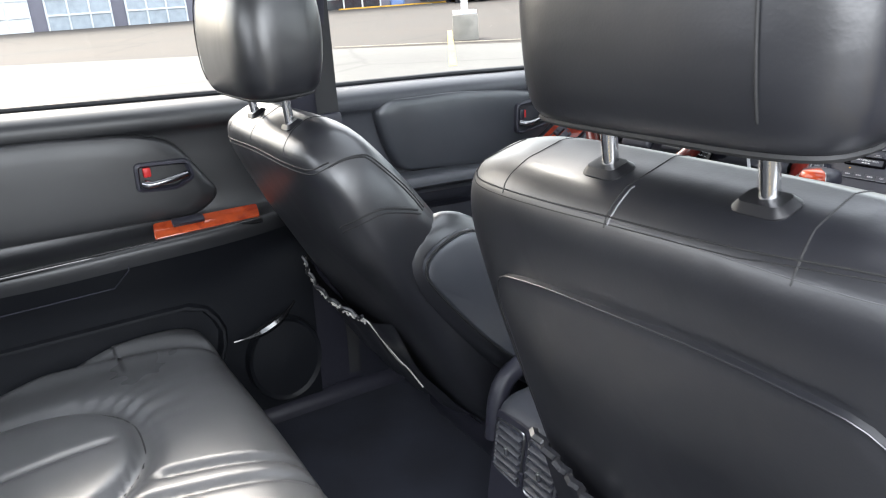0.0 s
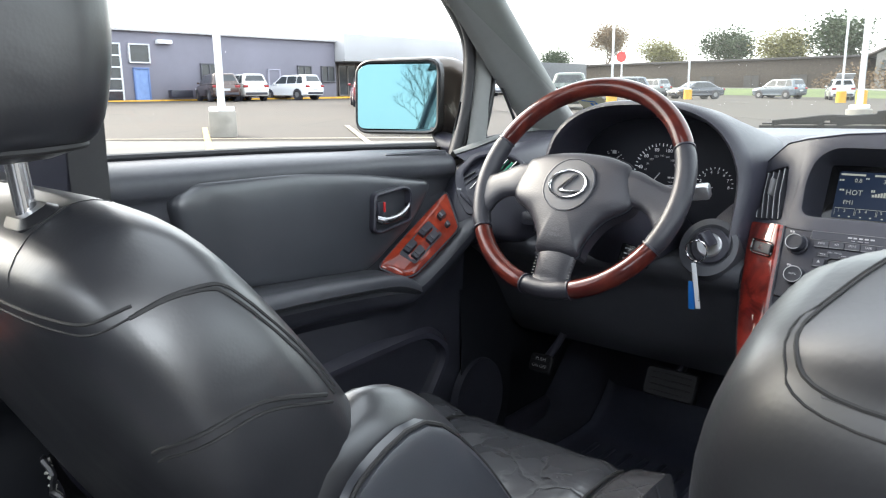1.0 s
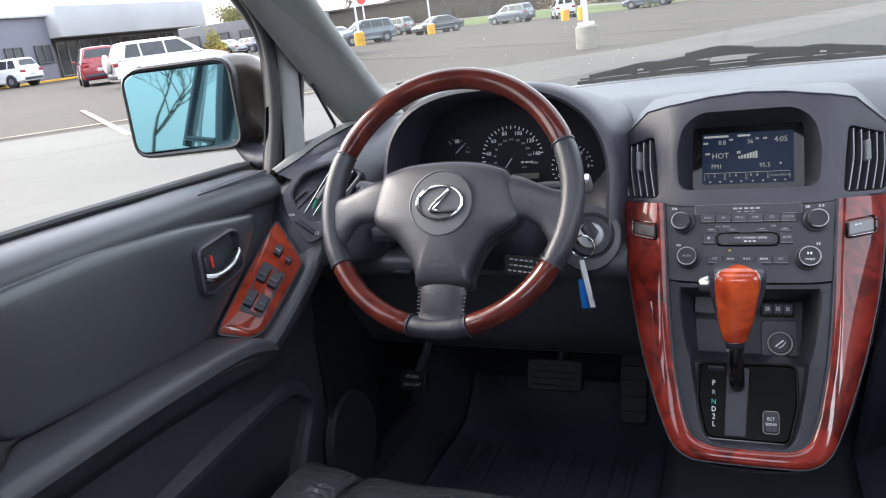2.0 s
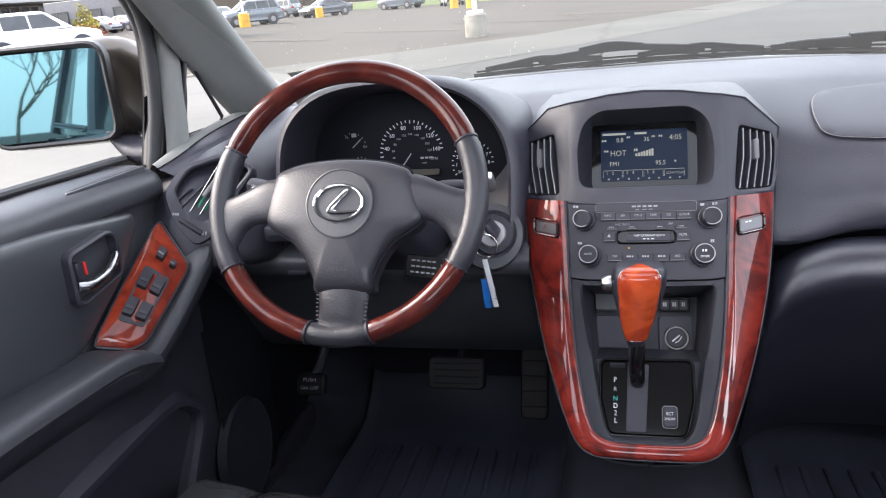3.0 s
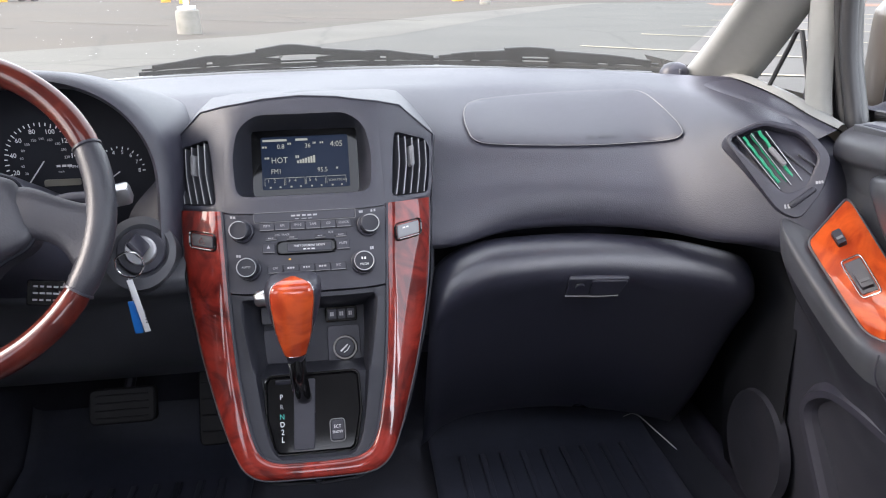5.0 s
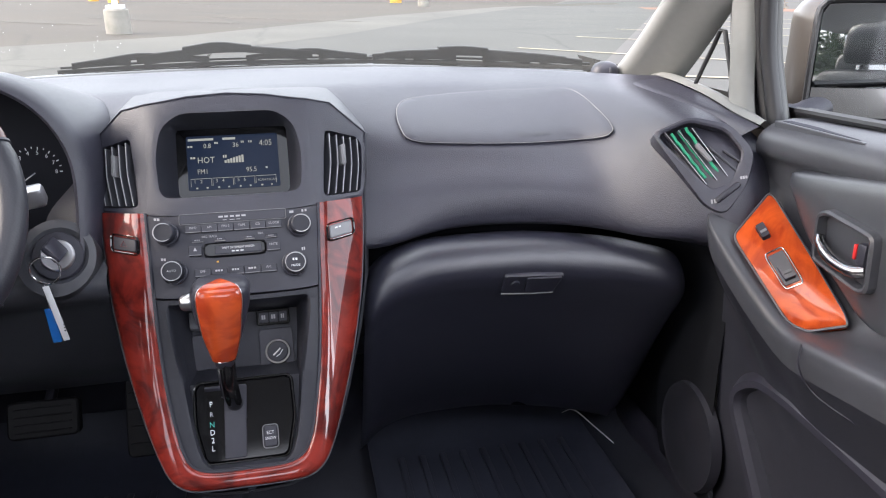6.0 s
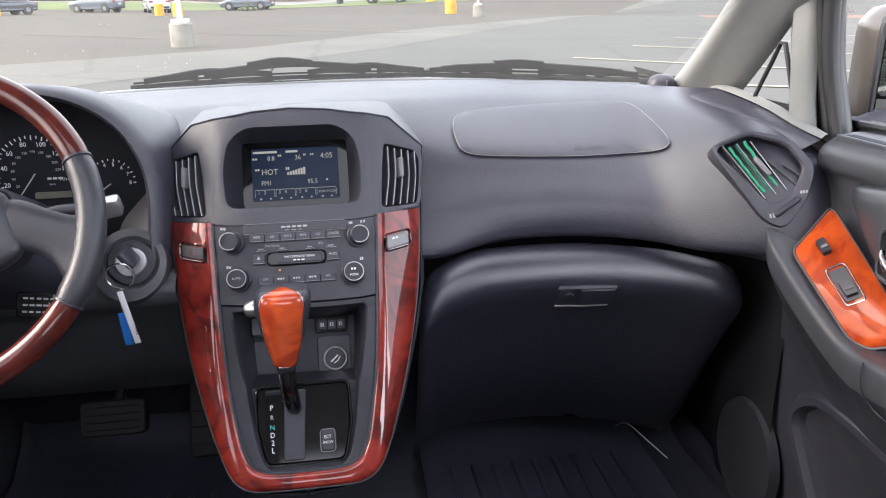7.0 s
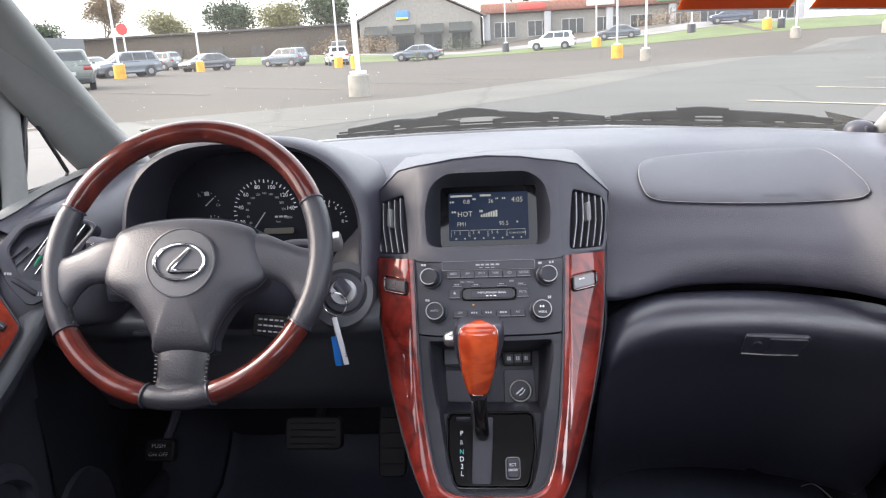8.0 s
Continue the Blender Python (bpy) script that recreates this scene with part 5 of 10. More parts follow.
# wood surround, two long legs and the curved foot in one band
outer_h = [(0.986, 0.1725), (0.94, 0.1685), (0.885, 0.1605), (0.85, 0.152), (0.82, 0.1435), (0.79, 0.1335), (0.757, 0.1205), (0.737, 0.1125), (0.718, 0.1035), (0.704, 0.0945), (0.695, 0.083), (0.690, 0.066), (0.689, 0.035), (0.689, 0.0)]
inner_h = [(0.993, 0.1095), (0.94, 0.1060), (0.893, 0.1030), (0.86, 0.1005), (0.828, 0.0972), (0.795, 0.0925), (0.765, 0.0862), (0.746, 0.082), (0.729, 0.0765), (0.717, 0.069), (0.7100, 0.056), (0.7075, 0.040), (0.707, 0.020), (0.707, 0.0)]
loop_o = [(-x, z) for z, x in outer_h] + [(x, z) for z, x in outer_h[::-1][1:]]
loop_i = [(-x, z) for z, x in inner_h] + [(x, z) for z, x in inner_h[::-1][1:]]
so = spline([V(*p) for p in loop_o], 4)
si = spline([V(*p) for p in loop_i], 4)
bm = bmesh.new()
prof = [(0.0, -0.004), (0.0, 0.002), (0.04, 0.0048), (0.12, 0.0068), (0.25, 0.0078), (0.5, 0.0084), (0.75, 0.0078), (0.88, 0.0068), (0.96, 0.0048), (1.0, 0.002), (1.0, -0.004)]
skin(bm, [[cfm(o.x + (i.x - o.x) * t, o.y + (i.y - o.y) * t, h) for o, i in zip(so, si)] for t, h in prof], False)
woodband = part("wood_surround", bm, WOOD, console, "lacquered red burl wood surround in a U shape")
for lp, r in ((so, 0.0016), (si, 0.0022)):
    bm = bmesh.new()
    tube(bm, [cfm(p.x, p.y, 0.002) for p in lp], r, 6)
    part("surround_edge", bm, TRIM if r < 0.002 else BLACK, console)
for s, m_ in ((-1, BLACK), (1, mat("grey_button", (0.22, 0.22, 0.23), 0.35))):
    bm = bmesh.new()
    pts = rrect(0.034, 0.019, 0.004, 4, s * 0.1335, 0.9545)
    fascia(bm, (inset(pts, -0.002), 0.008), [(inset(pts, -0.001), 0.0115), (pts, 0.0100), (pts, 0.005)], cfm, (s * 0.1335, 0.9545), 40)
    part("button_frame", bm, GLOSS, woodband)
    bm = bmesh.new()
    plate(bm, inset(pts, 0.002), cfm, 0.0102, 0.004, 0.001)
    # satin line added as the bright glint along the button's lower edge
    glint = bmesh.new()
    tube(glint, [cfm(s * 0.1335 + u, 0.9452, 0.0112) for u in (-0.013, 0.0, 0.013)], 0.0006, 6)
    part("lower_glint", glint, SATIN, woodband)
    bt = part("button", bm, m_, woodband, "rectangular push button let into the wood")
    if s > 0:
        bm = bmesh.new()
        bars(bm, cfm, 0.1295, 0.9580, 0.010, 0.0018, 2, 0.0112)
        part("button_print", bm, PRINT, bt)
    else:
        bm = bmesh.new()
        tube(bm, [cfm(-0.1335 + u, 0.9545 + v, 0.0110) for u, v in ((-0.004, -0.0025), (0.004, -0.0025), (0.0, 0.0035))], 0.0005, 6, closed=True)
        part("button_print", bm, mat("dark_red_print", (0.20, 0.03, 0.04), 0.5), bt)

# radio and climate panel
rp = [(-0.1095, 0.992), (0.1095, 0.992), (0.1030, 0.8965), (-0.1030, 0.8965)]
radio = part("radio_panel", fascia(bmesh.new(), (rp, -0.004), [(inset(rp, 0.0015), 0.0015), ([(u * 0.5, 0.942 + (v - 0.942) * 0.5) for u, v in rp], 0.002), ([(u * 0.02, 0.942 + (v - 0.942) * 0.02) for u, v in rp], 0.002)], cfm, (0, 0.942), 96), BLACK, console, "dark grey radio and climate panel")
for name, (x, z), r in (("volume_knob", (-0.083, 0.9705), 0.0135), ("tune_knob", (0.083, 0.9705), 0.0135), ("auto_knob", (-0.0755, 0.9270), 0.0140), ("mode_knob", (0.0735, 0.9268), 0.0145)):
    n = V(face_slope(x), -1, 0.55).normalized()
    c = cfm(x, z, 0.002)
    bm = bmesh.new()
    cyl(bm, c, c + n * 0.003, r + 0.002, n=32, bev=0.001)
    kb = part(name, bm, BLACK, radio)
    bm = bmesh.new()
    cyl(bm, c + n * 0.003, c + n * 0.015, r, r * 0.93, 32, 0.0015)
    part("cap", bm, LOWER, kb)
    bm = bmesh.new()
    o = c + n * 0.0152
    tube(bm, [o + (V(1, 0, 0) * math.cos(a) + n.cross(V(1, 0, 0)) * math.sin(a)) * r * 0.86 for a in [k * math.tau / 32 for k in range(32)]], 0.0007, 6, closed=True)
    part("ring", bm, PRINT_DIM, kb)
    if name in ("auto_knob", "mode_knob"):
        bm = bmesh.new()
        kf2 = frame_of(c + n * 0.0150, (1, 0, 0), (0, 0.45, 0.9))
        lettering(bm, "AUTO" if name == "auto_knob" else "MODE", kf2, 0, 0.0 if name == "auto_knob" else -0.0045, 0.0040, 0.0008)
        if name == "mode_knob":
            bars(bm, kf2, 0, 0.0035, 0.007, 0.003, 2, 0.0008)
        part("knob_print", bm, PRINT_DIM if name == "auto_knob" else PRINT, kb)


def key(x, z, w_, h_, words, size=0.0052, mark=True, hgt=0.0055):
    """A push key of the radio with its print."""
    bm = bmesh.new()
    plate(bm, rrect(w_, h_, min(0.0012, h_ * 0.3), 2, x, z), cfm, hgt, 0.001, 0.0008)
    k = part("key", bm, BLACK, radio)
    bm = bmesh.new()
    tube(bm, [cfm(x + u * w_ * 0.47, z - h_ * 0.42, hgt + 0.0001) for u in (-1, 0, 1)], 0.0006, 6)
    part("key_edge", bm, LACING, k)
    bm = bmesh.new()
    if words:
        lettering(bm, words, cfm, x, z + h_ * 0.12, size, hgt + 0.0006)
    else:
        bars(bm, cfm, x, z + h_ * 0.12, w_ * 0.5, h_ * 0.22, 3, hgt + 0.0006)
    part("key_print", bm, PRINT_DIM, k)
    return k


bm = bmesh.new()
plate(bm, rrect(0.133, 0.0110, 0.0015, 2, 0, 0.9860), cfm, 0.004, 0.001, 0.0008)
slot_lid = part("slot_lid", bm, BLACK, radio)
bm = bmesh.new()
tube(bm, [cfm(u, v, 0.0036) for u, v in rrect(0.1335, 0.0115, 0.0015, 2, 0, 0.9860)], 0.0005, 5, closed=True)
part("lid_edge", bm, LACING, slot_lid)
bm = bmesh.new()
bars(bm, cfm, 0, 0.9868, 0.036, 0.0020, 5, 0.0052)
bars(bm, cfm, 0, 0.9830, 0.026, 0.0006, 3, 0.0052)
part("maker_mark", bm, PRINT_DIM, radio, "plain pale bars in place of a maker's name")
for k, wd in enumerate(("INFO", "AM", "FM1·2", "TAPE", "CD", "CLOCK")):
    key(-0.0503 + k * 0.0202, 0.9745, 0.0199, 0.0088, wd, 0.0040)
for x, w_ in ((-0.0455, 0.015), (-0.0180, 0.014), (0.0190, 0.014), (0.0465, 0.015)):
    key(x, 0.9612, w_, 0.0042, "", hgt=0.004)
bm = bmesh.new()
lettering(bm, "SEEK", cfm, 0.033, 0.9652, 0.0034, 0.0026)
lettering(bm, "DISC TRACK", cfm, -0.031, 0.9652, 0.0034, 0.0026)
part("panel_print", bm, PRINT_DIM, radio)["kind"] = "stuff"
key(-0.0490, 0.9495, 0.0165, 0.0115, "▲", 0.005)
key(0.0485, 0.9495, 0.0175, 0.0115, "MUTE", 0.0040)
bm = bmesh.new()
sl = rrect(0.074, 0.0135, 0.002, 3, 0, 0.9495)
fascia(bm, (inset(sl, -0.002), 0.002), [(inset(sl, -0.0005), 0.0065), (sl, 0.0055), (sl, 0.0040), ([(p[0] * 0.05, 0.9495 + (p[1] - 0.9495) * 0.05) for p in sl], 0.0040)], cfm, (0, 0.9495), 60)
slot = part("cassette_slot", bm, GATE, radio, "black cassette slot with a printed flap")
bm = bmesh.new()
plate(bm, rrect(0.058, 0.0095, 0.001, 2, 0.004, 0.9490), cfm, 0.0050, 0.002, 0.0006)
part("flap", bm, BLACK, slot)
bm = bmesh.new()
lettering(bm, "THEFT DETERRENT DESIGN", cfm, 0.004, 0.9508, 0.0033, 0.0056)
bars(bm, cfm, 0.004, 0.9468, 0.016, 0.0013, 3, 0.0056)
part("flap_print", bm, PRINT, slot)
for k, wd in enumerate(("OFF", "", "", "", "A/C")):
    key(-0.0412 + k * 0.0205, 0.9245, 0.0202, 0.0092, wd, 0.0040)
bm = bmesh.new()
bars(bm, cfm, -0.0214, 0.9360, 0.0045, 0.0018, 1, 0.0035)
part("indicator", bm, AMBER, radio, "small lit amber indicator")
bm = bmesh.new()
for x, z, w_, h_, c in ((-0.094, 0.987, 0.008, 0.0028, 2), (0.091, 0.987, 0.008, 0.0028, 2), (0.075, 0.987, 0.007, 0.0028, 1), (-0.088, 0.9415, 0.007, 0.0028, 2), (0.086, 0.9425, 0.005, 0.0035, 2)):
    bars(bm, cfm, x, z, w_, h_, c, 0.0030)
part("panel_bars", bm, PRINT_DIM, radio)["kind"] = "stuff"

# tray below, with the gear gate
depth = lambda z: -0.016 if z < 0.802 else (-0.016 - 0.055 * min(1, (z - 0.802) / 0.016))


def half_in(z):
    for (z0, x0), (z1, x1) in zip(inner_h, inner_h[1:]):
        if z >= z1:
            return x0 + (x1 - x0) * (z0 - z) / (z0 - z1)
    return 0.0


rows = []
for z in (0.8955, 0.8905, 0.8885, 0.886, 0.882, 0.87, 0.85, 0.83, 0.822, 0.818, 0.810, 0.802, 0.79, 0.77, 0.75, 0.735, 0.722, 0.7150, 0.7125, 0.7100, 0.7080):
    hw = half_in(z)
    d = depth(z)
    if z > 0.883 or z < 0.7135:
        d = 0.0005 if z > 0.8895 or z < 0.7105 else (-0.004 if z > 0.887 or z < 0.7135 else -0.045)
    f_ = 0.85 if z > 0.87 else 0.78 + 0.07 * max(0, (z - 0.81) / 0.06)
    rows.append([cfm(t * hw, z, 0.0005 + (d - 0.0005) * k) for t, k in ((-1.0, 0.0), (-f_ - 0.03, 0.0), (-f_, 0.06), (-f_ + 0.02, 0.5), (-f_ + 0.035, 1.0), (-0.4, 1.0), (0, 1.0), (0.4, 1.0), (f_ - 0.035, 1.0), (f_ - 0.02, 0.5), (f_, 0.06), (f_ + 0.03, 0.0), (1.0, 0.0))])
bm = bmesh.new()
skin(bm, rows, False)
tray = part("tray", bm, LOWER, console, "black storage tray around the gear gate")
gate2d = roundpoly([(-0.060, 0.800), (0.056, 0.801), (0.057, 0.757), (0.047, 0.7175), (-0.051, 0.7175), (-0.061, 0.757)], 0.006, 4)
gf2 = lambda u, v, h=0.0: cfm(u * 1.0, v, -0.014 + h)
bm = bmesh.new()
fascia(bm, (inset(gate2d, -0.003), -0.002), [(gate2d, 0.003), ([(u * 0.5, 0.76 + (v - 0.76) * 0.5) for u, v in gate2d], 0.003), ([(u * 0.02, 0.76 + (v - 0.76) * 0.02) for u, v in gate2d], 0.003)], gf2, (0, 0.76), 72)
rim_ = bmesh.new()
tube(rim_, [gf2(u, v, 0.003) for u, v in inset(gate2d, -0.003)], 0.0016, 6, closed=True)
part("gate_rim", rim_, GLOSS, console)
gate = part("gear_gate", bm, GATE, console, "glossy black gear gate plate")
bm = bmesh.new()
plate(bm, roundpoly([(-0.026, 0.798), (0.002, 0.798), (-0.003, 0.719), (-0.030, 0.719)], 0.003), gf2, 0.0045, 0.0, 0.001)
part("slot_cover", bm, BLACK, gate)
bm = bmesh.new()
for wd, z in (("P", 0.7790), ("D", 0.7485), ("2", 0.7400), ("L", 0.7315)):
    lettering(bm, wd, gf2, -0.043, z, 0.0085, 0.0042)
part("gear_letters", bm, PRINT, gate)["kind"] = "stuff"
bm = bmesh.new()
lettering(bm, "N", gf2, -0.043, 0.7570, 0.0085, 0.0042)
part("lit_letter", bm, TEAL, gate)
bm = bmesh.new()
lettering(bm, "R", gf2, -0.043, 0.7680, 0.0075, 0.0042)
part("dim_letter", bm, PRINT_DIM, gate)
bm = bmesh.new()
plate(bm, rrect(0.0165, 0.0225, 0.003, 4, 0.0275, 0.738), gf2, 0.006, 0.002, 0.0012)
eb = part("snow_switch", bm, BLACK, gate, "black rocker switch with printed words")
bm = bmesh.new()
tube(bm, [gf2(u, v, 0.0042) for u, v in rrect(0.0190, 0.0250, 0.004, 4, 0.0275, 0.738)], 0.0007, 6, closed=True)
part("switch_rim", bm, LACING, eb)
bm = bmesh.new()
lettering(bm, "ECT", gf2, 0.0275, 0.7420, 0.0052, 0.0068)
lettering(bm, "SNOW", gf2, 0.0275, 0.7360, 0.0045, 0.0068)
part("switch_print", bm, PRINT, eb)
bm = bmesh.new()
box(bm, gf2(-0.040, 0.7960, 0.003), (0.020, 0.004, 0.006), 0.001)
part("lock_release", bm, BLACK, gate)
# back wall of the tray: lighter, seat heater keys, ash lid
bk = lambda u, v, h=0.0: cfm(u, v, -0.071 + h)
lx, lz = 0.0425, 0.8315
bm = bmesh.new()
lc, ln = bk(lx, lz), V(0, -1, 0.55).normalized()
cyl(bm, lc, lc + ln * 0.006, 0.0185, 0.0175, 32, 0.001)
lighter = part("lighter_socket", bm, CHROME, console, "chrome-ringed cigarette lighter")
bm = bmesh.new()
cyl(bm, lc + ln * 0.004, lc + ln * 0.0085, 0.0145, 0.0135, 32, 0.001)
lk = part("lighter_knob", bm, BLACK, lighter)
bm = bmesh.new()
lf = frame_of(lc + ln * 0.0087, (1, 0, 0), (0, 0.45, 0.9))
tube(bm, [lf(-0.006, -0.005, 0.0004), lf(0.004, 0.004, 0.0004)], 0.0011, 6)
tube(bm, [lf(-0.002, -0.007, 0.0004), lf(0.003, -0.004, 0.0004), lf(0.007, 0.002, 0.0004)], 0.0007, 6)
part("lighter_mark", bm, PRINT, lk)
bm = bmesh.new()
plate(bm, rrect(0.050, 0.052, 0.005, 4, lx, lz + 0.002), bk, 0.003, 0.0, 0.001)
part("lighter_plate", bm, BLACK, tray)
bm = bmesh.new()
plate(bm, rrect(0.047, 0.019, 0.003, 4, 0.040, 0.873), bk, 0.007, 0.0, 0.001)
part("heater_panel", bm, GLOSS, tray)
for k in range(3):
    bm = bmesh.new()
    plate(bm, rrect(0.0128, 0.0125, 0.0015, 3, 0.0265 + 0.0135 * k, 0.873), bk, 0.010, 0.0, 0.001)
    hk = part("heater_key", bm, BLACK, tray)
    bm = bmesh.new()
    bars(bm, bk, 0.0265 + 0.0135 * k, 0.873, 0.006, 0.005, 2, 0.0108)
    part("heater_mark", bm, PRINT_DIM, hk)
bm = bmesh.new()
plate(bm, rrect(0.060, 0.042, 0.006, 4, -0.050, 0.838), bk, 0.004, 0.0, 0.0012)
part("ash_lid", bm, BLACK, tray)
bm = bmesh.new()
plate(bm, rrect(0.046, 0.024, 0.005, 4, -0.056, 0.876), bk, 0.016, 0.0, 0.002)
part("coin_holder", bm, TRIM, tray)


# ---- gear lever ----
lever = thing("gear_lever", "automatic gear lever with a lacquered wood knob and glossy black shaft", "gear lever", (-0.013, -0.185, 0.775))
bm = bmesh.new()
tube(bm, spline([gf2(-0.0135, 0.779, -0.004), gf2(-0.0135, 0.781, 0.012), V(-0.0145, -0.184, 0.825), V(-0.0145, -0.189, 0.858)], 4), [0.0112, 0.0110, 0.0106, 0.0103, 0.0100, 0.0100, 0.0100, 0.0100, 0.0100, 0.0104, 0.0108, 0.0114, 0.0118], 16)
part("shaft", bm, GLOSS, lever)
# thin bright rod added for the reflection streak down the gloss shaft
bm = bmesh.new()
tube(bm, [V(-0.0225, -0.1855, 0.800), V(-0.0230, -0.1925, 0.825), V(-0.0225, -0.1965, 0.846)], 0.0019, 8)
part("shaft_streak", bm, CHROME, lever)
KN = [(0.845, 0.0098, 0.0100), (0.851, 0.0118, 0.0120), (0.857, 0.0130, 0.0134), (0.866, 0.0156, 0.0158), (0.878, 0.0194, 0.0188), (0.892, 0.0238, 0.0222), (0.906, 0.0278, 0.0252), (0.918, 0.0306, 0.0272), (0.928, 0.0324, 0.0284), (0.937, 0.0332, 0.0288), (0.944, 0.0328, 0.0282), (0.9490, 0.0312, 0.0264), (0.9525, 0.0284, 0.0238), (0.9545, 0.0240, 0.0200), (0.9555, 0.0150, 0.0124), (0.9558, 0.0010, 0.0010)]


def knob_point(a, b_, z, t, grow=0.0):
    """A point round the knob at height z; t is the angle, grow lies it proud."""
    return V(-0.0130 + (z - 0.9) * 0.05 + (a + grow) * math.copysign(abs(math.cos(t)) ** 0.68, math.cos(t)), -0.188 + (b_ + grow) * math.copysign(abs(math.sin(t)) ** 0.68, math.sin(t)), z + grow * max(0.0, (z - 0.93) / 0.025))


bm = bmesh.new()
skin(bm, [[knob_point(a, b_, z, k * math.tau / 36) for k in range(36)] for z, a, b_ in KN], True, True)
knob = part("knob", bm, BLACK, lever, "black leather sides of the gear knob", 80)
bm = bmesh.new()
loops, edge = [], [[], []]
for z, a, b_ in KN[2:]:
    half = 78 - 36 * min(1, max(0, (z - 0.862) / 0.05))
    arc = [knob_point(a, b_, z, radians(-90 + half * (k - 9) / 9), 0.0012 if 0 < k < 18 else 0.0001) for k in range(19)]
    edge[0].append(arc[0])
    edge[1].append(arc[-1])
    loops.append(arc)
skin(bm, loops, False)
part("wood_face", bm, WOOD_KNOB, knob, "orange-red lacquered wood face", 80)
# satin lines stand in for the highlight on the wood face's raised edges
for e_ in edge:
    bm = bmesh.new()
    tube(bm, e_[:-2], 0.0007, 6)
    part("face_highlight", bm, SATIN, knob)
bm = bmesh.new()
tube(bm, [V(-0.0148 + 0.0132 * math.cos(t), -0.188 + 0.0135 * math.sin(t), 0.856) for t in [k * math.tau / 24 for k in range(24)]], 0.0011, 6, closed=True)
part("collar_ring", bm, CHROME, knob)
bm = bmesh.new()
cyl(bm, V(-0.041, -0.188, 0.931), V(-0.0565, -0.188, 0.929), 0.0102, 0.0090, 24, 0.0028)
part("release_button", bm, SATIN, knob, "grey release button on its side")


# ---- doors ----
def door_front(s):
    """A front door with its lining: belt, padded insert, armrest, switch panel, pocket and window frame. s is -1 on the driver's side."""
    drv = s < 0
    d = thing("front_door", "closed front door with black padded lining and burl wood switch panel" if drv else "closed front door with grey padded lining and lit-toned burl wood switch panel", "car door", (s * 0.75, -0.4, 0.42), "car doors")
    st = [  # y, ridge x, ridge z, belt z
        (-0.80, 0.700, 0.885, 1.115), (-0.72, 0.700, 0.882, 1.113), (-0.60, 0.700, 0.876, 1.110), (-0.45, 0.700, 0.868, 1.105), (-0.34, 0.690, 0.862, 1.100), (-0.275, 0.670, 0.862, 1.098), (-0.22, 0.660, 0.892, 1.095), (-0.165, 0.645, 0.938, 1.092), (-0.125, 0.645, 0.965, 1.090), (-0.09, 0.670, 0.985, 1.088)]
    if not drv:   # the armrest is moulded in one with the lining
        st[:5] = [(-0.80, 0.665, 0.925, 1.115), (-0.72, 0.652, 0.922, 1.113), (-0.60, 0.650, 0.908, 1.110), (-0.45, 0.655, 0.888, 1.105), (-0.33, 0.662, 0.868, 1.100)]
    under = lambda rx, rz: ((rx - 0.004, rz - 0.034), (rx + 0.026, rz - 0.060), (0.703, rz - 0.13)) if drv else ((rx - 0.002, rz - 0.045), (rx + 0.022, rz - 0.095), (0.700, rz - 0.15))
    rows = []
    for y, rx, rz, bz in st:
        rows.append([V(s * x, y, z) for x, z in ((0.815, bz - 0.002), (0.775, bz), (0.742, bz - 0.006), (0.722, bz - 0.022), (0.722, bz - 0.045), (0.734, bz - 0.058), (0.738, bz - 0.09), (0.738, 0.5 * (bz + rz)), (0.736, rz + 0.030), (0.718, rz + 0.006), (0.690, rz + 0.001), (rx, rz), (rx - 0.008, rz - 0.012), *under(rx, rz), (0.712, 0.66), (0.72, 0.55), (0.735, 0.42))])
    bm = bmesh.new()
    cut = 12 if drv else 13
    surface(bm, [r[:cut + 1] for r in rows], 4, 3)
    part("lining", bm, TRIM, d, "dark grey moulded door lining")
    # below the ridge, charcoal plastic with the armrest's shade put into its colour
    bm = bmesh.new()
    surface(bm, [r[cut:] for r in rows], 4, 3)
    part("lower_lining", bm, LOWER, d, "charcoal lower door lining, toned darker for the shade below the armrest")
    # window slot seal along the belt
    bm = bmesh.new()
    tube(bm, [V(s * 0.788, -0.80, 1.119), V(s * 0.790, -0.45, 1.110), V(s * 0.792, -0.07, 1.094)], 0.006, 8)
    tube(bm, [V(s * 0.806, -0.80, 1.117), V(s * 0.808, -0.45, 1.108), V(s * 0.81, -0.07, 1.092)], 0.006, 8)
    part("window_seal", bm, RUBBER, d)
    # demister outlet in the belt's front end
    bf = lambda u, v, h=0.0: V(s * (0.748 + v), -0.185 + u, 1.086 + h + (0.012 * -v) - 0.018 * u)
    bm = bmesh.new()
    pts = roundpoly([(-0.085, -0.012), (0.085, -0.012), (0.085, 0.014), (-0.075, 0.014)], 0.003)
    plate(bm, pts if s > 0 else pts[::-1], bf, 0.0035, -0.006, 0.001)
    dem = part("demister_outlet", bm, TRIM, d)
    bm = bmesh.new()
    pts = roundpoly([(-0.072, -0.006), (0.075, -0.006), (0.075, 0.008), (-0.064, 0.008)], 0.002)
    plate(bm, pts if s > 0 else pts[::-1], bf, 0.0042, 0.003, 0.0003)
    part("outlet_slot", bm, DARK, dem)
    # padded insert
    ins = roundpoly([(-0.706, 1.060), (-0.675, 1.082), (-0.50, 1.080), (-0.34, 1.065), (-0.155, 1.034), (-0.215, 0.962), (-0.340, 0.888), (-0.45, 0.896), (-0.658, 0.917), (-0.688, 0.985)], 0.028, 5)
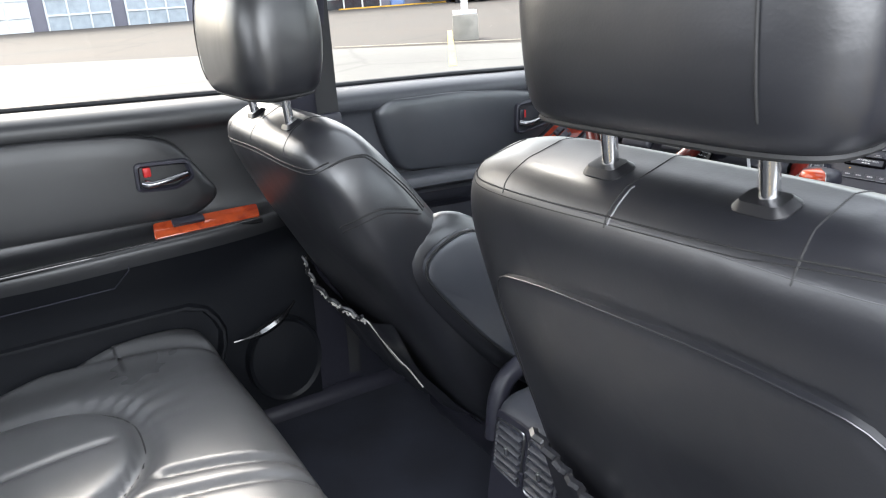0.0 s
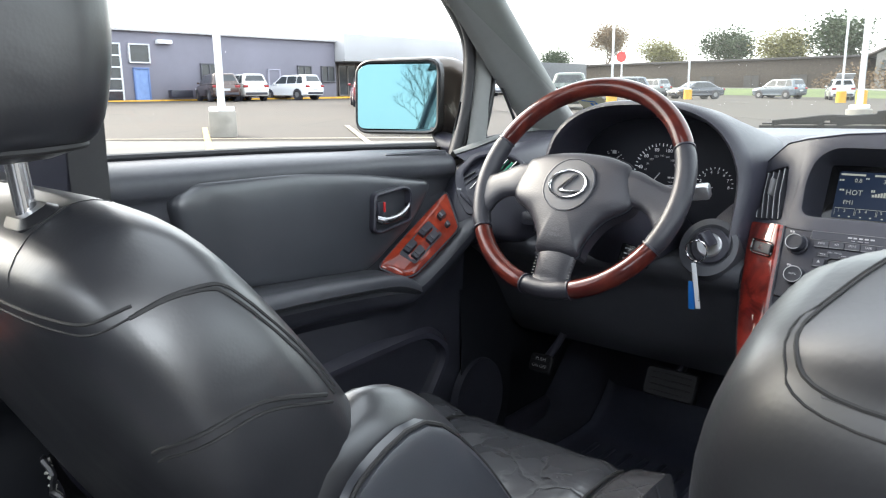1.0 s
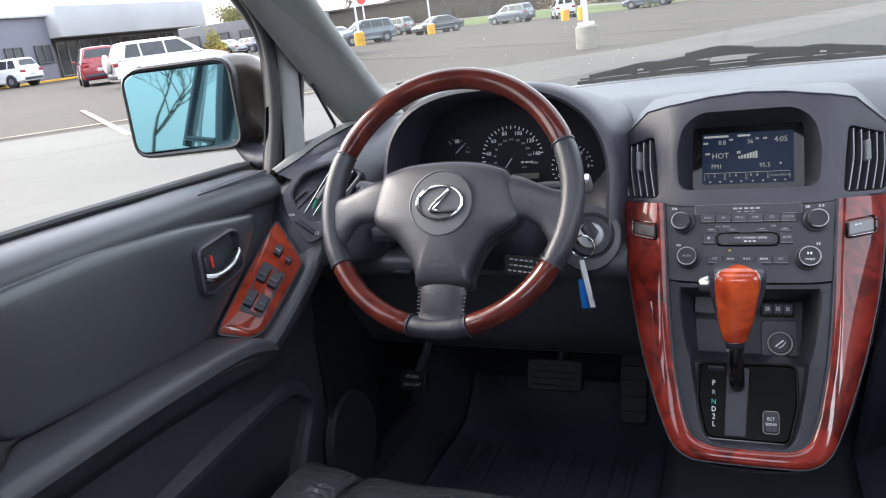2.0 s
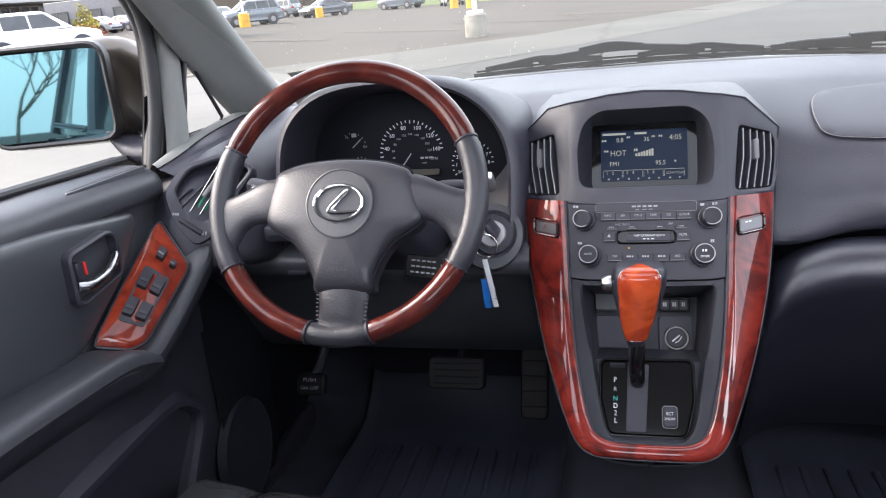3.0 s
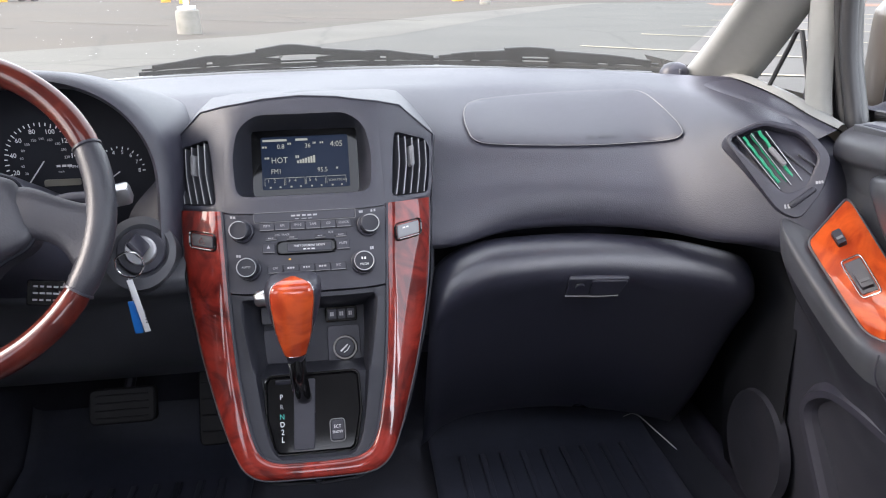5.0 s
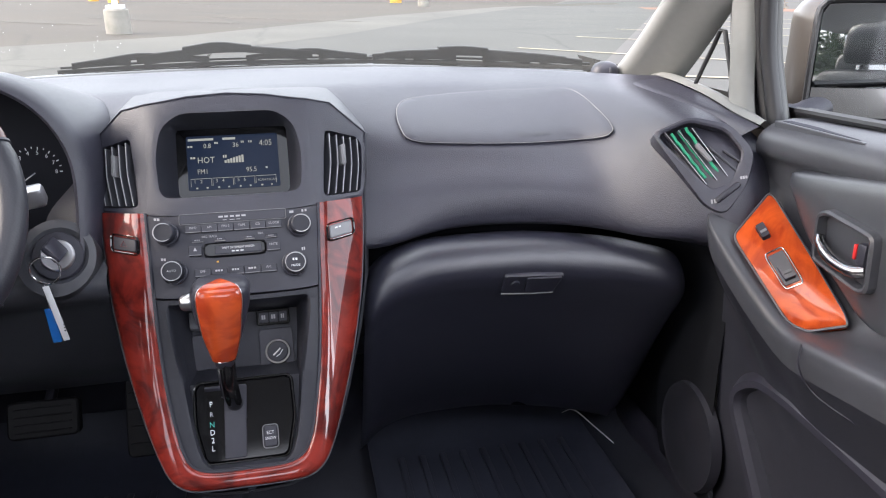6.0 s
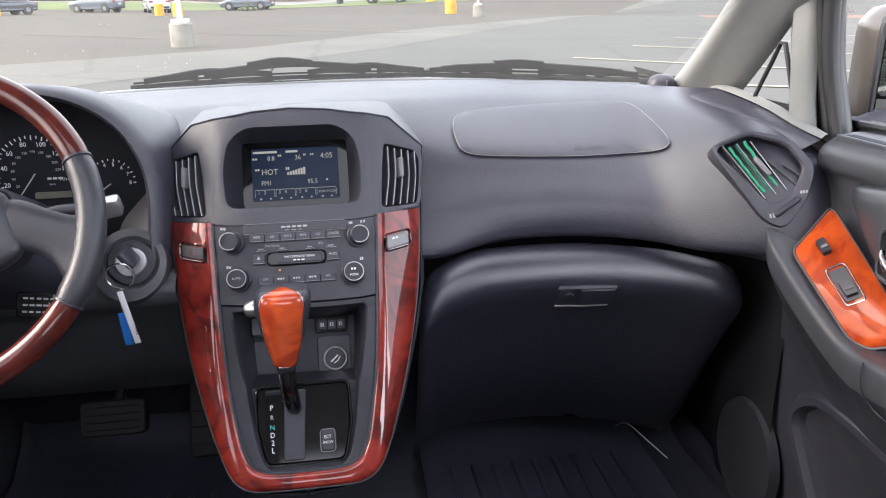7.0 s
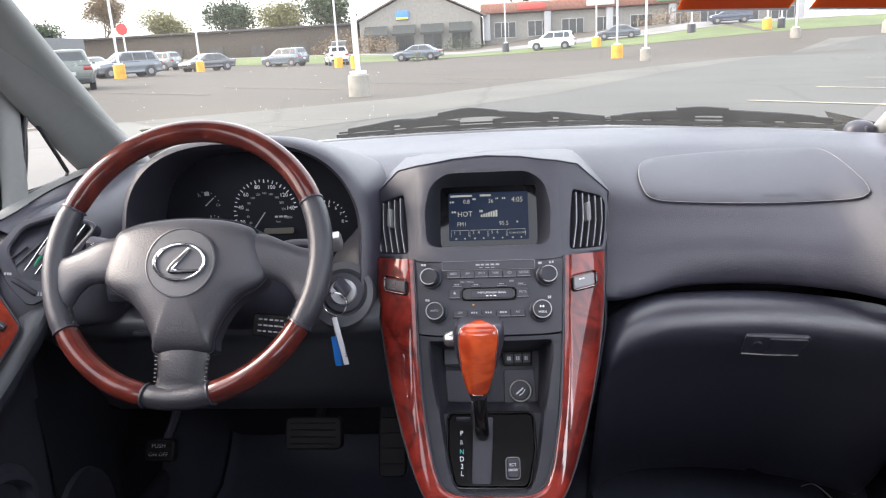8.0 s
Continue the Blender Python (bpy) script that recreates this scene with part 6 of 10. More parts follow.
    bm = bmesh.new()
    c2 = V(-0.43, 0.975)
    loops = []
    for sc, x in ((1.0, 0.744), (1.0, 0.731), (0.988, 0.723), (0.965, 0.7175), (0.92, 0.7145), (0.8, 0.712), (0.6, 0.7105), (0.3, 0.710), (0.0005, 0.710)):
        loops.append([V(s * x, c2.x + (u - c2.x) * sc, c2.y + (v - c2.y) * sc) for u, v in ins])
    skin(bm, loops, True)
    part("padded_insert", bm, DOOR_VINYL, d, "padded black vinyl insert")
    # pull handle in its bezel
    hb = roundpoly([(-0.335, 0.945), (-0.330, 1.012), (-0.250, 1.020), (-0.232, 1.010), (-0.236, 0.950), (-0.320, 0.937)], 0.012, 4)
    du, dv = (-0.008, 0.018) if drv else (-0.022, -0.005)
    hf = lambda u, v, h=0.0: V(s * (0.706 - h), u + du, v + dv)
    bm = bmesh.new()
    fascia(bm, (hb, -0.01), [(inset(hb, 0.001), 0.006), (inset(hb, 0.004), 0.0085), (inset(hb, 0.007), 0.0075), (inset(hb, 0.009), -0.018), ([(-0.284 + (u + 0.284) * 0.05, 0.978 + (v - 0.978) * 0.05) for u, v in hb], -0.018)], hf, (-0.284, 0.978), 64)
    bez = part("handle_bezel", bm, BLACK if drv else TRIM, d, "rounded handle surround")
    bm = bmesh.new()
    tube(bm, spline([hf(-0.322, 0.967, 0.002), hf(-0.305, 0.962, 0.009), hf(-0.275, 0.966, 0.011), hf(-0.252, 0.977, 0.009), hf(-0.243, 0.982, 0.004)], 5), [0.0075] * 6 + [0.0068] * 8 + [0.0055] * 7, 10)
    part("pull_handle", bm, HANDLE, bez, "chrome pull handle")
    bm = bmesh.new()
    box(bm, hf(-0.316, 0.985, 0.0), (0.018, 0.014, 0.026), 0.003)
    lt = part("lock_tab", bm, BLACK, bez)
    bm = bmesh.new()
    box(bm, hf(-0.3075, 0.986, 0.007), (0.006, 0.004, 0.018), 0.001)
    part("red_mark", bm, RED, lt, "red mark that shows the door unlocked")
    # wood switch panel
    A, B, C, D = V(s * 0.716, -0.122, 1.012), V(s * 0.652, -0.148, 0.950), V(s * 0.684, -0.270, 0.862), V(s * 0.722, -0.318, 0.886)
    if not drv:
        C, D = C + V(0, -0.005, -0.009), D + V(0, -0.005, -0.009)
    if not drv:
        A = A + V(0, -0.018, -0.010)

    def wmap(u, v, h=0.0):
        """u runs from the top corner to the rear foot, v from the outer to the inner edge."""
        o = A.lerp(D, u)
        i = cat(V(s * 0.655, -0.120, 0.965), B + V(s * 0.0, 0.002, 0.006), C, C + V(s * 0.02, -0.05, -0.02), u)
        p = o.lerp(i, v)
        n = (D - A).cross(B - A).normalized()
        if n.z < 0:
            n = -n
        return p + n * (h + 0.006 * math.sin(math.pi * v) * math.sin(math.pi * min(1, u)) + 0.004)
    pts = roundpoly([(0.02, 0.02), (0.16, 1.0), (0.90, 1.0), (1.0, 0.80), (0.98, 0.0), (0.5, 0.0)], 0.10, 5)
    bm = bmesh.new()
    cc = (0.52, 0.5)
    loops = []
    for sc, h in ((1.0, -0.012), (1.0, 0.0), (0.97, 0.0025), (0.8, 0.003), (0.5, 0.003), (0.02, 0.003)):
        loops.append([wmap(cc[0] + (u - cc[0]) * sc, cc[1] + (v - cc[1]) * sc, h) for u, v in pts])
    skin(bm, loops, True)
    wd = part("switch_panel", bm, WOOD_SHADED if drv else WOOD_LIT, d, "lacquered burl wood switch panel in its shaded red tone" if drv else "lacquered burl wood switch panel in its lit orange tone")
    bm = bmesh.new()
    tube(bm, [wmap(u, v, 0.0005) for u, v in pts], 0.0022, 6, closed=True)
    part("panel_edge", bm, BLACK, wd)

    def well(u0, u1, v0, v1, name, label=""):
        pl = roundpoly([(u0, v0), (u0, v1), (u1, v1), (u1, v0)], min(u1 - u0, v1 - v0) * 0.15, 3)
        bm = bmesh.new()
        plate(bm, pl, wmap, 0.0042, 0.0, 0.012)
        return part(name, bm, BLACK, wd, label)

    def rocker(u, v, du, dv, name="window_key"):
        """A low key with rounded corners and a pale ridge across its lower half."""
        rect = lambda cu, cv, a, c, r: roundpoly([(cu - a, cv - c), (cu - a, cv + c), (cu + a, cv + c), (cu + a, cv - c)], r, 4)
        bm = bmesh.new()
        plate(bm, rect(u, v, du * 0.5, dv * 0.5, 0.035), wmap, 0.0098, 0.002, 0.014)
        k = part(name, bm, BLACK, wd, "black rocker key")
        bm = bmesh.new()
        plate(bm, rect(u + du * 0.10, v, du * 0.10, dv * 0.34, 0.008), wmap, 0.0112, 0.009, 0.004)
        part("key_ridge", bm, TRIM if name == "window_key" else LACING, k)
    if drv:
        well(0.36, 0.80, 0.22, 0.82, "switch_well", "black recess with four window keys")
        for u in (0.47, 0.68):
            for v in (0.37, 0.66):
                rocker(u, v, 0.15, 0.24)
        rocker(0.24, 0.42, 0.11, 0.19, "lock_key")
        rocker(0.26, 0.72, 0.08, 0.15, "lock_key")
    else:
        well(0.42, 0.66, 0.38, 0.70, "switch_well", "black recess with one window key")
        rocker(0.57, 0.54, 0.13, 0.24)
        rocker(0.26, 0.52, 0.13, 0.18, "lock_key")
        bm = bmesh.new()
        tube(bm, [wmap(u, v, 0.0035) for u, v in roundpoly([(0.41, 0.36), (0.41, 0.72), (0.67, 0.72), (0.67, 0.36)], 0.05, 3)], 0.0010, 6, closed=True)
        part("switch_rim", bm, HANDLE, wd)
    # armrest: a shelf with a blunt, slanting rear end; then lower pocket and loudspeaker
    rings = []
    for y, z, slant, grow in ((-0.742, 0.900, 1.0, 0.4), (-0.741, 0.909, 1.0, 0.9), (-0.732, 0.912, 0.95, 1.0), (-0.66, 0.910, 0.5, 1.0), (-0.54, 0.906, 0.1, 1.0), (-0.42, 0.898, 0.0, 1.0), (-0.34, 0.890, 0.0, 1.0), (-0.30, 0.878, 0.0, 1.0), (-0.275, 0.866, 0.0, 0.8)):
        rings.append([V(s * x, y + slant * 1.3 * (x - 0.65), z - 0.017 + (dz + 0.017) * grow) for x, dz in ((0.728, 0.0), (0.700, 0.0), (0.664, 0.002), (0.652, -0.002), (0.648, -0.012), (0.653, -0.023), (0.700, -0.038), (0.728, -0.040))])
    bm = bmesh.new()
    if drv:
        surface(bm, rings, 3, 2, closed=True, caps=True)
        part("armrest", bm, TRIM, d, "narrow armrest shelf with a blunt end")
    else:
        tube(bm, spline([V(s * 0.653, -0.325, 0.867), V(s * 0.649, -0.332, 0.84), V(s * 0.662, -0.350, 0.812), V(s * 0.670, -0.42, 0.810), V(s * 0.673, -0.55, 0.83), V(s * 0.668, -0.78, 0.85)], 5), 0.0011, 6)
        part("armrest_joint", bm, BLACK, d)
    pk = roundpoly([(-0.150, 0.690), (-0.200, 0.735), (-0.26, 0.740), (-0.70, 0.720), (-0.72, 0.50), (-0.34, 0.47), (-0.26, 0.54)], 0.03, 5)
    pf_ = lambda u, v, h=0.0: V(s * (0.706 - h), u, v)
    bm = bmesh.new()
    fascia(bm, (inset(pk, -0.026), -0.006), [(inset(pk, -0.010), 0.014), (pk, 0.014), (inset(pk, 0.004), 0.004)], pf_, (-0.44, 0.6), 180)
    part("pocket_rim", bm, BLACK, d, "rounded rim of the map pocket")
    bm = bmesh.new()
    fascia(bm, (inset(pk, 0.004), 0.004), [(inset(pk, 0.008), -0.010), ([(-0.44 + (u + 0.44) * 0.03, 0.6 + (v - 0.6) * 0.03) for u, v in pk], -0.010)], pf_, (-0.44, 0.6), 180)
    part("door_pocket", bm, LOWER, d, "open map pocket low in the door")
    bm = bmesh.new()
    sp = [(-0.045 + 0.085 * math.cos(a), 0.545 + 0.10 * math.sin(a)) for a in [k * math.tau / 40 for k in range(40)]]
    fascia(bm, (sp, -0.01), [(inset(sp, 0.004), 0.006), (inset(sp, 0.009), 0.003), ([(-0.045 + 0.002 * math.cos(k * math.tau / 40), 0.545 + 0.002 * math.sin(k * math.tau / 40)) for k in range(40)], 0.006)], lambda u, v, h=0.0: V(s * (0.700 - h), u, v), (-0.045, 0.545), 40)
    part("loudspeaker", bm, LOWER, d, "round black loudspeaker grille")
    bm = bmesh.new()
    surface(bm, [[V(s * x, y, z) for x, z in ((0.74, 1.0), (0.72, 0.9), (0.705, 0.8), (0.702, 0.66), (0.71, 0.5), (0.73, 0.40))] for y in (-0.10, -0.04, 0.02, 0.08)], 2, 3)
    part("front_lower", bm, REAR_LOWER, d)
    # window frame: front upright and sloping top rail with rubber run
    for nm, off, r0, m_, out in (("window_frame", 0.0, 0.027, RIM_BLACK, 0.016), ("glass_run", -0.038, 0.011, RUBBER, 0.0), ("weatherstrip", -0.017, 0.0085, RUBBER, 0.0), ("weatherstrip", 0.001, 0.0075, RUBBER, -0.002), ("weatherstrip", 0.018, 0.0085, RUBBER, 0.0), ("weatherstrip", 0.036, 0.011, RUBBER, 0.0)):
        bm = bmesh.new()
        path = spline([V(s * 0.766, -0.030 + off, 1.065), V(s * 0.762, -0.016 + off, 1.11), V(s * 0.755, -0.002 + off, 1.17), V(s * 0.749, 0.004 + off, 1.24), V(s * 0.745, 0.000 + off, 1.285), V(s * 0.740, -0.022 + off * 0.9, 1.325), V(s * 0.730, -0.075 + off * 0.8, 1.372), V(s * 0.712, -0.16 + off * 0.7, 1.430), V(s * 0.683, -0.30 + off * 0.5, 1.505), V(s * 0.655, -0.46 + off * 0.3, 1.545), V(s * 0.648, -0.62, 1.556), V(s * 0.648, -0.82, 1.556)], 4)
        tube(bm, [p + V(s * out, 0.026 if drv else 0.0, 0) for p in path], r0, 14)
        part(nm, bm, m_, d)
    bm = bmesh.new()
    bm.faces.new([bm.verts.new(p) for p in (V(s * 0.798, -0.80, 1.08), V(s * 0.798, -0.04, 1.08), V(s * 0.772, -0.02, 1.24), V(s * 0.752, -0.05, 1.34), V(s * 0.695, -0.30, 1.49), V(s * 0.665, -0.55, 1.53), V(s * 0.665, -0.80, 1.54))])
    g = part("door_glass", bm, GLASS, d, "clear raised door window")
    g.visible_shadow = False
    return d


door_front(-1)
door_front(1)


def door_rear():
    """The rear door on the driver's side."""
    s = -1
    d = thing("rear_door", "closed rear door with black padded lining and red wood strip", "car door", (s * 0.75, -1.2, 0.42), "car doors")
    rows = []
    for y, rx, rz, bz in ((-0.90, 0.70, 0.90, 1.125), (-0.98, 0.675, 0.895, 1.128), (-1.10, 0.655, 0.893, 1.132), (-1.24, 0.652, 0.890, 1.137), (-1.40, 0.655, 0.885, 1.143), (-1.55, 0.665, 0.885, 1.148), (-1.70, 0.68, 0.885, 1.152)):
        rows.append([V(s * x, y, z) for x, z in ((0.815, bz - 0.002), (0.775, bz), (0.742, bz - 0.006), (0.722, bz - 0.022), (0.722, bz - 0.045), (0.734, bz - 0.058), (0.738, bz - 0.09), (0.738, 0.5 * (bz + rz)), (0.736, rz + 0.030), (0.718, rz + 0.006), (0.690, rz + 0.001), (rx, rz), (rx - 0.008, rz - 0.012), (rx - 0.002, rz - 0.035), (rx + 0.022, rz - 0.075), (0.700, rz - 0.13), (0.712, 0.66), (0.72, 0.55), (0.735, 0.42))])
    bm = bmesh.new()
    surface(bm, [r[:14] for r in rows], 4, 3)
    part("lining", bm, REAR_VINYL, d)
    bm = bmesh.new()
    surface(bm, [r[13:] for r in rows], 4, 3)
    part("lower_lining", bm, REAR_LOWER, d)
    bm = bmesh.new()
    tube(bm, [V(s * 0.79, -0.90, 1.129), V(s * 0.79, -1.7, 1.156)], 0.007, 8)
    part("window_seal", bm, RUBBER, d)
    ins = roundpoly([(-1.055, 0.945), (-1.13, 1.062), (-1.20, 1.083), (-1.35, 1.095), (-1.62, 1.10), (-1.66, 0.92), (-1.30, 0.915), (-1.10, 0.912)], 0.04, 5)
    bm = bmesh.new()
    c2 = V(-1.33, 1.0)
    skin(bm, [[V(s * x, c2.x + (u - c2.x) * sc, c2.y + (v - c2.y) * sc) for u, v in ins] for sc, x in ((1.0, 0.744), (1.0, 0.728), (0.985, 0.719), (0.955, 0.713), (0.85, 0.709), (0.6, 0.707), (0.3, 0.706), (0.0005, 0.706))], True)
    part("padded_insert", bm, REAR_VINYL, d, "padded black vinyl insert")
    hb = roundpoly([(-1.225, 0.968), (-1.222, 1.026), (-1.120, 1.020), (-1.112, 0.980), (-1.150, 0.962)], 0.012, 4)
    hf = lambda u, v, h=0.0: V(s * (0.706 - h), u + 0.010, v + 0.008)
    bm = bmesh.new()
    fascia(bm, (hb, -0.01), [(inset(hb, 0.002), 0.006), (inset(hb, 0.007), 0.008), (inset(hb, 0.010), 0.004), (inset(hb, 0.012), -0.014), ([(-1.17 + (u + 1.17) * 0.05, 0.992 + (v - 0.992) * 0.05) for u, v in hb], -0.014)], hf, (-1.17, 0.992), 64)
    bez = part("handle_bezel", bm, BLACK, d)
    bm = bmesh.new()
    tube(bm, spline([hf(-1.208, 0.984, 0.002), hf(-1.195, 0.982, 0.010), hf(-1.16, 0.986, 0.011), hf(-1.128, 0.991, 0.004)], 5), [0.0085] * 5 + [0.0062] * 11, 10)
    part("pull_handle", bm, HANDLE, bez, "chrome pull handle")
    bm = bmesh.new()
    box(bm, hf(-1.200, 1.005, 0.004), (0.010, 0.014, 0.018), 0.003)
    part("red_mark", bm, RED, bez, "red lock tab")
    bm = bmesh.new()
    st = roundpoly([(-1.198, -0.012), (-0.995, -0.012), (-1.000, 0.020), (-1.204, 0.024)], 0.006, 3)
    plate(bm, st, lambda u, v, h=0.0: V(s * (0.692 - v), u, 0.905 - v * 0.55 + h), 0.003, -0.004, 0.001)
    ws = part("wood_strip", bm, WOOD_KNOB, d, "lacquered red wood strip on the armrest")
    bm = bmesh.new()
    box(bm, V(s * 0.690, -1.135, 0.911), (0.018, 0.060, 0.008), 0.002, Matrix.Rotation(radians(28 * -s), 3, "Y"))
    k = part("window_key", bm, BLACK, ws)
    bm = bmesh.new()
    tube(bm, [V(s * 0.664, -1.0, 0.889), V(s * 0.660, -1.24, 0.886), V(s * 0.652, -1.5, 0.884), V(s * 0.665, -1.7, 0.884)], 0.006, 10)
    part("strip_edge", bm, GLOSS, d)
    bm = bmesh.new()
    tube(bm, [V(s * 0.648, -1.255, 0.886), V(s * 0.650, -1.262, 0.85), V(s * 0.672, -1.29, 0.815), V(s * 0.67, -1.6, 0.81)], 0.0015, 6)
    part("armrest_joint", bm, BLACK, d)
    bm = bmesh.new()
    sp = [(-0.985 + 0.085 * math.cos(a), 0.56 + 0.10 * math.sin(a)) for a in [k * math.tau / 40 for k in range(40)]]
    fascia(bm, (sp, -0.01), [(inset(sp, 0.004), 0.010), (inset(sp, 0.012), 0.004), ([(-0.985 + 0.002 * math.cos(k * math.tau / 40), 0.56 + 0.002 * math.sin(k * math.tau / 40)) for k in range(40)], 0.008)], lambda u, v, h=0.0: V(s * (0.700 - h), u, v), (-0.985, 0.56), 40)
    part("loudspeaker", bm, REAR_LOWER, d, "round black loudspeaker grille")
    bm = bmesh.new()
    tube(bm, spline([V(s * 0.69, -1.09, 0.635), V(s * 0.682, -1.04, 0.642), V(s * 0.68, -0.985, 0.665), V(s * 0.69, -0.95, 0.69)], 4), [0.003] * 3 + [0.006, 0.009, 0.011, 0.011, 0.011, 0.009, 0.006] + [0.003] * 3, 8)
    part("pocket_rim", bm, GLOSS, d, "shiny rim of the door pocket")
    bm = bmesh.new()
    pk = roundpoly([(-1.10, 0.66), (-1.14, 0.73), (-1.65, 0.73), (-1.68, 0.50), (-1.16, 0.50)], 0.03, 4)
    fascia(bm, (inset(pk, -0.012), -0.004), [(inset(pk, -0.006), 0.010), (pk, 0.010), (inset(pk, 0.006), -0.008), ([(-1.4 + (u + 1.4) * 0.03, 0.6 + (v - 0.6) * 0.03) for u, v in pk], -0.008)], lambda u, v, h=0.0: V(s * (0.704 - h), u, v), (-1.4, 0.6), 60)
    part("door_pocket", bm, REAR_LOWER, d)
    bm = bmesh.new()
    bm.faces.new([bm.verts.new(p) for p in (V(s * 0.798, -1.70, 1.12), V(s * 0.798, -0.90, 1.11), V(s * 0.665, -0.90, 1.54), V(s * 0.66, -1.60, 1.52))])
    part("door_glass", bm, GLASS, d).visible_shadow = False
    bm = bmesh.new()
    tube(bm, spline([V(s * 0.79, -1.72, 1.12), V(s * 0.66, -1.66, 1.5), V(s * 0.645, -1.4, 1.55), V(s * 0.645, -0.9, 1.555)], 5), 0.024, 8)
    part("window_frame", bm, BLACK, d)


door_rear()

# ---- side mirrors ----
def side_mirror(s):
    t = thing("side_mirror", "champagne side mirror with a black rim and tinted glass", "side mirror", (s * 0.82, 0.05, 1.10), "side mirrors")
    if s < 0:
        gc, gw, gh_ = V(-0.960, -0.005, 1.192), 0.196, 0.144
    else:
        gc, gw, gh_ = V(1.075, 0.105, 1.137), 0.205, 0.190
    if s < 0:
        nrm = V(0.27, -1, 0.06).normalized()
    else:
        nrm = V(-0.70, -1, 0.087).normalized()
    ex = V(0, 0, 1).cross(nrm)
    ex = -ex.normalized() if ex.x < 0 else ex.normalized()
    ey = nrm.cross(ex)
    if ey.z < 0:
        ey = -ey
    f = lambda u, v, h=0.0: gc + ex * u + ey * v + nrm * h
    gl = roundpoly([(-gw / 2, gh_ / 2 - 0.012), (-gw / 2 + 0.02, gh_ / 2), (gw / 2, gh_ / 2), (gw / 2, -gh_ / 2), (-gw / 2, -gh_ / 2)], 0.02, 5) if s < 0 else roundpoly([(-gw / 2, gh_ / 2), (gw / 2 - 0.02, gh_ / 2), (gw / 2, gh_ / 2 - 0.012), (gw / 2, -gh_ / 2), (-gw / 2, -gh_ / 2)], 0.02, 5)
    bm = bmesh.new()
    turn = -0.15 if s < 0 else 0.013
    if s < 0:
        plate(bm, gl, lambda u, v, h=0.0: f(u, v, h - 0.004 + turn * u), 0.001, -0.002, 0.0005)
    else:
        # the passenger's glass is gently domed
        dome = radial(gl, (0, 0), 48)
        skin(bm, [[f(p.x * q, p.y * q, 0.002 + turn * p.x * q - 0.2 * (p.x * p.x + p.y * p.y) * q * q - (0.003 if k == 0 else 0)) for p in dome] for k, q in enumerate((1.0, 1.0, 0.9, 0.8, 0.7, 0.6, 0.5, 0.4, 0.3, 0.2, 0.1, 0.002))], True)
    part("mirror_glass", bm, MIRROR if s < 0 else MIRROR_CLEAR, t, "tinted mirror glass")
    bm = bmesh.new()
    big = inset(gl, -0.011)
    cc = (0, 0)
    fascia(bm, (inset(gl, -0.013), -0.025), [(big, 0.004), (inset(gl, -0.007), 0.008), (inset(gl, -0.003), 0.006), (inset(gl, 0.002), -0.020)], f, cc, 64)
    part("rim", bm, RIM_BLACK, t)
    bm = bmesh.new()
    r0 = radial(inset(gl, -0.012), cc, 48)
    skin(bm, [[f(p.x * sc - s * 0.45 * (-0.012 - h), p.y * sc, h) for p in r0] for sc, h in ((1.0, -0.012), (1.05, -0.03), (1.05, -0.06), (0.97, -0.095), (0.72, -0.122), (0.3, -0.136), (0.002, -0.139))], True)
    part("housing", bm, CHAMPAGNE, t, "champagne metallic mirror housing")
    bm = bmesh.new()
    root, foot = f(s * -gw * 0.35, -gh_ * 0.50, -0.06), V(s * 0.80, 0.02, 1.085)
    surface(bm, [[p + V(0, 0.035 * math.cos(a), 0.022 * math.sin(a)) for a in [k * math.tau / 10 for k in range(10)]] for p in (root + V(0, 0, 0.02), root.lerp(foot, 0.5) + V(0, 0, -0.012), foot)], 4, 2, closed=True, caps=True)
    part("mount", bm, BLACK, t)
    bm = bmesh.new()
    surface(bm, [[V(s * 0.800, -0.02, 1.07), V(s * 0.805, 0.05, 1.07), V(s * 0.80, 0.12, 1.085)], [V(s * 0.79, -0.015, 1.11), V(s * 0.795, 0.05, 1.12), V(s * 0.79, 0.10, 1.125)], [V(s * 0.775, -0.01, 1.18), V(s * 0.775, 0.02, 1.185), V(s * 0.77, 0.04, 1.19)]], 2, 2)
    part("base_cover", bm, BLACK, t)


side_mirror(-1)
side_mirror(1)


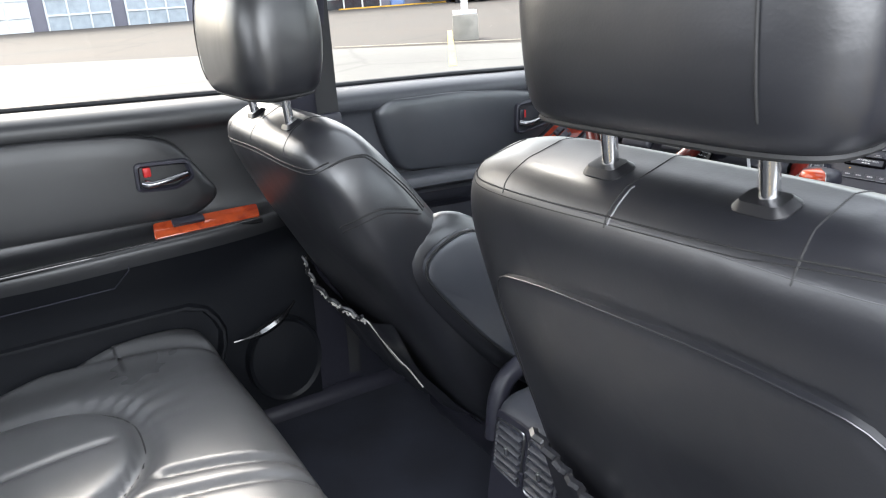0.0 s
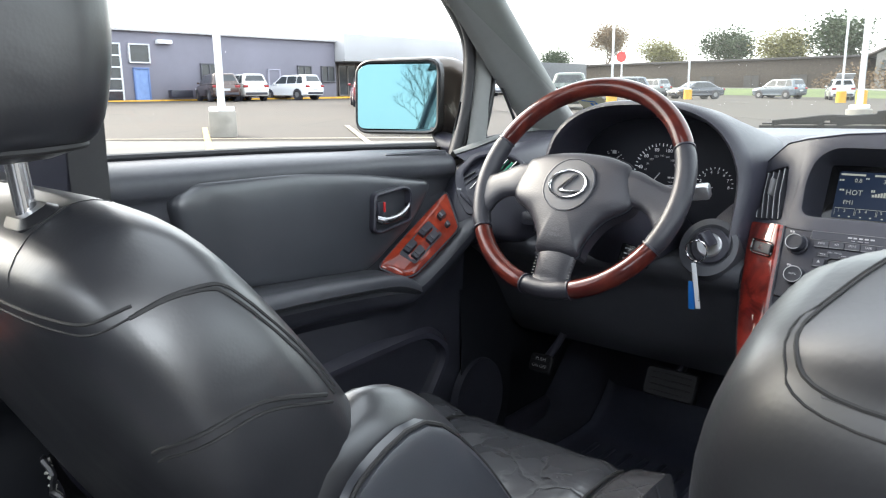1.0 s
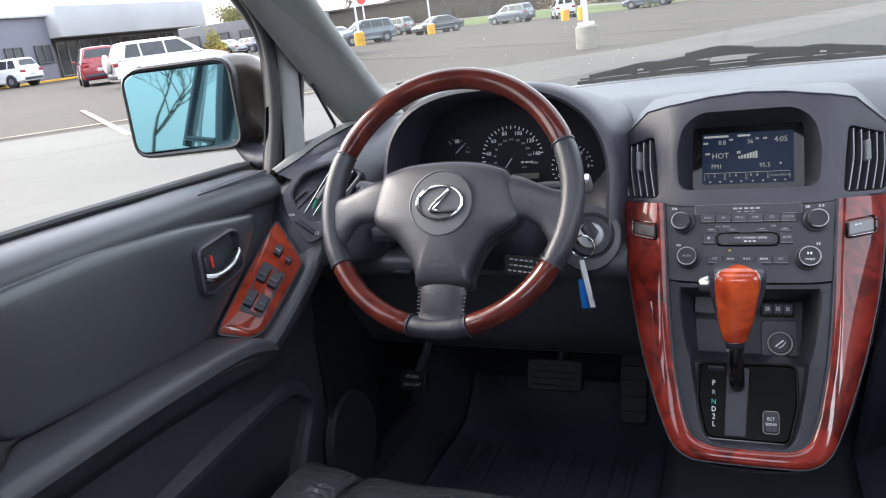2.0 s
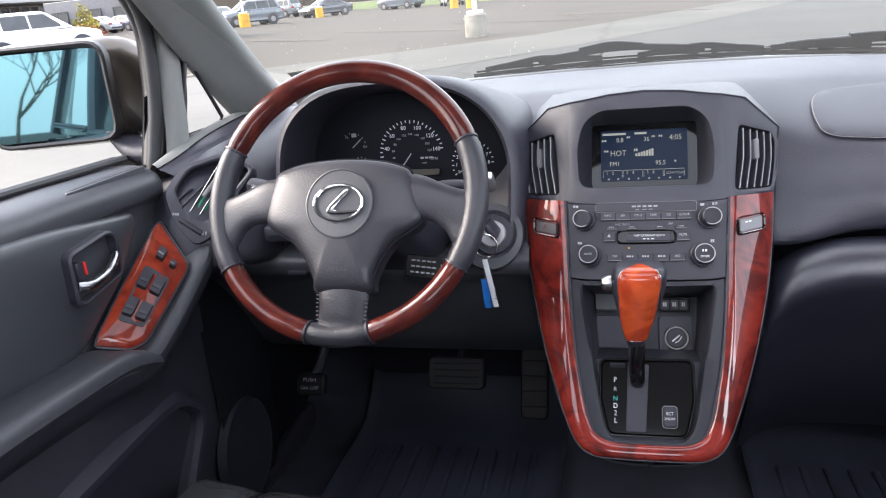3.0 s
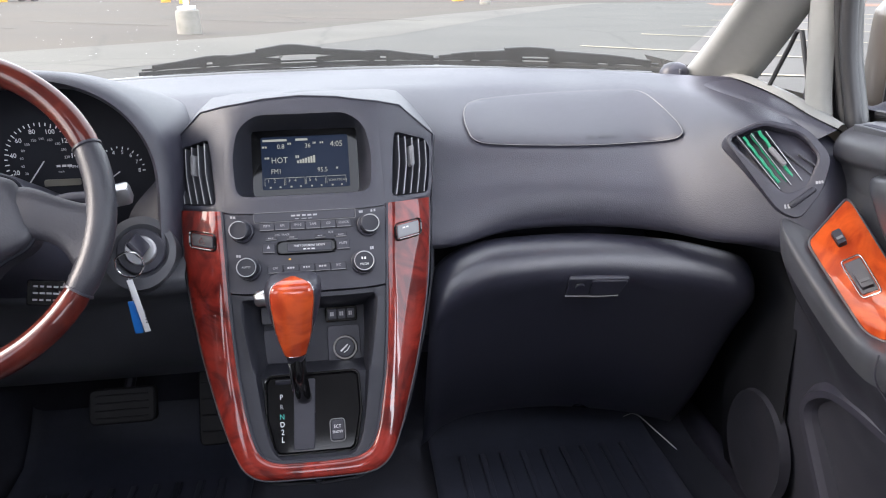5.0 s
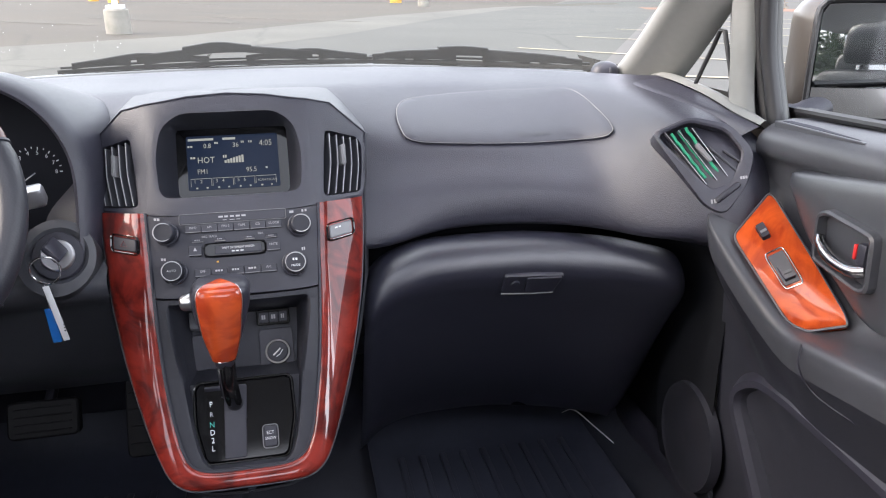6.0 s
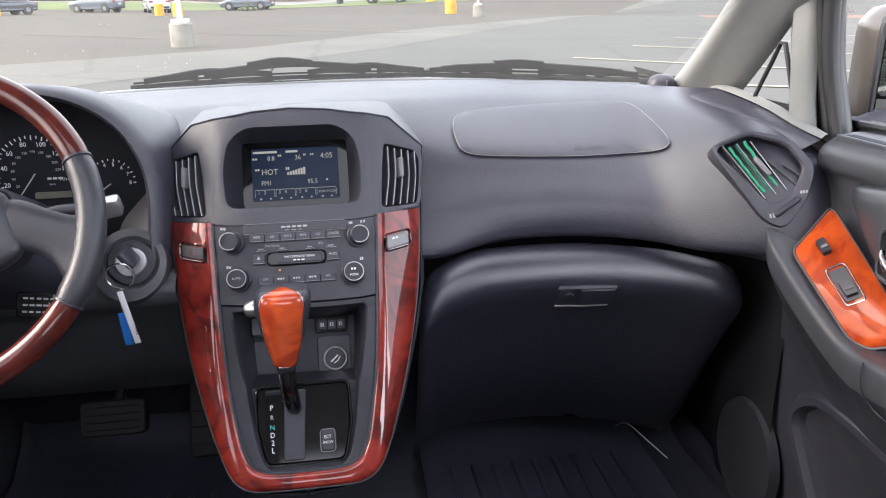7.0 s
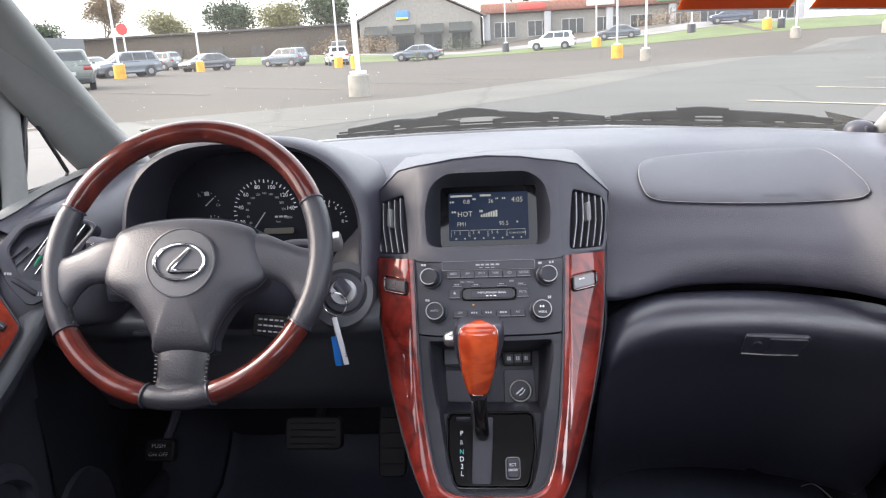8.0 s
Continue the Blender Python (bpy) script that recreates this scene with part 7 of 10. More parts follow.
# ---- seats ----
def front_seat(cx, hip, lean, label, driver):
    """A leather front seat: backrest, shoulder seams, bolsters, cushion and headrest. hip is (y, z) of the backrest's foot."""
    t = thing("front_seat", label, "car seat", (cx, hip[0], FLOOR), "front seats")
    ca, sa = math.cos(lean), math.sin(lean)
    H = V(cx, hip[0], hip[1])
    U, N = V(0, -sa, ca), V(0, ca, sa)
    f = lambda x, u, n: H + V(x, 0, 0) + U * u + N * n
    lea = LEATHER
    # backrest body, ring by ring
    prof = [(-0.06, 0.21, -0.105, 0.02), (0.02, 0.225, -0.125, 0.035), (0.12, 0.235, -0.132, 0.035), (0.25, 0.245, -0.136, 0.028), (0.36, 0.250, -0.136, 0.018), (0.43, 0.250, -0.135, 0.008), (0.50, 0.247, -0.132, 0.0), (0.545, 0.235, -0.127, -0.006), (0.572, 0.212, -0.114, -0.020), (0.584, 0.150, -0.092, -0.040)]

    if driver:
        prof[6:] = [(0.50, 0.238, -0.132, -0.004), (0.545, 0.218, -0.127, -0.016), (0.572, 0.190, -0.114, -0.034), (0.584, 0.130, -0.092, -0.050)]

    def rear(x, u, lift=0.0):
        """A point on the backrest's rear face."""
        u = min(max(u, prof[0][0]), prof[-1][0])
        k = max(i for i in range(len(prof) - 1) if prof[i][0] <= u)
        q = (u - prof[k][0]) / (prof[k + 1][0] - prof[k][0])
        w_, r, fr = (prof[k][i] * (1 - q) + prof[k + 1][i] * q for i in (1, 2, 3))
        c = min(1.0, abs(x) / w_) ** (1 / 0.45)
        return f(min(max(x, -w_), w_), u, (r + fr) / 2 - (fr - r) / 2 * (1 - c * c) ** 0.275 - lift - 0.0035)

    def flank(s, u, q, lift=0.002):
        """A point on the backrest's side: q runs from -1 at its rear to 1 at its front."""
        k = max(i for i in range(len(prof) - 1) if prof[i][0] <= u)
        e = (u - prof[k][0]) / (prof[k + 1][0] - prof[k][0])
        w_, r, fr = (prof[k][i] * (1 - e) + prof[k + 1][i] * e for i in (1, 2, 3))
        return f(s * (w_ * (1 - abs(q) ** 3.636) ** 0.225 + lift), u, (r + fr) / 2 + (fr - r) / 2 * q)
    rings = []
    for u, w_, r, fr in prof:
        ring = []
        m = (r + fr) / 2
        hd = (fr - r) / 2
        for k in range(32):
            a = k * math.tau / 32
            cxa, sna = math.cos(a), math.sin(a)
            x = w_ * math.copysign(abs(cxa) ** 0.45, cxa)
            n = m + hd * math.copysign(abs(sna) ** 0.55, sna)
            if sna > 0:
                n -= 0.025 * max(0, 1 - (x / (w_ * 0.75)) ** 2) * min(1, max(0, (0.5 - u) * 3))
            ring.append(f(x, u, n))
        rings.append(ring)
    bm = bmesh.new()
    surface(bm, rings, 3, 2, closed=True, caps=True)
    skin_tree = BVHTree.FromBMesh(bm)
    mid = f(0, 0.3, -0.06)
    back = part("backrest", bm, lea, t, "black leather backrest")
    # seams: round the top of the rear face and down from the shoulders
    def seam(name, pts, r=0.0022, m_=SEAM):
        bm = bmesh.new()
        laid = []
        for p in spline(pts, 6):
            q, nrm, _, _ = skin_tree.find_nearest(p)
            out = nrm if nrm.dot(q - mid) > 0 else -nrm
            laid.append(q + out * r * 0.55)
        tube(bm, laid, r, 6)
        return part(name, bm, m_, back)
    top_rear = [flank(-1, 0.545, -0.3, 0), flank(-1, 0.546, -0.7, 0), *[rear(x, u, 0.0002) for x, u in ((-0.17, 0.552), (-0.09, 0.558), (0, 0.560), (0.09, 0.558), (0.17, 0.552))], flank(1, 0.546, -0.7, 0), flank(1, 0.545, -0.3, 0)]
    if not driver:
        top_rear = [flank(-1, 0.575, 0.5), flank(-1, 0.574, 0.0), flank(-1, 0.570, -0.55), *[rear(x, u, 0.0005) for x, u in ((-0.19, 0.567), (-0.10, 0.571), (0, 0.5735), (0.10, 0.5755), (0.185, 0.575))], flank(1, 0.570, -0.55), flank(1, 0.574, 0.0)]
    seam("top_seam", top_rear, 0.0012 if driver else 0.0008)
    seam("top_seam", [p - U * 0.007 + V(0, -0.0004, 0) for p in top_rear], 0.0008 if driver else 0.0005)
    if not driver:
        seam("top_stitching", [rear(-0.20 + 0.40 * k / 20, 0.572 - 0.006 * abs(k / 10 - 1) ** 3, 0.0012) for k in range(21)], 0.0004, STITCH)
    for x in (-0.145, -0.015, 0.135):
        seam("cross_seam", [rear(x, 0.566, 0.0005), rear(x, 0.576, 0.001), f(x * 0.97, 0.5855, -0.085), f(x * 0.95, 0.5860, -0.05), f(x * 0.95, 0.580, -0.022)], 0.0006)
    if not driver:
        seam("worn_stitching", [rear(-0.012, 0.569, 0.002), rear(-0.010, 0.577, 0.003), f(-0.009, 0.588, -0.088)], 0.0007, LACING)
    for s in (-1, 1):
        for dq in (0.0, 0.07) if driver else ():
            seam("shoulder_seam", [flank(s, 0.540, -0.40 + dq, 0.000), flank(s, 0.536, 0.0 + dq, 0.000), flank(s, 0.526, 0.36 + dq, 0.000), flank(s, 0.516, 0.46 + dq, 0.001), flank(s, 0.490, 0.53 + dq, 0.001), flank(s, 0.448, 0.60 + dq, 0.001), flank(s, 0.41, 0.60 + dq, 0.001)], 0.0014)
        for du, r in ((0.0, 0.0017), (-0.008, 0.0013)) if driver else ():
            seam("side_seam", [rear(s * 0.205, 0.452 + du, 0.002), flank(s, 0.458 + du, -0.80, 0.003), flank(s, 0.462 + du, -0.45, 0.003), flank(s, 0.452 + du, 0.02, 0.003), flank(s, 0.418 + du, 0.52, 0.003)], r)
        # side bolster with its recliner cover
        bm = bmesh.new()
        loops = []
        for u, hw, n0, n1 in ((0.385, 0.010, -0.06, -0.01), (0.378, 0.022, -0.085, 0.014), (0.345, 0.033, -0.098, 0.045), (0.28, 0.038, -0.095, 0.068), (0.18, 0.038, -0.075, 0.085), (0.08, 0.036, -0.045, 0.098), (0.0, 0.030, -0.012, 0.100), (-0.035, 0.018, 0.02, 0.085)):
            m, hd = (n0 + n1) / 2, (n1 - n0) / 2
            loops.append([f(s * (0.228 + hw * math.cos(a) * 0.95), u, m + hd * math.copysign(abs(math.sin(a)) ** 0.8, math.sin(a))) for a in [k * math.tau / 18 for k in range(18)]])
        surface(bm, loops, 3, 1, closed=True, caps=True)
        bol = part("side_bolster", bm, lea, t, "padded leather side bolster")
        bm = bmesh.new()
        cov = [(0.360, -0.04), (0.346, 0.018), (0.28, 0.048), (0.18, 0.066), (0.08, 0.080), (0.01, 0.082), (-0.022, 0.060), (-0.012, 0.030), (0.06, -0.012), (0.18, -0.052), (0.30, -0.076), (0.345, -0.074)]
        pts = spline([V(*p) for p in cov], 3, True)
        c2 = V(0.18, 0.0)
        skin(bm, [[f(s * x, c2.x + (p.x - c2.x) * sc, c2.y + (p.y - c2.y) * sc + 0.004) for p in pts] for sc, x in ((1.0, 0.256), (0.98, 0.2695), (0.93, 0.273), (0.5, 0.2745), (0.002, 0.2745))], True)
        part("side_cover", bm, DOOR_VINYL, bol, "smooth black oval side cover")
        bm = bmesh.new()
        tube(bm, [f(s * 0.2665, p.x, p.y + 0.004) for p in pts], 0.0020, 6, closed=True)
        part("piping", bm, SEAM, bol)
        bm = bmesh.new()
        o = f(s * 0.2735, 0.022, 0.052)
        cyl(bm, o, o + V(s * 0.004, 0, 0), 0.0225, n=28, bev=0.0015)
        part("pivot_disc", bm, BLACK, bol, "round black pivot cap")
    # rear face: shaped back panel and map pocket
    if driver:
        def mouth(x):
            return 0.262 - 0.02 * (x + 0.2) / 0.36 - 0.010 * math.sin(math.pi * min(1, max(0, (x + 0.21) / 0.37)))
        bm = bmesh.new()
        pts = []
        for i in range(9):
            row = []
            for k in range(17):
                x = -0.21 + 0.37 * k / 16
                u = mouth(x) * (1 - i / 8) - 0.05 * i / 8
                row.append(rear(x, u, 0.003 + 0.022 * math.sin(math.pi * k / 16) * (1 - i / 8) ** 0.5 + 0.004 * math.sin(k * 1.9 + i) + 0.006 * math.sin(math.pi * i / 8)))
            pts.append(row)
        surface(bm, pts, 2, 2)
        pk = part("map_pocket", bm, LEATHER, t, "sagging black map pocket")
        bm = bmesh.new()
        rnd = random.Random(4)
        edge = []
        for k in range(110):
            x = -0.205 + 0.30 * k / 109
            tt = (x + 0.21) / 0.37
            edge.append(rear(x, mouth(x) + 0.0048 * math.sin(k * 2.4) + rnd.uniform(-0.003, 0.003), 0.007 + 0.022 * math.sin(math.pi * tt) + 0.003 * math.cos(k * 2.4)))
        tube(bm, edge, 0.0017, 5)
        part("gathered_elastic", bm, THREAD, pk, "frayed pale gathered elastic edge")
        bm = bmesh.new()
        tube(bm, [p + U * 0.005 + N * 0.001 for p in edge[::3]], 0.0035, 6)
        part("pocket_hem", bm, LEATHER, pk)
        bm = bmesh.new()
        tp = edge[-1]
        loop = [tp, tp - U * 0.03 + V(0.004, 0, 0), tp - U * 0.06 + V(0.012, 0, 0), tp - U * 0.082 + V(0.030, 0, 0), tp - U * 0.088 + V(0.048, 0, 0), tp - U * 0.11 + V(0.055, 0, 0), tp - U * 0.13 + V(0.062, 0, 0)]
        tube(bm, spline(loop, 4), 0.0013, 6)
        part("torn_binding", bm, THREAD, pk, "torn strip of pale binding hanging loose")
        bm = bmesh.new()
        a = tp - U * 0.045 - N * 0.002
        surface(bm, [[a + V(0.004, 0, 0), a + V(0.016, 0, 0)], [a + V(0.008, 0, 0) - U * 0.02, a + V(0.02, 0, 0) - U * 0.022], [a + V(0.016, 0, 0) - U * 0.04, a + V(0.032, 0, 0) - U * 0.036], [a + V(0.034, 0, 0) - U * 0.044, a + V(0.040, 0, 0) - U * 0.040]], 3, 2)
        part("torn_flap", bm, THREAD, pk, "curled torn flap of the pocket edge")
    else:
        bm = bmesh.new()
        pn = roundpoly([(-0.182, 0.480), (-0.10, 0.496), (0.10, 0.506), (0.204, 0.496), (0.208, 0.30), (0.208, 0.0), (-0.184, 0.0), (-0.182, 0.30)], 0.045, 6)
        c2 = V(0, 0.25)
        skin(bm, [[rear(c2.x + (u - c2.x) * sc, c2.y + (v - c2.y) * sc, n) for u, v in pn] for sc, n in ((1.0, -0.004), (1.0, 0.002), (0.985, 0.0035), (0.95, 0.004), (0.75, 0.0045), (0.5, 0.0045), (0.25, 0.0045), (0.002, 0.0045))], True)
        bp = part("back_panel", bm, LEATHER, t, "smooth black back panel with a raised edge")
        bm = bmesh.new()
        tube(bm, [rear(u, v, 0.0024) for u, v in pn], 0.0010, 8, closed=True)
        part("panel_piping", bm, LEATHER, bp)
        bm = bmesh.new()
        rows = []
        for i in range(6):
            rows.append([f(-0.175 + 0.35 * k / 16, (0.285 - 0.045 * math.sin(math.pi * k / 16)) * (1 - i / 5) - 0.02 * i / 5, -0.148 - 0.014 * math.sin(math.pi * k / 16) * (1 - i / 6) - 0.0035 * math.sin(k * 2.2 + i * 0.6)) for k in range(17)])
        surface(bm, rows, 2, 2)
        pk = part("map_pocket", bm, LEATHER, t, "gathered black map pocket")
        bm = bmesh.new()
        tube(bm, [f(-0.175 + 0.35 * k / 60, 0.287 - 0.045 * math.sin(math.pi * k / 60) + 0.003 * math.sin(k * 1.9), -0.152 - 0.014 * math.sin(math.pi * k / 60) - 0.003 * math.sin(k * 1.9)) for k in range(61)], 0.0055, 6)
        part("gathered_edge", bm, LEATHER, pk)
    # headrest on two chrome posts
    hx = 0.022 if driver else 0.021
    G = f(hx, 0.577 + (0.012 if driver else -0.005), -0.075)
    up, fw = V(0, -0.06, 0.998), V(0, 0.998, 0.06)
    g = lambda x, u, n: G + V(x, 0, 0) + up * (u - 0.577) + fw * (n + 0.075)
    px = 0.085 if driver else 0.070
    for s in (-1, 1):
        bm = bmesh.new()
        plate(bm, rrect(0.040, 0.029, 0.010, 5), lambda u, v, h=0.0, s=s: f(hx + s * px + u, 0.577 + h, -0.075 + v), 0.013, -0.010, 0.005)
        part("post_guide", bm, RIM_BLACK, t, "black plastic headrest guide")
        bm = bmesh.new()
        cyl(bm, g(s * px, 0.56, -0.075), g(s * px, 0.68, -0.078), 0.0066, n=20)
        part("headrest_post", bm, CHROME, t, "chrome headrest post")
    hu = 0.610 if driver else 0.624
    rings = []
    for u, w_, d0, d1 in ((0.0, 0.110, -0.110, -0.050), (0.006, 0.125, -0.126, -0.034), (0.022, 0.138, -0.138, -0.020), (0.07, 0.142, -0.142, -0.008), (0.12, 0.140, -0.138, -0.006), (0.165, 0.130, -0.124, -0.012), (0.192, 0.110, -0.104, -0.028), (0.204, 0.075, -0.085, -0.045)):
        d0 = d0 if driver else (d0 + 0.075) * 0.72 - 0.075
        m, hd = (d0 + d1) / 2, (d1 - d0) / 2
        rings.append([g(w_ * math.copysign(abs(math.cos(a)) ** 0.42, math.cos(a)), hu + u, m + hd * math.copysign(abs(math.sin(a)) ** 0.6, math.sin(a))) for a in [k * math.tau / 32 for k in range(32)]])
    bm = bmesh.new()
    surface(bm, rings, 3, 2, closed=True, caps=True)
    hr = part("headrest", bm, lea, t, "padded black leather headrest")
    bm = bmesh.new()
    hs, hb = (-1, 0.0) if driver else (1, 0.0185)
    tube(bm, spline([g(hs * 0.088, hu + 0.002, -0.108 + hb * 0.5), g(hs * 0.092, hu + 0.03, -0.1378 + hb), g(hs * 0.092, hu + 0.10, -0.1398 + hb), g(hs * 0.088, hu + 0.16, -0.1265 + hb * 0.8), g(hs * 0.08, hu + 0.198, -0.096 + hb * 0.4)], 4), 0.0010, 6)
    part("headrest_seam", bm, SEAM, hr)
    bm = bmesh.new()
    tube(bm, [g(0.128 * math.copysign(abs(math.cos(a)) ** 0.42, math.cos(a)), hu + 0.007, -0.080 + hb * 0.35 + (0.047 - hb * 0.35) * math.copysign(abs(math.sin(a)) ** 0.6, math.sin(a))) for a in [k * math.tau / 40 for k in range(40)]], 0.0024, 6, closed=True)
    part("headrest_welt", bm, SEAM, hr)
    # cushion
    cy, cz = hip[0], hip[1] - 0.045
    rows = []
    for y, z, w_ in ((-0.04, 0.02, 0.21), (0.04, 0.035, 0.232), (0.16, 0.04, 0.245), (0.28, 0.055, 0.25), (0.37, 0.058, 0.25), (0.425, 0.044, 0.245), (0.452, 0.012, 0.235), (0.458, -0.04, 0.225), (0.44, -0.10, 0.215)):
        row = []
        for k in range(57):
            q = -1 + 2 * k / 56
            lift = 0.0024 * math.sin(17 * q + 6 * math.sin(13 * y + cx * 20 + 3 * q) + 11 * y) * max(0, 1 - abs(q) / 0.6) + 0.022 * (abs(q) ** 3) * (1 if y < 0.44 else 0.3) - (0.014 * math.exp(-((abs(q) - 0.62) / 0.06) ** 2) if y < 0.45 else 0)
            x = w_ * q
            drop = -0.06 * max(0, abs(q) - 0.93) / 0.07
            row.append(V(cx + x, cy + y, cz + z + lift + drop))
        rows.append(row)
    bm = bmesh.new()
    surface(bm, rows, 5, 1)
    cu = part("cushion", bm, SEAT_LEATHER, t, "creased black leather seat cushion")
    for s in (-1, 1):
        bm = bmesh.new()
        tube(bm, spline([V(cx + s * 0.62 * w_, cy + y, cz + z - 0.004) for y, z, w_ in ((0.0, 0.03, 0.225), (0.16, 0.04, 0.245), (0.28, 0.055, 0.25), (0.37, 0.058, 0.25), (0.425, 0.044, 0.245))], 4), 0.0025, 6)
        part("cushion_seam", bm, SEAM, cu)
        bm = bmesh.new()
        surface(bm, [[V(cx + s * 0.245, cy + y, cz + 0.03), V(cx + s * 0.25, cy + y, cz - 0.03), V(cx + s * 0.235, cy + y, cz - 0.14)] for y in (-0.06, 0.15, 0.35, 0.47)], 3, 3)
        part("side_valance", bm, BLACK, t)
    bm = bmesh.new()
    box(bm, (cx, cy + 0.2, (FLOOR + cz - 0.05) / 2), (0.36, 0.42, cz - 0.05 - FLOOR), 0.02)
    part("seat_base", bm, BLACK, t)


front_seat(-0.395, (-0.702, 0.643), radians(27.5), "black leather driver's seat, reclined, with torn map pocket", True)
front_seat(0.375, (-0.755, 0.615), radians(17), "black leather passenger seat with headrest on chrome posts", False)

# rear bench
bench = thing("rear_bench", "black leather rear bench with creased sculpted cushions", "car seat", (0, -1.5, FLOOR))
def near_line(x, y, a, b, w_):
    """1 on the line from a to b, falling to 0 within w_."""
    p, a, b = V(x, y), V(*a), V(*b)
    t = max(0.0, min(1.0, (p - a).dot(b - a) / (b - a).length_squared))
    return math.exp(-((p - a.lerp(b, t)).length / w_) ** 2)


def bench_lift(x, y):
    """Relief of the rear cushion: bolsters, sunk seams, puffed panels and gathers at the panel's front."""
    a = abs(x)
    sx, sy = (a - 0.385) / 0.20, (y + 1.62) / 0.30
    q = (abs(sx) ** 2.5 + abs(sy) ** 2.5) ** 0.4 - 1
    sd = q * 0.2
    z = 0.024 / (1 + math.exp(-(a - 0.655 + 0.25 * (y + 1.3)) / 0.012))
    z -= 0.014 * near_line(a, y, (0.735, -1.52), (0.625, -1.13), 0.011)
    z -= 0.017 * math.exp(-(sd / (0.011 if sd < 0 else 0.016)) ** 2)
    z -= 0.010 * near_line(a, y, (0.246, -1.315), (0.165, -1.10), 0.008) + 0.010 * near_line(a, y, (0.200, -1.35), (0.115, -1.10), 0.008)
    z -= 0.014 * math.exp(-(a / 0.022) ** 2)
    if q < 0:
        z += 0.014 * (1 - (1 + q) ** 3)
        z -= 0.006 * math.exp(-((a - 0.385) / 0.006) ** 2) * (1 if y < -1.36 else 0.0)
    elif y > -1.5:
        ang = math.atan2(sy, sx)
        z += 0.0042 * math.exp(-sd / 0.040) * min(1, sd / 0.012) * math.sin(ang * 46 + 2.0 * math.sin(ang * 7)) * math.exp(-((ang - 1.05) / 0.42) ** 2)
    return z


side = spline([V(*p) for p in ((-1.72, 0.60), (-1.62, 0.632), (-1.50, 0.652), (-1.40, 0.664), (-1.30, 0.672), (-1.22, 0.675), (-1.165, 0.668), (-1.13, 0.645), (-1.115, 0.60), (-1.12, 0.52), (-1.15, 0.42))], 9)
rows = []
for p in side:
    row = []
    for k in range(181):
        x = -0.72 + 1.44 * k / 180
        top = min(1.0, max(0.0, (p.y - 0.60) / 0.05)) if p.x > -1.17 else 1.0
        row.append(V(x, p.x - 0.02 * (abs(x) / 0.72) ** 4 * (1 if p.x > -1.3 else 0), p.y + bench_lift(x, p.x) * top - 0.05 * max(0, abs(x) - 0.70) / 0.02))
    rows.append(row)
bm = bmesh.new()
skin(bm, rows, False)
bc = part("cushion", bm, LEATHER_SHEEN, bench, "black leather rear cushion with gathered panels", 180)
for sx in (-1, 1):
    bm = bmesh.new()
    loop = []
    for k in range(41):
        t = radians(5 + 170 * k / 40)
        u, v = 0.385 + 0.20 * math.copysign(abs(math.cos(t)) ** 0.8, math.cos(t)), -1.62 + 0.30 * abs(math.sin(t)) ** 0.8
        p0, p1 = next((p, q) for p, q in zip(side, side[1:]) if p.x <= v <= q.x)
        loop.append(V(sx * u, v, p0.y + (p1.y - p0.y) * (v - p0.x) / (p1.x - p0.x) + bench_lift(u, v) - 0.0002))
    tube(bm, loop, 0.0016, 6)
    part("panel_seam", bm, SEAM, bc)
rows = []
for u, n in ((-0.06, -0.02), (0.02, 0.02), (0.15, 0.03), (0.30, 0.025), (0.42, 0.01), (0.50, -0.01), (0.53, -0.05), (0.50, -0.10)):
    rows.append([V(x, -1.72 + n - u * 0.42, 0.66 + u * 0.9) for x in (-0.68, -0.5, -0.36, -0.2, 0, 0.2, 0.36, 0.5, 0.68)])
bm = bmesh.new()
surface(bm, rows, 3, 3)
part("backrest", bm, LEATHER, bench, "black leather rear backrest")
for x in (-0.36, 0.36):
    for px in (-0.06, 0.06):
        bm = bmesh.new()
        cyl(bm, (x + px, -1.97, 1.10), (x + px, -1.985, 1.19), 0.006, n=12)
        part("headrest_post", bm, CHROME, bench)
    bm = bmesh.new()
    surface(bm, [[V(x + w_ * math.copysign(abs(math.cos(a)) ** 0.5, math.cos(a)), -1.985 - h * 0.1 + d_ * math.copysign(abs(math.sin(a)) ** 0.6, math.sin(a)), 1.17 + h) for a in [k * math.tau / 20 for k in range(20)]] for h, w_, d_ in ((0, 0.10, 0.03), (0.02, 0.13, 0.045), (0.08, 0.135, 0.05), (0.13, 0.12, 0.045), (0.15, 0.08, 0.03))], 3, 1, closed=True, caps=True)
    part("headrest", bm, LEATHER, bench)

# ---- centre box between the seats, with rear air vents ----
cb = thing("centre_box", "dark grey storage box between the seats with rear air vents", "storage box", (0, -0.65, FLOOR))
bm = bmesh.new()
surface(bm, [[V(x * w_, y, z) for x, z in ((-0.95, FLOOR), (-1.0, 0.55), (-0.97, zt - 0.03), (-0.86, zt - 0.006), (-0.5, zt), (0, zt + 0.002), (0.5, zt), (0.86, zt - 0.006), (0.97, zt - 0.03), (1.0, 0.55), (0.95, FLOOR))] for y, w_, zt in ((-0.845, 0.083, 0.690), (-0.825, 0.088, 0.703), (-0.78, 0.09, 0.708), (-0.60, 0.09, 0.700), (-0.45, 0.085, 0.66), (-0.33, 0.08, 0.60), (-0.30, 0.075, 0.52))], 3, 3)
part("body", bm, TRIM, cb)
bm = bmesh.new()
vf = frame_of((0, -0.848, 0.63), (1, 0, 0), (0, 0.18, 1))
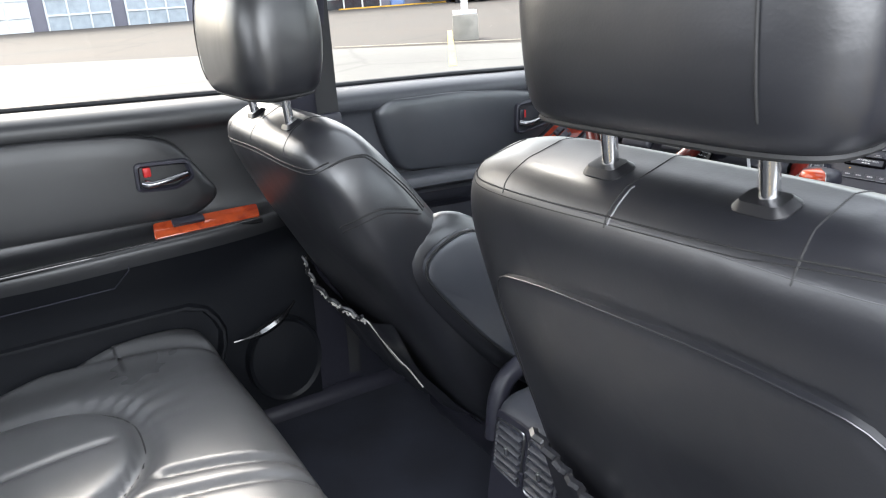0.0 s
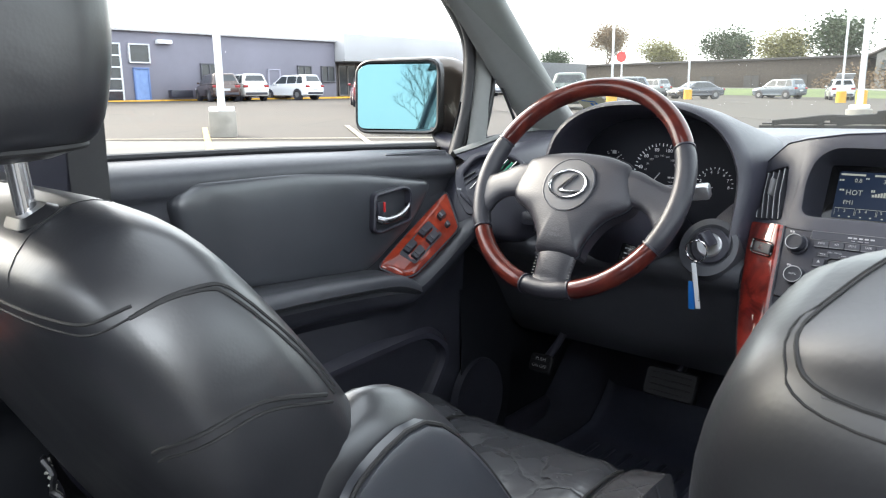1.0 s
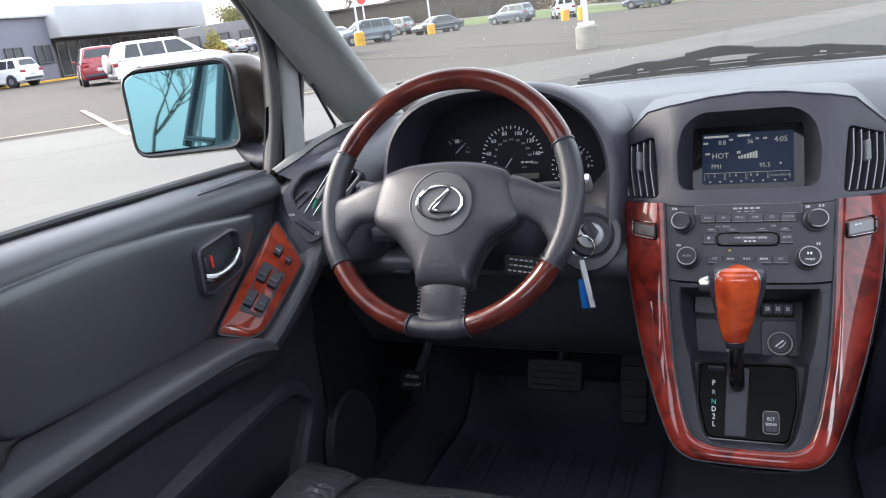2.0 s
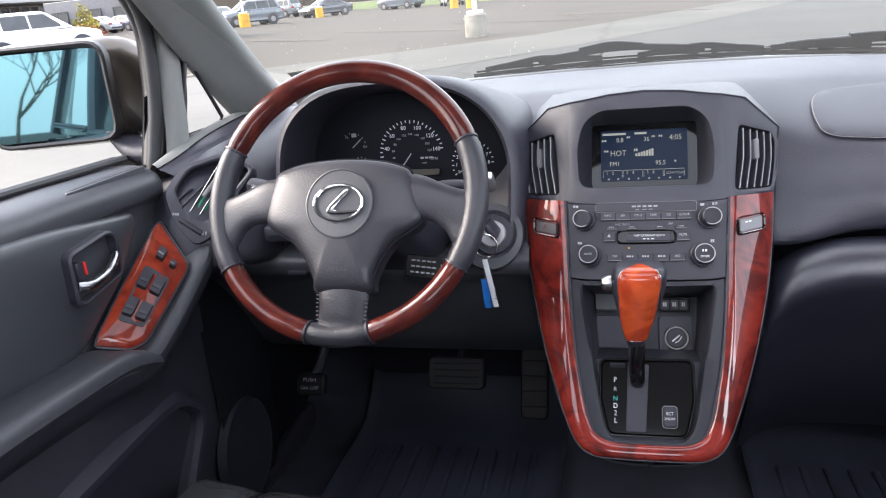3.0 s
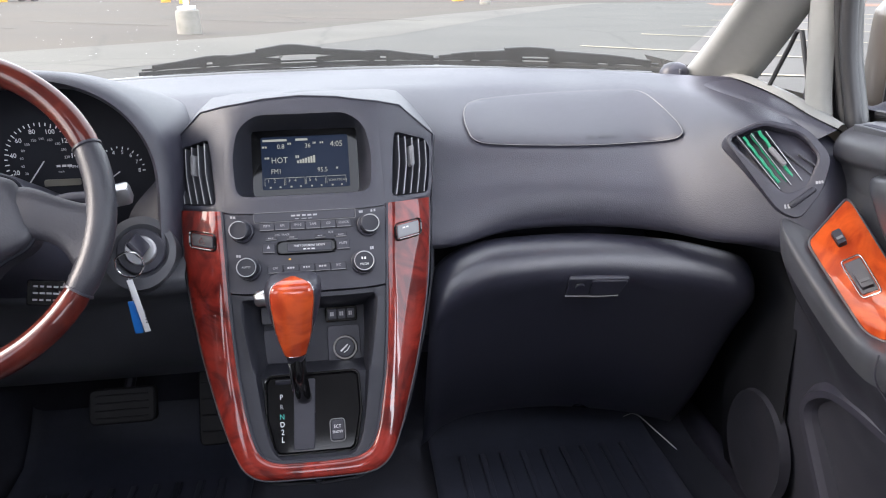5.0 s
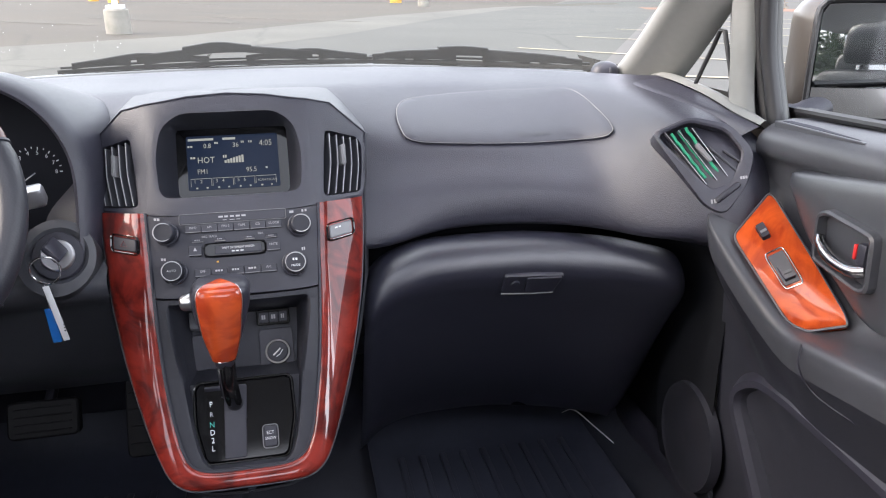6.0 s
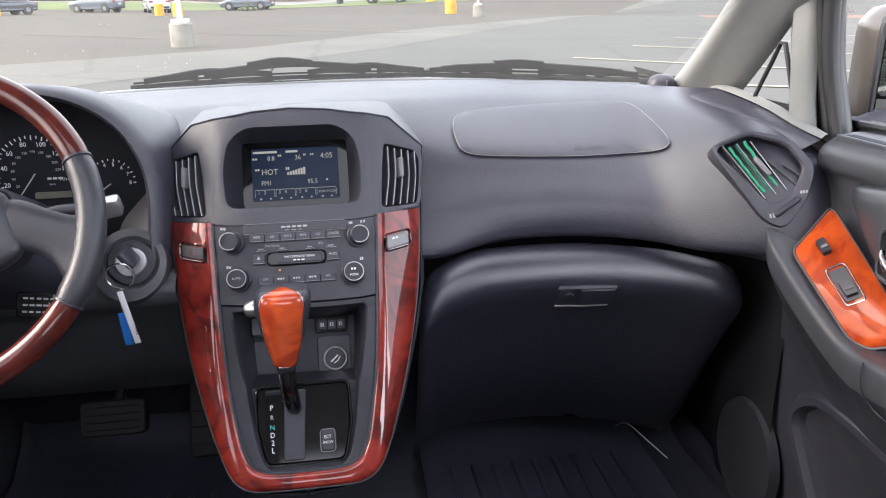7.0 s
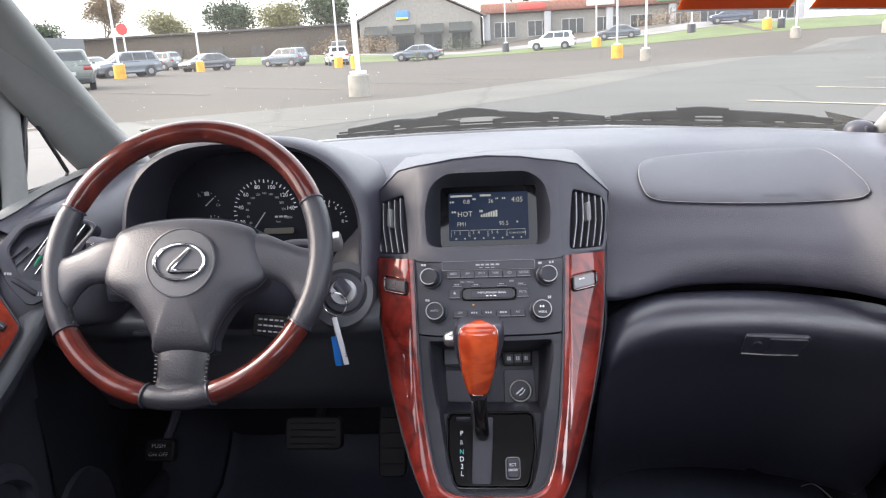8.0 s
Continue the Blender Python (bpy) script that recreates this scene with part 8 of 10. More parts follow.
vo = roundpoly([(-0.083, -0.11), (-0.083, 0.058), (0.083, 0.058), (0.083, -0.11)], 0.016, 4)
vi = [roundpoly([(sx * 0.006, -0.040), (sx * 0.006, 0.046), (sx * 0.073, 0.042), (sx * 0.070, -0.036)], 0.008, 4) for sx in (-1, 1)]
plate(bm, vo, vf, 0.006, -0.02, 0.003)
vp = part("vent_plate", bm, BLACK, cb, "rounded vent plate with chrome-edged outlets")
for sx, v_ in zip((-1, 1), vi):
    bm = bmesh.new()
    plate(bm, v_, vf, 0.0072, 0.0, 0.0005)
    o = part("outlet", bm, DARK, vp)
    bm = bmesh.new()
    tube(bm, [vf(u, v, 0.008) for u, v in v_], 0.0020, 6, closed=True)
    part("outlet_rim", bm, SATIN, o)
    for k in range(6):
        bm = bmesh.new()
        box(bm, vf(sx * 0.039, -0.028 + k * 0.0125, 0.010), (0.058, 0.008, 0.0025), 0.0008, Matrix.Rotation(radians(25), 3, "X"))
        part("vane", bm, TRIM, o)
    bm = bmesh.new()
    box(bm, vf(sx * 0.039, 0.004, 0.013), (0.006, 0.006, 0.012), 0.0015)
    part("slider", bm, SATIN, o)
bm = bmesh.new()
box(bm, vf(0, -0.022, 0.010), (0.006, 0.006, 0.022), 0.002)
part("vent_wheel", bm, BLACK, vp)
bm = bmesh.new()
plate(bm, roundpoly([(-0.055, -0.80), (0.055, -0.80), (0.052, -0.72), (-0.052, -0.72)], 0.008), lambda u, v, h=0.0: V(u, v, 0.708 + h), 0.0035, -0.004, 0.001)
lid = part("ash_lid", bm, TRIM, cb)
# sunlight on the lid is put into this pale sheet's colour
bm = bmesh.new()
plate(bm, roundpoly([(-0.046, -0.795), (0.046, -0.795), (0.044, -0.726), (-0.044, -0.726)], 0.006), lambda u, v, h=0.0: V(u, v, 0.711 + h), 0.0030, -0.001, 0.001)
part("lid_sun_patch", bm, mat("sunlit_lid_tan", (0.40, 0.37, 0.31), 0.5), lid, "pale tan patch on the lid, sunlight put into its colour")
for s in (-1, 1):
    bm = bmesh.new()
    tube(bm, spline([V(s * 0.10, -0.84, 0.62), V(s * 0.105, -0.82, 0.70), V(s * 0.10, -0.77, 0.735), V(s * 0.095, -0.70, 0.735), V(s * 0.092, -0.62, 0.715)], 4), 0.016, 10)
    part("side_rail", bm, BLACK, cb, "glossy rounded rail at the box's edge")

# seat belt on the driver's side pillar
belt = thing("seat_belt", "black woven seat belt hanging on the centre pillar", "seat belt", (-0.73, -0.81, 1.3))
bm = bmesh.new()
path = spline([V(-0.665, -0.835, 1.42), V(-0.695, -0.822, 1.25), V(-0.715, -0.815, 1.10), V(-0.722, -0.812, 0.95), V(-0.74, -0.80, 0.60), V(-0.75, -0.80, 0.45)], 5)
surface(bm, [[p + V(0.006, -0.024, 0), p + V(0.010, 0, 0.0), p + V(0.006, 0.024, 0), p + V(0.003, 0, 0)] for p in path], 1, 1, closed=True, caps=True)
part("webbing", bm, mat("black_webbing", (0.03, 0.03, 0.032), 0.7, scale=400, bump=0.5, bscale=1500), belt)
bm = bmesh.new()
box(bm, (-0.708, -0.812, 1.035), (0.018, 0.05, 0.075), 0.008)
part("tongue", bm, BLACK, belt)
bm = bmesh.new()
cyl(bm, (-0.66, -0.835, 1.43), (-0.645, -0.835, 1.43), 0.03, 0.025, 20, 0.004)
part("anchor", bm, BLACK, belt)

# pedals and mats
for nm, x, y, z, w_, h_, lab in (("brake_pedal", -0.333, 0.10, 0.632, 0.105, 0.058, "wide black rubber brake pedal"), ("accelerator_pedal", -0.193, 0.12, 0.605, 0.05, 0.13, "tall black accelerator pedal"), ("parking_brake_pedal", -0.605, 0.055, 0.625, 0.055, 0.040, "small black parking brake pedal with grey print")):
    p = thing(nm, lab, "pedal", (x, y, z))
    pfm = frame_of((x, y, z), (1, 0, 0), (0, 0.45, 0.9))
    bm = bmesh.new()
    plate(bm, rrect(w_, h_, 0.01, 4), pfm, 0.006, -0.012, 0.003)
    pad_ = part("pad", bm, PEDAL, p)
    for k in range(4):
        part("rib", box(bmesh.new(), pfm(0, -h_ * 0.32 + k * h_ * 0.21, 0.006), (w_ * 0.8, 0.003, 0.002), 0.0008), PEDAL, pad_)
    bm = bmesh.new()
    tube(bm, spline([V(x, y + 0.012, z), V(x + 0.01, y + 0.10, z + 0.08), V(x + 0.01, y + 0.2, z + 0.30)], 5), 0.009, 8)
    part("arm", bm, BLACK, p)
    if "parking" in nm:
        bm = bmesh.new()
        lettering(bm, "PUSH", pfm, 0, 0.008, 0.011, 0.0072)
        lettering(bm, "ON OFF", pfm, 0, -0.007, 0.010, 0.0072)
        part("print", bm, PRINT_DIM, pad_)
for x in (-0.37, 0.40):
    fm = thing("floor_mat", "black ribbed rubber floor mat on the carpet", "floor mat", (x, -0.05, FLOOR), "floor mats")
    bm = bmesh.new()
    surface(bm, [[V(x + u, y, FLOOR + 0.012 + max(0, y - 0.25) * 0.9 + (0.012 if abs(u) > 0.205 else 0)) for u in (-0.22, -0.20, -0.1, 0, 0.1, 0.20, 0.22)] for y in (-0.33, -0.30, -0.1, 0.1, 0.25, 0.34)], 2, 2)
    part("sheet", bm, MAT_RUBBER, fm)
    for k in range(9):
        bm = bmesh.new()
        box(bm, (x - 0.16 + k * 0.04, -0.02, FLOOR + 0.0115), (0.012, 0.40, 0.006), 0.002)
        part("rib", bm, MAT_RUBBER, fm)
    if x > 0:
        bm = bmesh.new()
        # white line painted in for the gloss highlight on the raised rubber edge
        tube(bm, spline([V(0.590, 0.250, FLOOR + 0.022), V(0.617, 0.252, FLOOR + 0.024), V(0.634, 0.190, FLOOR + 0.024), V(0.651, 0.126, FLOOR + 0.022)], 4), [0.0006] * 4 + [0.0014] * 8 + [0.0008], 6)
        part("edge_glint", bm, PRINT, fm, "white highlight painted along the mat's raised edge")


# ---- outside: the parking lot ----
def gz(x, y):
    """Height of the gently sloping ground, which rises to the road."""
    rise = max(0.0, y - 58 + 0.3 * x) * min(1, max(0.0, (x + 15) / 40)) * 0.075
    bank = min(0.8, max(0.0, y - 73) * 0.10) * min(1, max(0.0, (-5 - x) / 12))
    return -0.02 * max(-120, min(120, x)) - 0.003 * y + min(rise, 3.2) + bank


def ground_mat(name, col, scale, var, crack, rough=0.9):
    """Weathered paving: aggregate grain, stains and darker cracks."""
    m = mat(name, col, rough, var=var, scale=scale, big=0.22, stain=0.28, bump=0.5, bscale=120)
    n, l, b = m.node_tree.nodes, m.node_tree.links, m.node_tree.nodes["Principled BSDF"]
    tc = n.new("ShaderNodeTexCoord")
    vo, ns = n.new("ShaderNodeTexVoronoi"), n.new("ShaderNodeTexNoise")
    vo.feature = "DISTANCE_TO_EDGE"
    vo.inputs["Scale"].default_value = 0.16
    ns.inputs["Scale"].default_value, ns.inputs["Detail"].default_value = 1.1, 8
    mixv = n.new("ShaderNodeMix")
    mixv.data_type = "RGBA"
    mixv.inputs[0].default_value = 0.25
    l.new(tc.outputs["Object"], ns.inputs["Vector"])
    l.new(tc.outputs["Object"], mixv.inputs[6])
    l.new(ns.outputs["Color"], mixv.inputs[7])
    l.new(mixv.outputs[2], vo.inputs["Vector"])
    mr = n.new("ShaderNodeMapRange")
    mr.inputs["From Min"].default_value, mr.inputs["From Max"].default_value = 0.0, 0.012
    mr.inputs["To Min"].default_value, mr.inputs["To Max"].default_value = crack, 1.0
    l.new(vo.outputs["Distance"], mr.inputs["Value"])
    mu = n.new("ShaderNodeMix")
    mu.data_type, mu.blend_type = "RGBA", "MULTIPLY"
    mu.inputs[0].default_value = 1
    l.new(b.inputs["Base Color"].links[0].from_socket, mu.inputs[6])
    l.new(mr.outputs[0], mu.inputs[7])
    l.new(mu.outputs[2], b.inputs["Base Color"])
    return m


ASPHALT = ground_mat("worn_brown_asphalt", (0.043, 0.033, 0.0245), 9, 0.18, 0.7)
ASPHALT_GREY = ground_mat("grey_asphalt", (0.049, 0.048, 0.044), 9, 0.15, 0.7)
CONCRETE = ground_mat("pale_concrete_paving", (0.105, 0.101, 0.092), 6, 0.12, 0.75)
ROAD = ground_mat("road_surface", (0.15, 0.145, 0.14), 6, 0.1, 0.8)
GRASS = mat("spring_grass", (0.075, 0.10, 0.028), 0.95, var=0.45, scale=3, big=0.3, stain=0.3)
FADED = mat("faded_white_paint", (0.085, 0.078, 0.066), 0.85, var=0.35, scale=8, big=1.5, stain=0.4)
LINE = mat("worn_white_paint", (0.30, 0.265, 0.19), 0.8, var=0.3, scale=8, big=1.5, stain=0.35)
LINE_Y = mat("worn_yellow_paint", (0.48, 0.34, 0.10), 0.8, var=0.3, scale=8, big=1.5, stain=0.35)
BASE_CONC = mat("rough_concrete", (0.24, 0.225, 0.20), 0.9, var=0.2, scale=6, big=2, stain=0.25, bump=0.5, bscale=60)
BASE_YEL = mat("yellow_painted_concrete", (0.55, 0.30, 0.03), 0.7, var=0.15, scale=6, big=2, stain=0.25)
POLE = mat("white_painted_steel", (0.62, 0.63, 0.66), 0.45, var=0.06, scale=4, big=1, stain=0.12)
WALL = mat("lavender_grey_render", (0.165, 0.16, 0.195), 0.85, var=0.06, scale=3, big=0.3, stain=0.12)
WHITE_WALL = mat("white_cladding", (0.36, 0.36, 0.375), 0.7, var=0.05, scale=2, big=0.3, stain=0.1)
DARK_GLASS = mat("dark_window_glass", (0.03, 0.035, 0.04), 0.08, var=0.2, scale=0.6, stain=0.3)
MULCH = mat("red_brown_mulch", (0.16, 0.075, 0.045), 0.95, var=0.5, scale=25, stain=0.3)

bm = bmesh.new()
xs = [-600, -250, -120, -80] + [-60 + 5 * k for k in range(25)] + [80, 120, 250, 600]
ys = [-300, -120, -60, -30, -15, -6, 0, 6, 12, 18, 25] + [30 + 3 * k for k in range(26)] + [125, 160, 250, 700]
skin(bm, [[V(x, y, gz(x, y)) for x in xs] for y in ys], False)
single("ground", bm, ASPHALT, "worn brown-grey asphalt parking lot", "ground", kind="structure")


def sheet(name, poly, material, label, lift, kind="structure", category="paving", n=10):
    """A flat patch laid on the ground between two edge lines."""
    a, b = [], []
    for (p0, p1), (q0, q1) in zip(zip(poly[0], poly[0][1:]), zip(poly[1], poly[1][1:])):
        m = max(1, int((Vector(p1) - Vector(p0)).length / 3))
        a += [Vector(p0).lerp(Vector(p1), k / m) for k in range(m)]
        b += [Vector(q0).lerp(Vector(q1), k / m) for k in range(m)]
    a.append(Vector(poly[0][-1]))
    b.append(Vector(poly[1][-1]))
    bm = bmesh.new()
    rows = []
    for i in range(len(a)):
        p, q = Vector(a[i]), Vector(b[i])
        rows.append([V(*(p.lerp(q, k / n)), gz(*p.lerp(q, k / n)) + lift) for k in range(n + 1)])
    skin(bm, rows, False)
    return single(name, bm, material, label, category, kind=kind)


edge_l = [(-25, -20), (-21, -3), (-14.8, 5.6), (-10.9, 9.4), (-7.5, 14.0), (-4.6, 16.9), (-2.4, 19.3), (4.0, 32), (14, 48), (30, 63)]
edge_r = [(12, -20), (12, -6), (12, 0.0), (10, 4), (10, 8.0), (10, 12), (14, 18), (20, 26), (30, 34), (60, 50)]
sheet("pavement", (edge_l, edge_r), ASPHALT_GREY, "grey asphalt driving lane", 0.012)
edge_m = [(-16, -20), (-9, -6), (-4.2, 1.5), (-2.0, 5.5), (-0.5, 9.2), (1.0, 12.4), (4.4, 19), (8.6, 29), (15.5, 45), (22.6, 61.9)]
sheet("concrete_strip", (edge_l, [(p[0] * 0.45 + q[0] * 0.55, p[1] * 0.45 + q[1] * 0.55) for p, q in zip(edge_l, edge_m)]), ground_mat("worn_concrete_strip", (0.074, 0.070, 0.062), 6, 0.12, 0.75), "pale concrete paving strip", 0.018)
sheet("concrete_apron", ([(-25, -20), (-21, -3), (-14.8, 5.6), (-10.9, 9.4), (-7.8, 13.7)], [(-1.6, -20), (-1.6, -6), (-1.6, 3), (-1.6, 6), (-4.5, 10.2)]), CONCRETE, "pale concrete paving beside the car", 0.024)
sheet("verge", ([(-60, 76), (-30, 75), (-8, 73), (10, 71.5), (30, 73), (60, 75), (110, 79)], [(-60, 81), (-30, 81), (-8, 81.5), (10, 83), (30, 86.5), (60, 90), (110, 95)]), GRASS, "strip of spring grass between lot and road", 0.03, category="grass")
sheet("road", ([(-140, 82), (-30, 81.4), (-8, 81.9), (10, 83.4), (30, 86.9), (60, 90.4), (150, 102)], [(-140, 93), (-30, 92), (-8, 92), (10, 93.5), (30, 97), (60, 101), (150, 113)]), ROAD, "pale road beyond the parking lot", 0.04, category="road")


def paint(a, b, w_, material, label):
    """A painted line on the ground from a to b."""
    a, b = Vector(a), Vector(b)
    d = (b - a).normalized()
    e = V(-d.y, d.x) * w_ / 2
    bm = bmesh.new()
    n = 6
    lo = [[V(*(a.lerp(b, k / n) + s * e), gz(*(a.lerp(b, k / n) + s * e)) + 0.028) for s in (-1, 1)] for k in range(n + 1)]
    hi = [[p + V(0, 0, 0.004) for p in r] for r in lo]
    skin(bm, [[*l_, h_[1], h_[0]] for l_, h_ in zip(lo, hi)], True, True)
    return single("parking_line", bm, material, label, "parking line", "painted parking lines", "structure")


for k in range(6):
    o = V(5.0 + 2.75 * k, 14.8 + 3.6 * k)
    paint((o.x, o.y), (o.x + 3.9, o.y - 3.7), 0.11, LINE, "worn cream painted parking line")
paint((3.6, 10.4), (8.6, 8.2), 0.12, LINE, "worn cream painted parking line")
paint((-17.4, 9.6), (-9.6, 4.9), 0.13, LINE_Y, "worn yellow painted parking line")
paint((-15.6, 13.0), (-9.2, 8.0), 0.13, LINE, "worn cream painted parking line")
paint((-15.6, 5.4), (-8.4, 13.8), 0.10, LINE, "thin pale line along the paving joint")
for k in range(5):
    paint((-14 + 4.2 * k, 22 + 1.2 * k), (-19.5 + 4.2 * k, 25.6 + 1.2 * k), 0.12, FADED, "worn cream painted parking line")
for k in range(6):
    paint((-34 + 6.0 * k, 46 + 0.6 * k), (-37 + 6 * k, 50 + 0.6 * k), 0.12, FADED, "worn cream painted parking line")
paint((6.6, 6.2), (2.6, 2.2), 0.13, LINE_Y, "worn yellow painted parking line")
paint((2.4, -4.0), (2.2, 3.0), 0.12, LINE_Y, "yellow painted line beside the car")
paint((2.8, 1.0), (7.5, -1.0), 0.35, LINE_Y, "broad yellow painted marking")


# ---- lamp posts ----
def lamp_post(at, base, r, h, pole_h, label):
    x, y = at
    z = gz(x, y)
    t = thing("lamp_post", label, "lamp post", (x, y, z), "parking lot lamp posts")
    bm = bmesh.new()
    if "square" in label:
        box(bm, (x, y, z + h / 2 - 0.1), (r * 2, r * 2, h + 0.2), 0.03, Matrix.Rotation(radians(58), 3, "Z"))
    else:
        cyl(bm, (x, y, z - 0.2), (x, y, z + h), r * 1.02, r * 0.97, 20, 0.03)
    part("concrete_base", bm, base, t)
    bm = bmesh.new()
    box(bm, (x, y, z + h + 0.05), (0.42, 0.42, 0.10), 0.02)
    part("flange", bm, POLE, t)
    bm = bmesh.new()
    box(bm, (x, y, z + h + 0.1 + pole_h / 2), (0.13, 0.13, pole_h), 0.02)
    part("pole", bm, POLE, t)
    bm = bmesh.new()
    box(bm, (x + 0.5, y, z + h + pole_h), (1.2, 0.35, 0.18), 0.04)
    part("lamp_head", bm, POLE, t)


for at, b, r, h, lab in (((-14.6, 8.35), BASE_CONC, 0.30, 0.56, "white lamp post on a square grey concrete base"), ((-4.2, 20.4), BASE_CONC, 0.32, 0.62, "white lamp post on a round grey concrete base"), ((9.0, 48.6), BASE_CONC, 0.36, 0.75, "white lamp post on a round grey concrete base"), ((24.2, 65.0), BASE_CONC, 0.42, 0.8, "white lamp post on a round grey concrete base"), ((31.5, 65.0), BASE_CONC, 0.42, 0.9, "white lamp post on a round grey concrete base"), ((-25.3, 46.8), BASE_YEL, 0.38, 0.9, "white lamp post on a yellow base"), ((-25.2, 59.9), BASE_YEL, 0.34, 0.8, "white lamp post on a yellow base"), ((-13.0, 57.5), BASE_YEL, 0.34, 0.8, "white lamp post on a yellow base"), ((-11.0, 54.0), BASE_YEL, 0.34, 0.9, "white lamp post on a yellow base"), ((8.3, 56.3), BASE_YEL, 0.44, 1.0, "white lamp post on a yellow base"), ((8.8, 73.4), BASE_YEL, 0.44, 0.9, "white lamp post on a yellow base"), ((25.5, 76.0), BASE_YEL, 0.44, 1.0, "white lamp post on a yellow base"), ((0.1, 78.0), BLACK, 0.36, 0.9, "white lamp post on a dark base"), ((19.5, 81.0), BLACK, 0.42, 0.9, "white lamp post on a dark base"), ((27.0, 76.5), BLACK, 0.36, 0.9, "white lamp post on a dark base")):
    lamp_post(at, b, r, h, 8.5, lab)


# ---- parked cars ----
TAIL_RED = mat("red_tail_lamp", (0.22, 0.012, 0.015), 0.2, var=0.1)
RIM_GREY = mat("grey_alloy", (0.22, 0.22, 0.23), 0.4, metal=0.5, var=0.1)


def parked_car(at, turn, colour, suv, label, spare=False, open_boot=False):
    """A parked car: body, glasshouse, wheels, lamps. turn: degrees its nose points left of straight ahead."""
    t = thing("parked_car", label, "car", (0, 0, 0), "parked cars")
    L, W, H = (4.6, 1.85, 1.72) if suv else (4.7, 1.82, 1.45)
    belt = 1.08 if suv else 0.95
    body = mat("car_paint", colour, 0.25, metal=0.2, var=0.03, stain=0.03, coat=0.8)
    tail, nose = [(-L / 2, belt - 0.26, 0.42, 0.84), (-L / 2 + 0.05, belt - 0.08, 0.30, 0.93)], [(L * 0.44, belt - 0.16, 0.27, 0.95), (L * 0.485, belt - 0.24, 0.30, 0.88), (L / 2, belt - 0.40, 0.36, 0.76)]
    side = tail + [(-L * 0.42, belt, 0.25, 0.98), (-L * 0.30, belt + 0.01, 0.24, 1.0), (-L * 0.1, belt, 0.24, 1.0), (L * 0.14, belt - 0.01, 0.24, 1.0), (L * 0.27, belt - 0.04, 0.25, 1.0), (L * 0.37, belt - 0.09, 0.26, 0.985)] + nose
    rows = []
    for y, top, low, wd in side:
        hw = W / 2 * wd
        half = [(0.88, low), (0.985, low + 0.10), (0.965, low + 0.22), (1.0, low + (top - low) * 0.55), (0.985, low + (top - low) * 0.78), (0.955, top - 0.06), (0.88, top - 0.012), (0.5, top + 0.02)]
        rows.append([V(-hw * q, y, z) for q, z in half] + [V(0, y, top + 0.03)] + [V(hw * q, y, z) for q, z in half[::-1]] + [V(0, y, low)])
    bm = bmesh.new()
    surface(bm, rows, 2, 1, closed=True, caps=True)
    part("body", bm, body, t)
    # glasshouse: q runs from the waistline to the roof
    wb, wr = W / 2 * 0.945, W / 2 * 0.70
    y0, y1 = (-L * 0.475, -L * 0.415) if suv else (-L * 0.40, -L * 0.21)
    y2, y3 = L * 0.275, L * 0.075
    zq = lambda q: belt - 0.03 + (H - belt + 0.03) * q
    wq = lambda q: wb + (wr - wb) * q
    bm = bmesh.new()
    rings = []
    for q, cut in ((0.0, 0.0), (0.5, 0.0), (0.88, 0.0), (0.96, 0.035), (1.0, 0.13), (1.02, 0.40)):
        a, b = y0 + (y1 - y0) * q + cut, y2 + (y3 - y2) * q - cut
        rings.append([V(u, v, zq(q)) for u, v in rrect(2 * (wq(q) - cut), b - a, 0.16, 4, 0, (a + b) / 2)])
    skin(bm, rings, True, True)
    part("cabin", bm, body, t)
    lo_, hi = 0.10, 0.84
    rear_at = lambda q: y0 + (y1 - y0) * q
    front_at = lambda q: y2 + (y3 - y2) * q
    for s in (-1, 1):
        fs = lambda u, v, h=0.0, s=s: V(s * (wq(v) + h), u, zq(v))
        cuts = (-L * 0.27, -L * 0.06) if suv else (-L * 0.05,)
        ends = [(rear_at(lo_) + 0.22, rear_at(hi) + 0.22)] + [(c, c) for c in cuts] + [(front_at(lo_) - 0.26, front_at(hi) - 0.14)]
        for (a0, a1), (b0, b1) in zip(ends, ends[1:]):
            pl = roundpoly([(a0 + 0.03, lo_), (b0 - 0.03, lo_), (b1 - 0.03, hi), (a1 + 0.03, hi)], 0.05, 3)
            part("side_window", plate(bmesh.new(), pl if s > 0 else pl[::-1], fs, 0.006, -0.02, 0.006), DARK_GLASS, t)
    for nm, ya, sg in (("windscreen", front_at, 1), ("rear_window", rear_at, -1)):
        ff = lambda u, v, h=0.0, ya=ya, sg=sg: V(u, ya(v) + sg * h, zq(v))
        pl = roundpoly([(-wq(lo_) + 0.17, lo_ if sg > 0 else 0.30), (wq(lo_) - 0.17, lo_ if sg > 0 else 0.30), (wq(hi) - 0.15, hi), (-wq(hi) + 0.15, hi)], 0.06, 3)
        part(nm, plate(bmesh.new(), pl, ff, 0.008, -0.02, 0.006), DARK_GLASS, t)
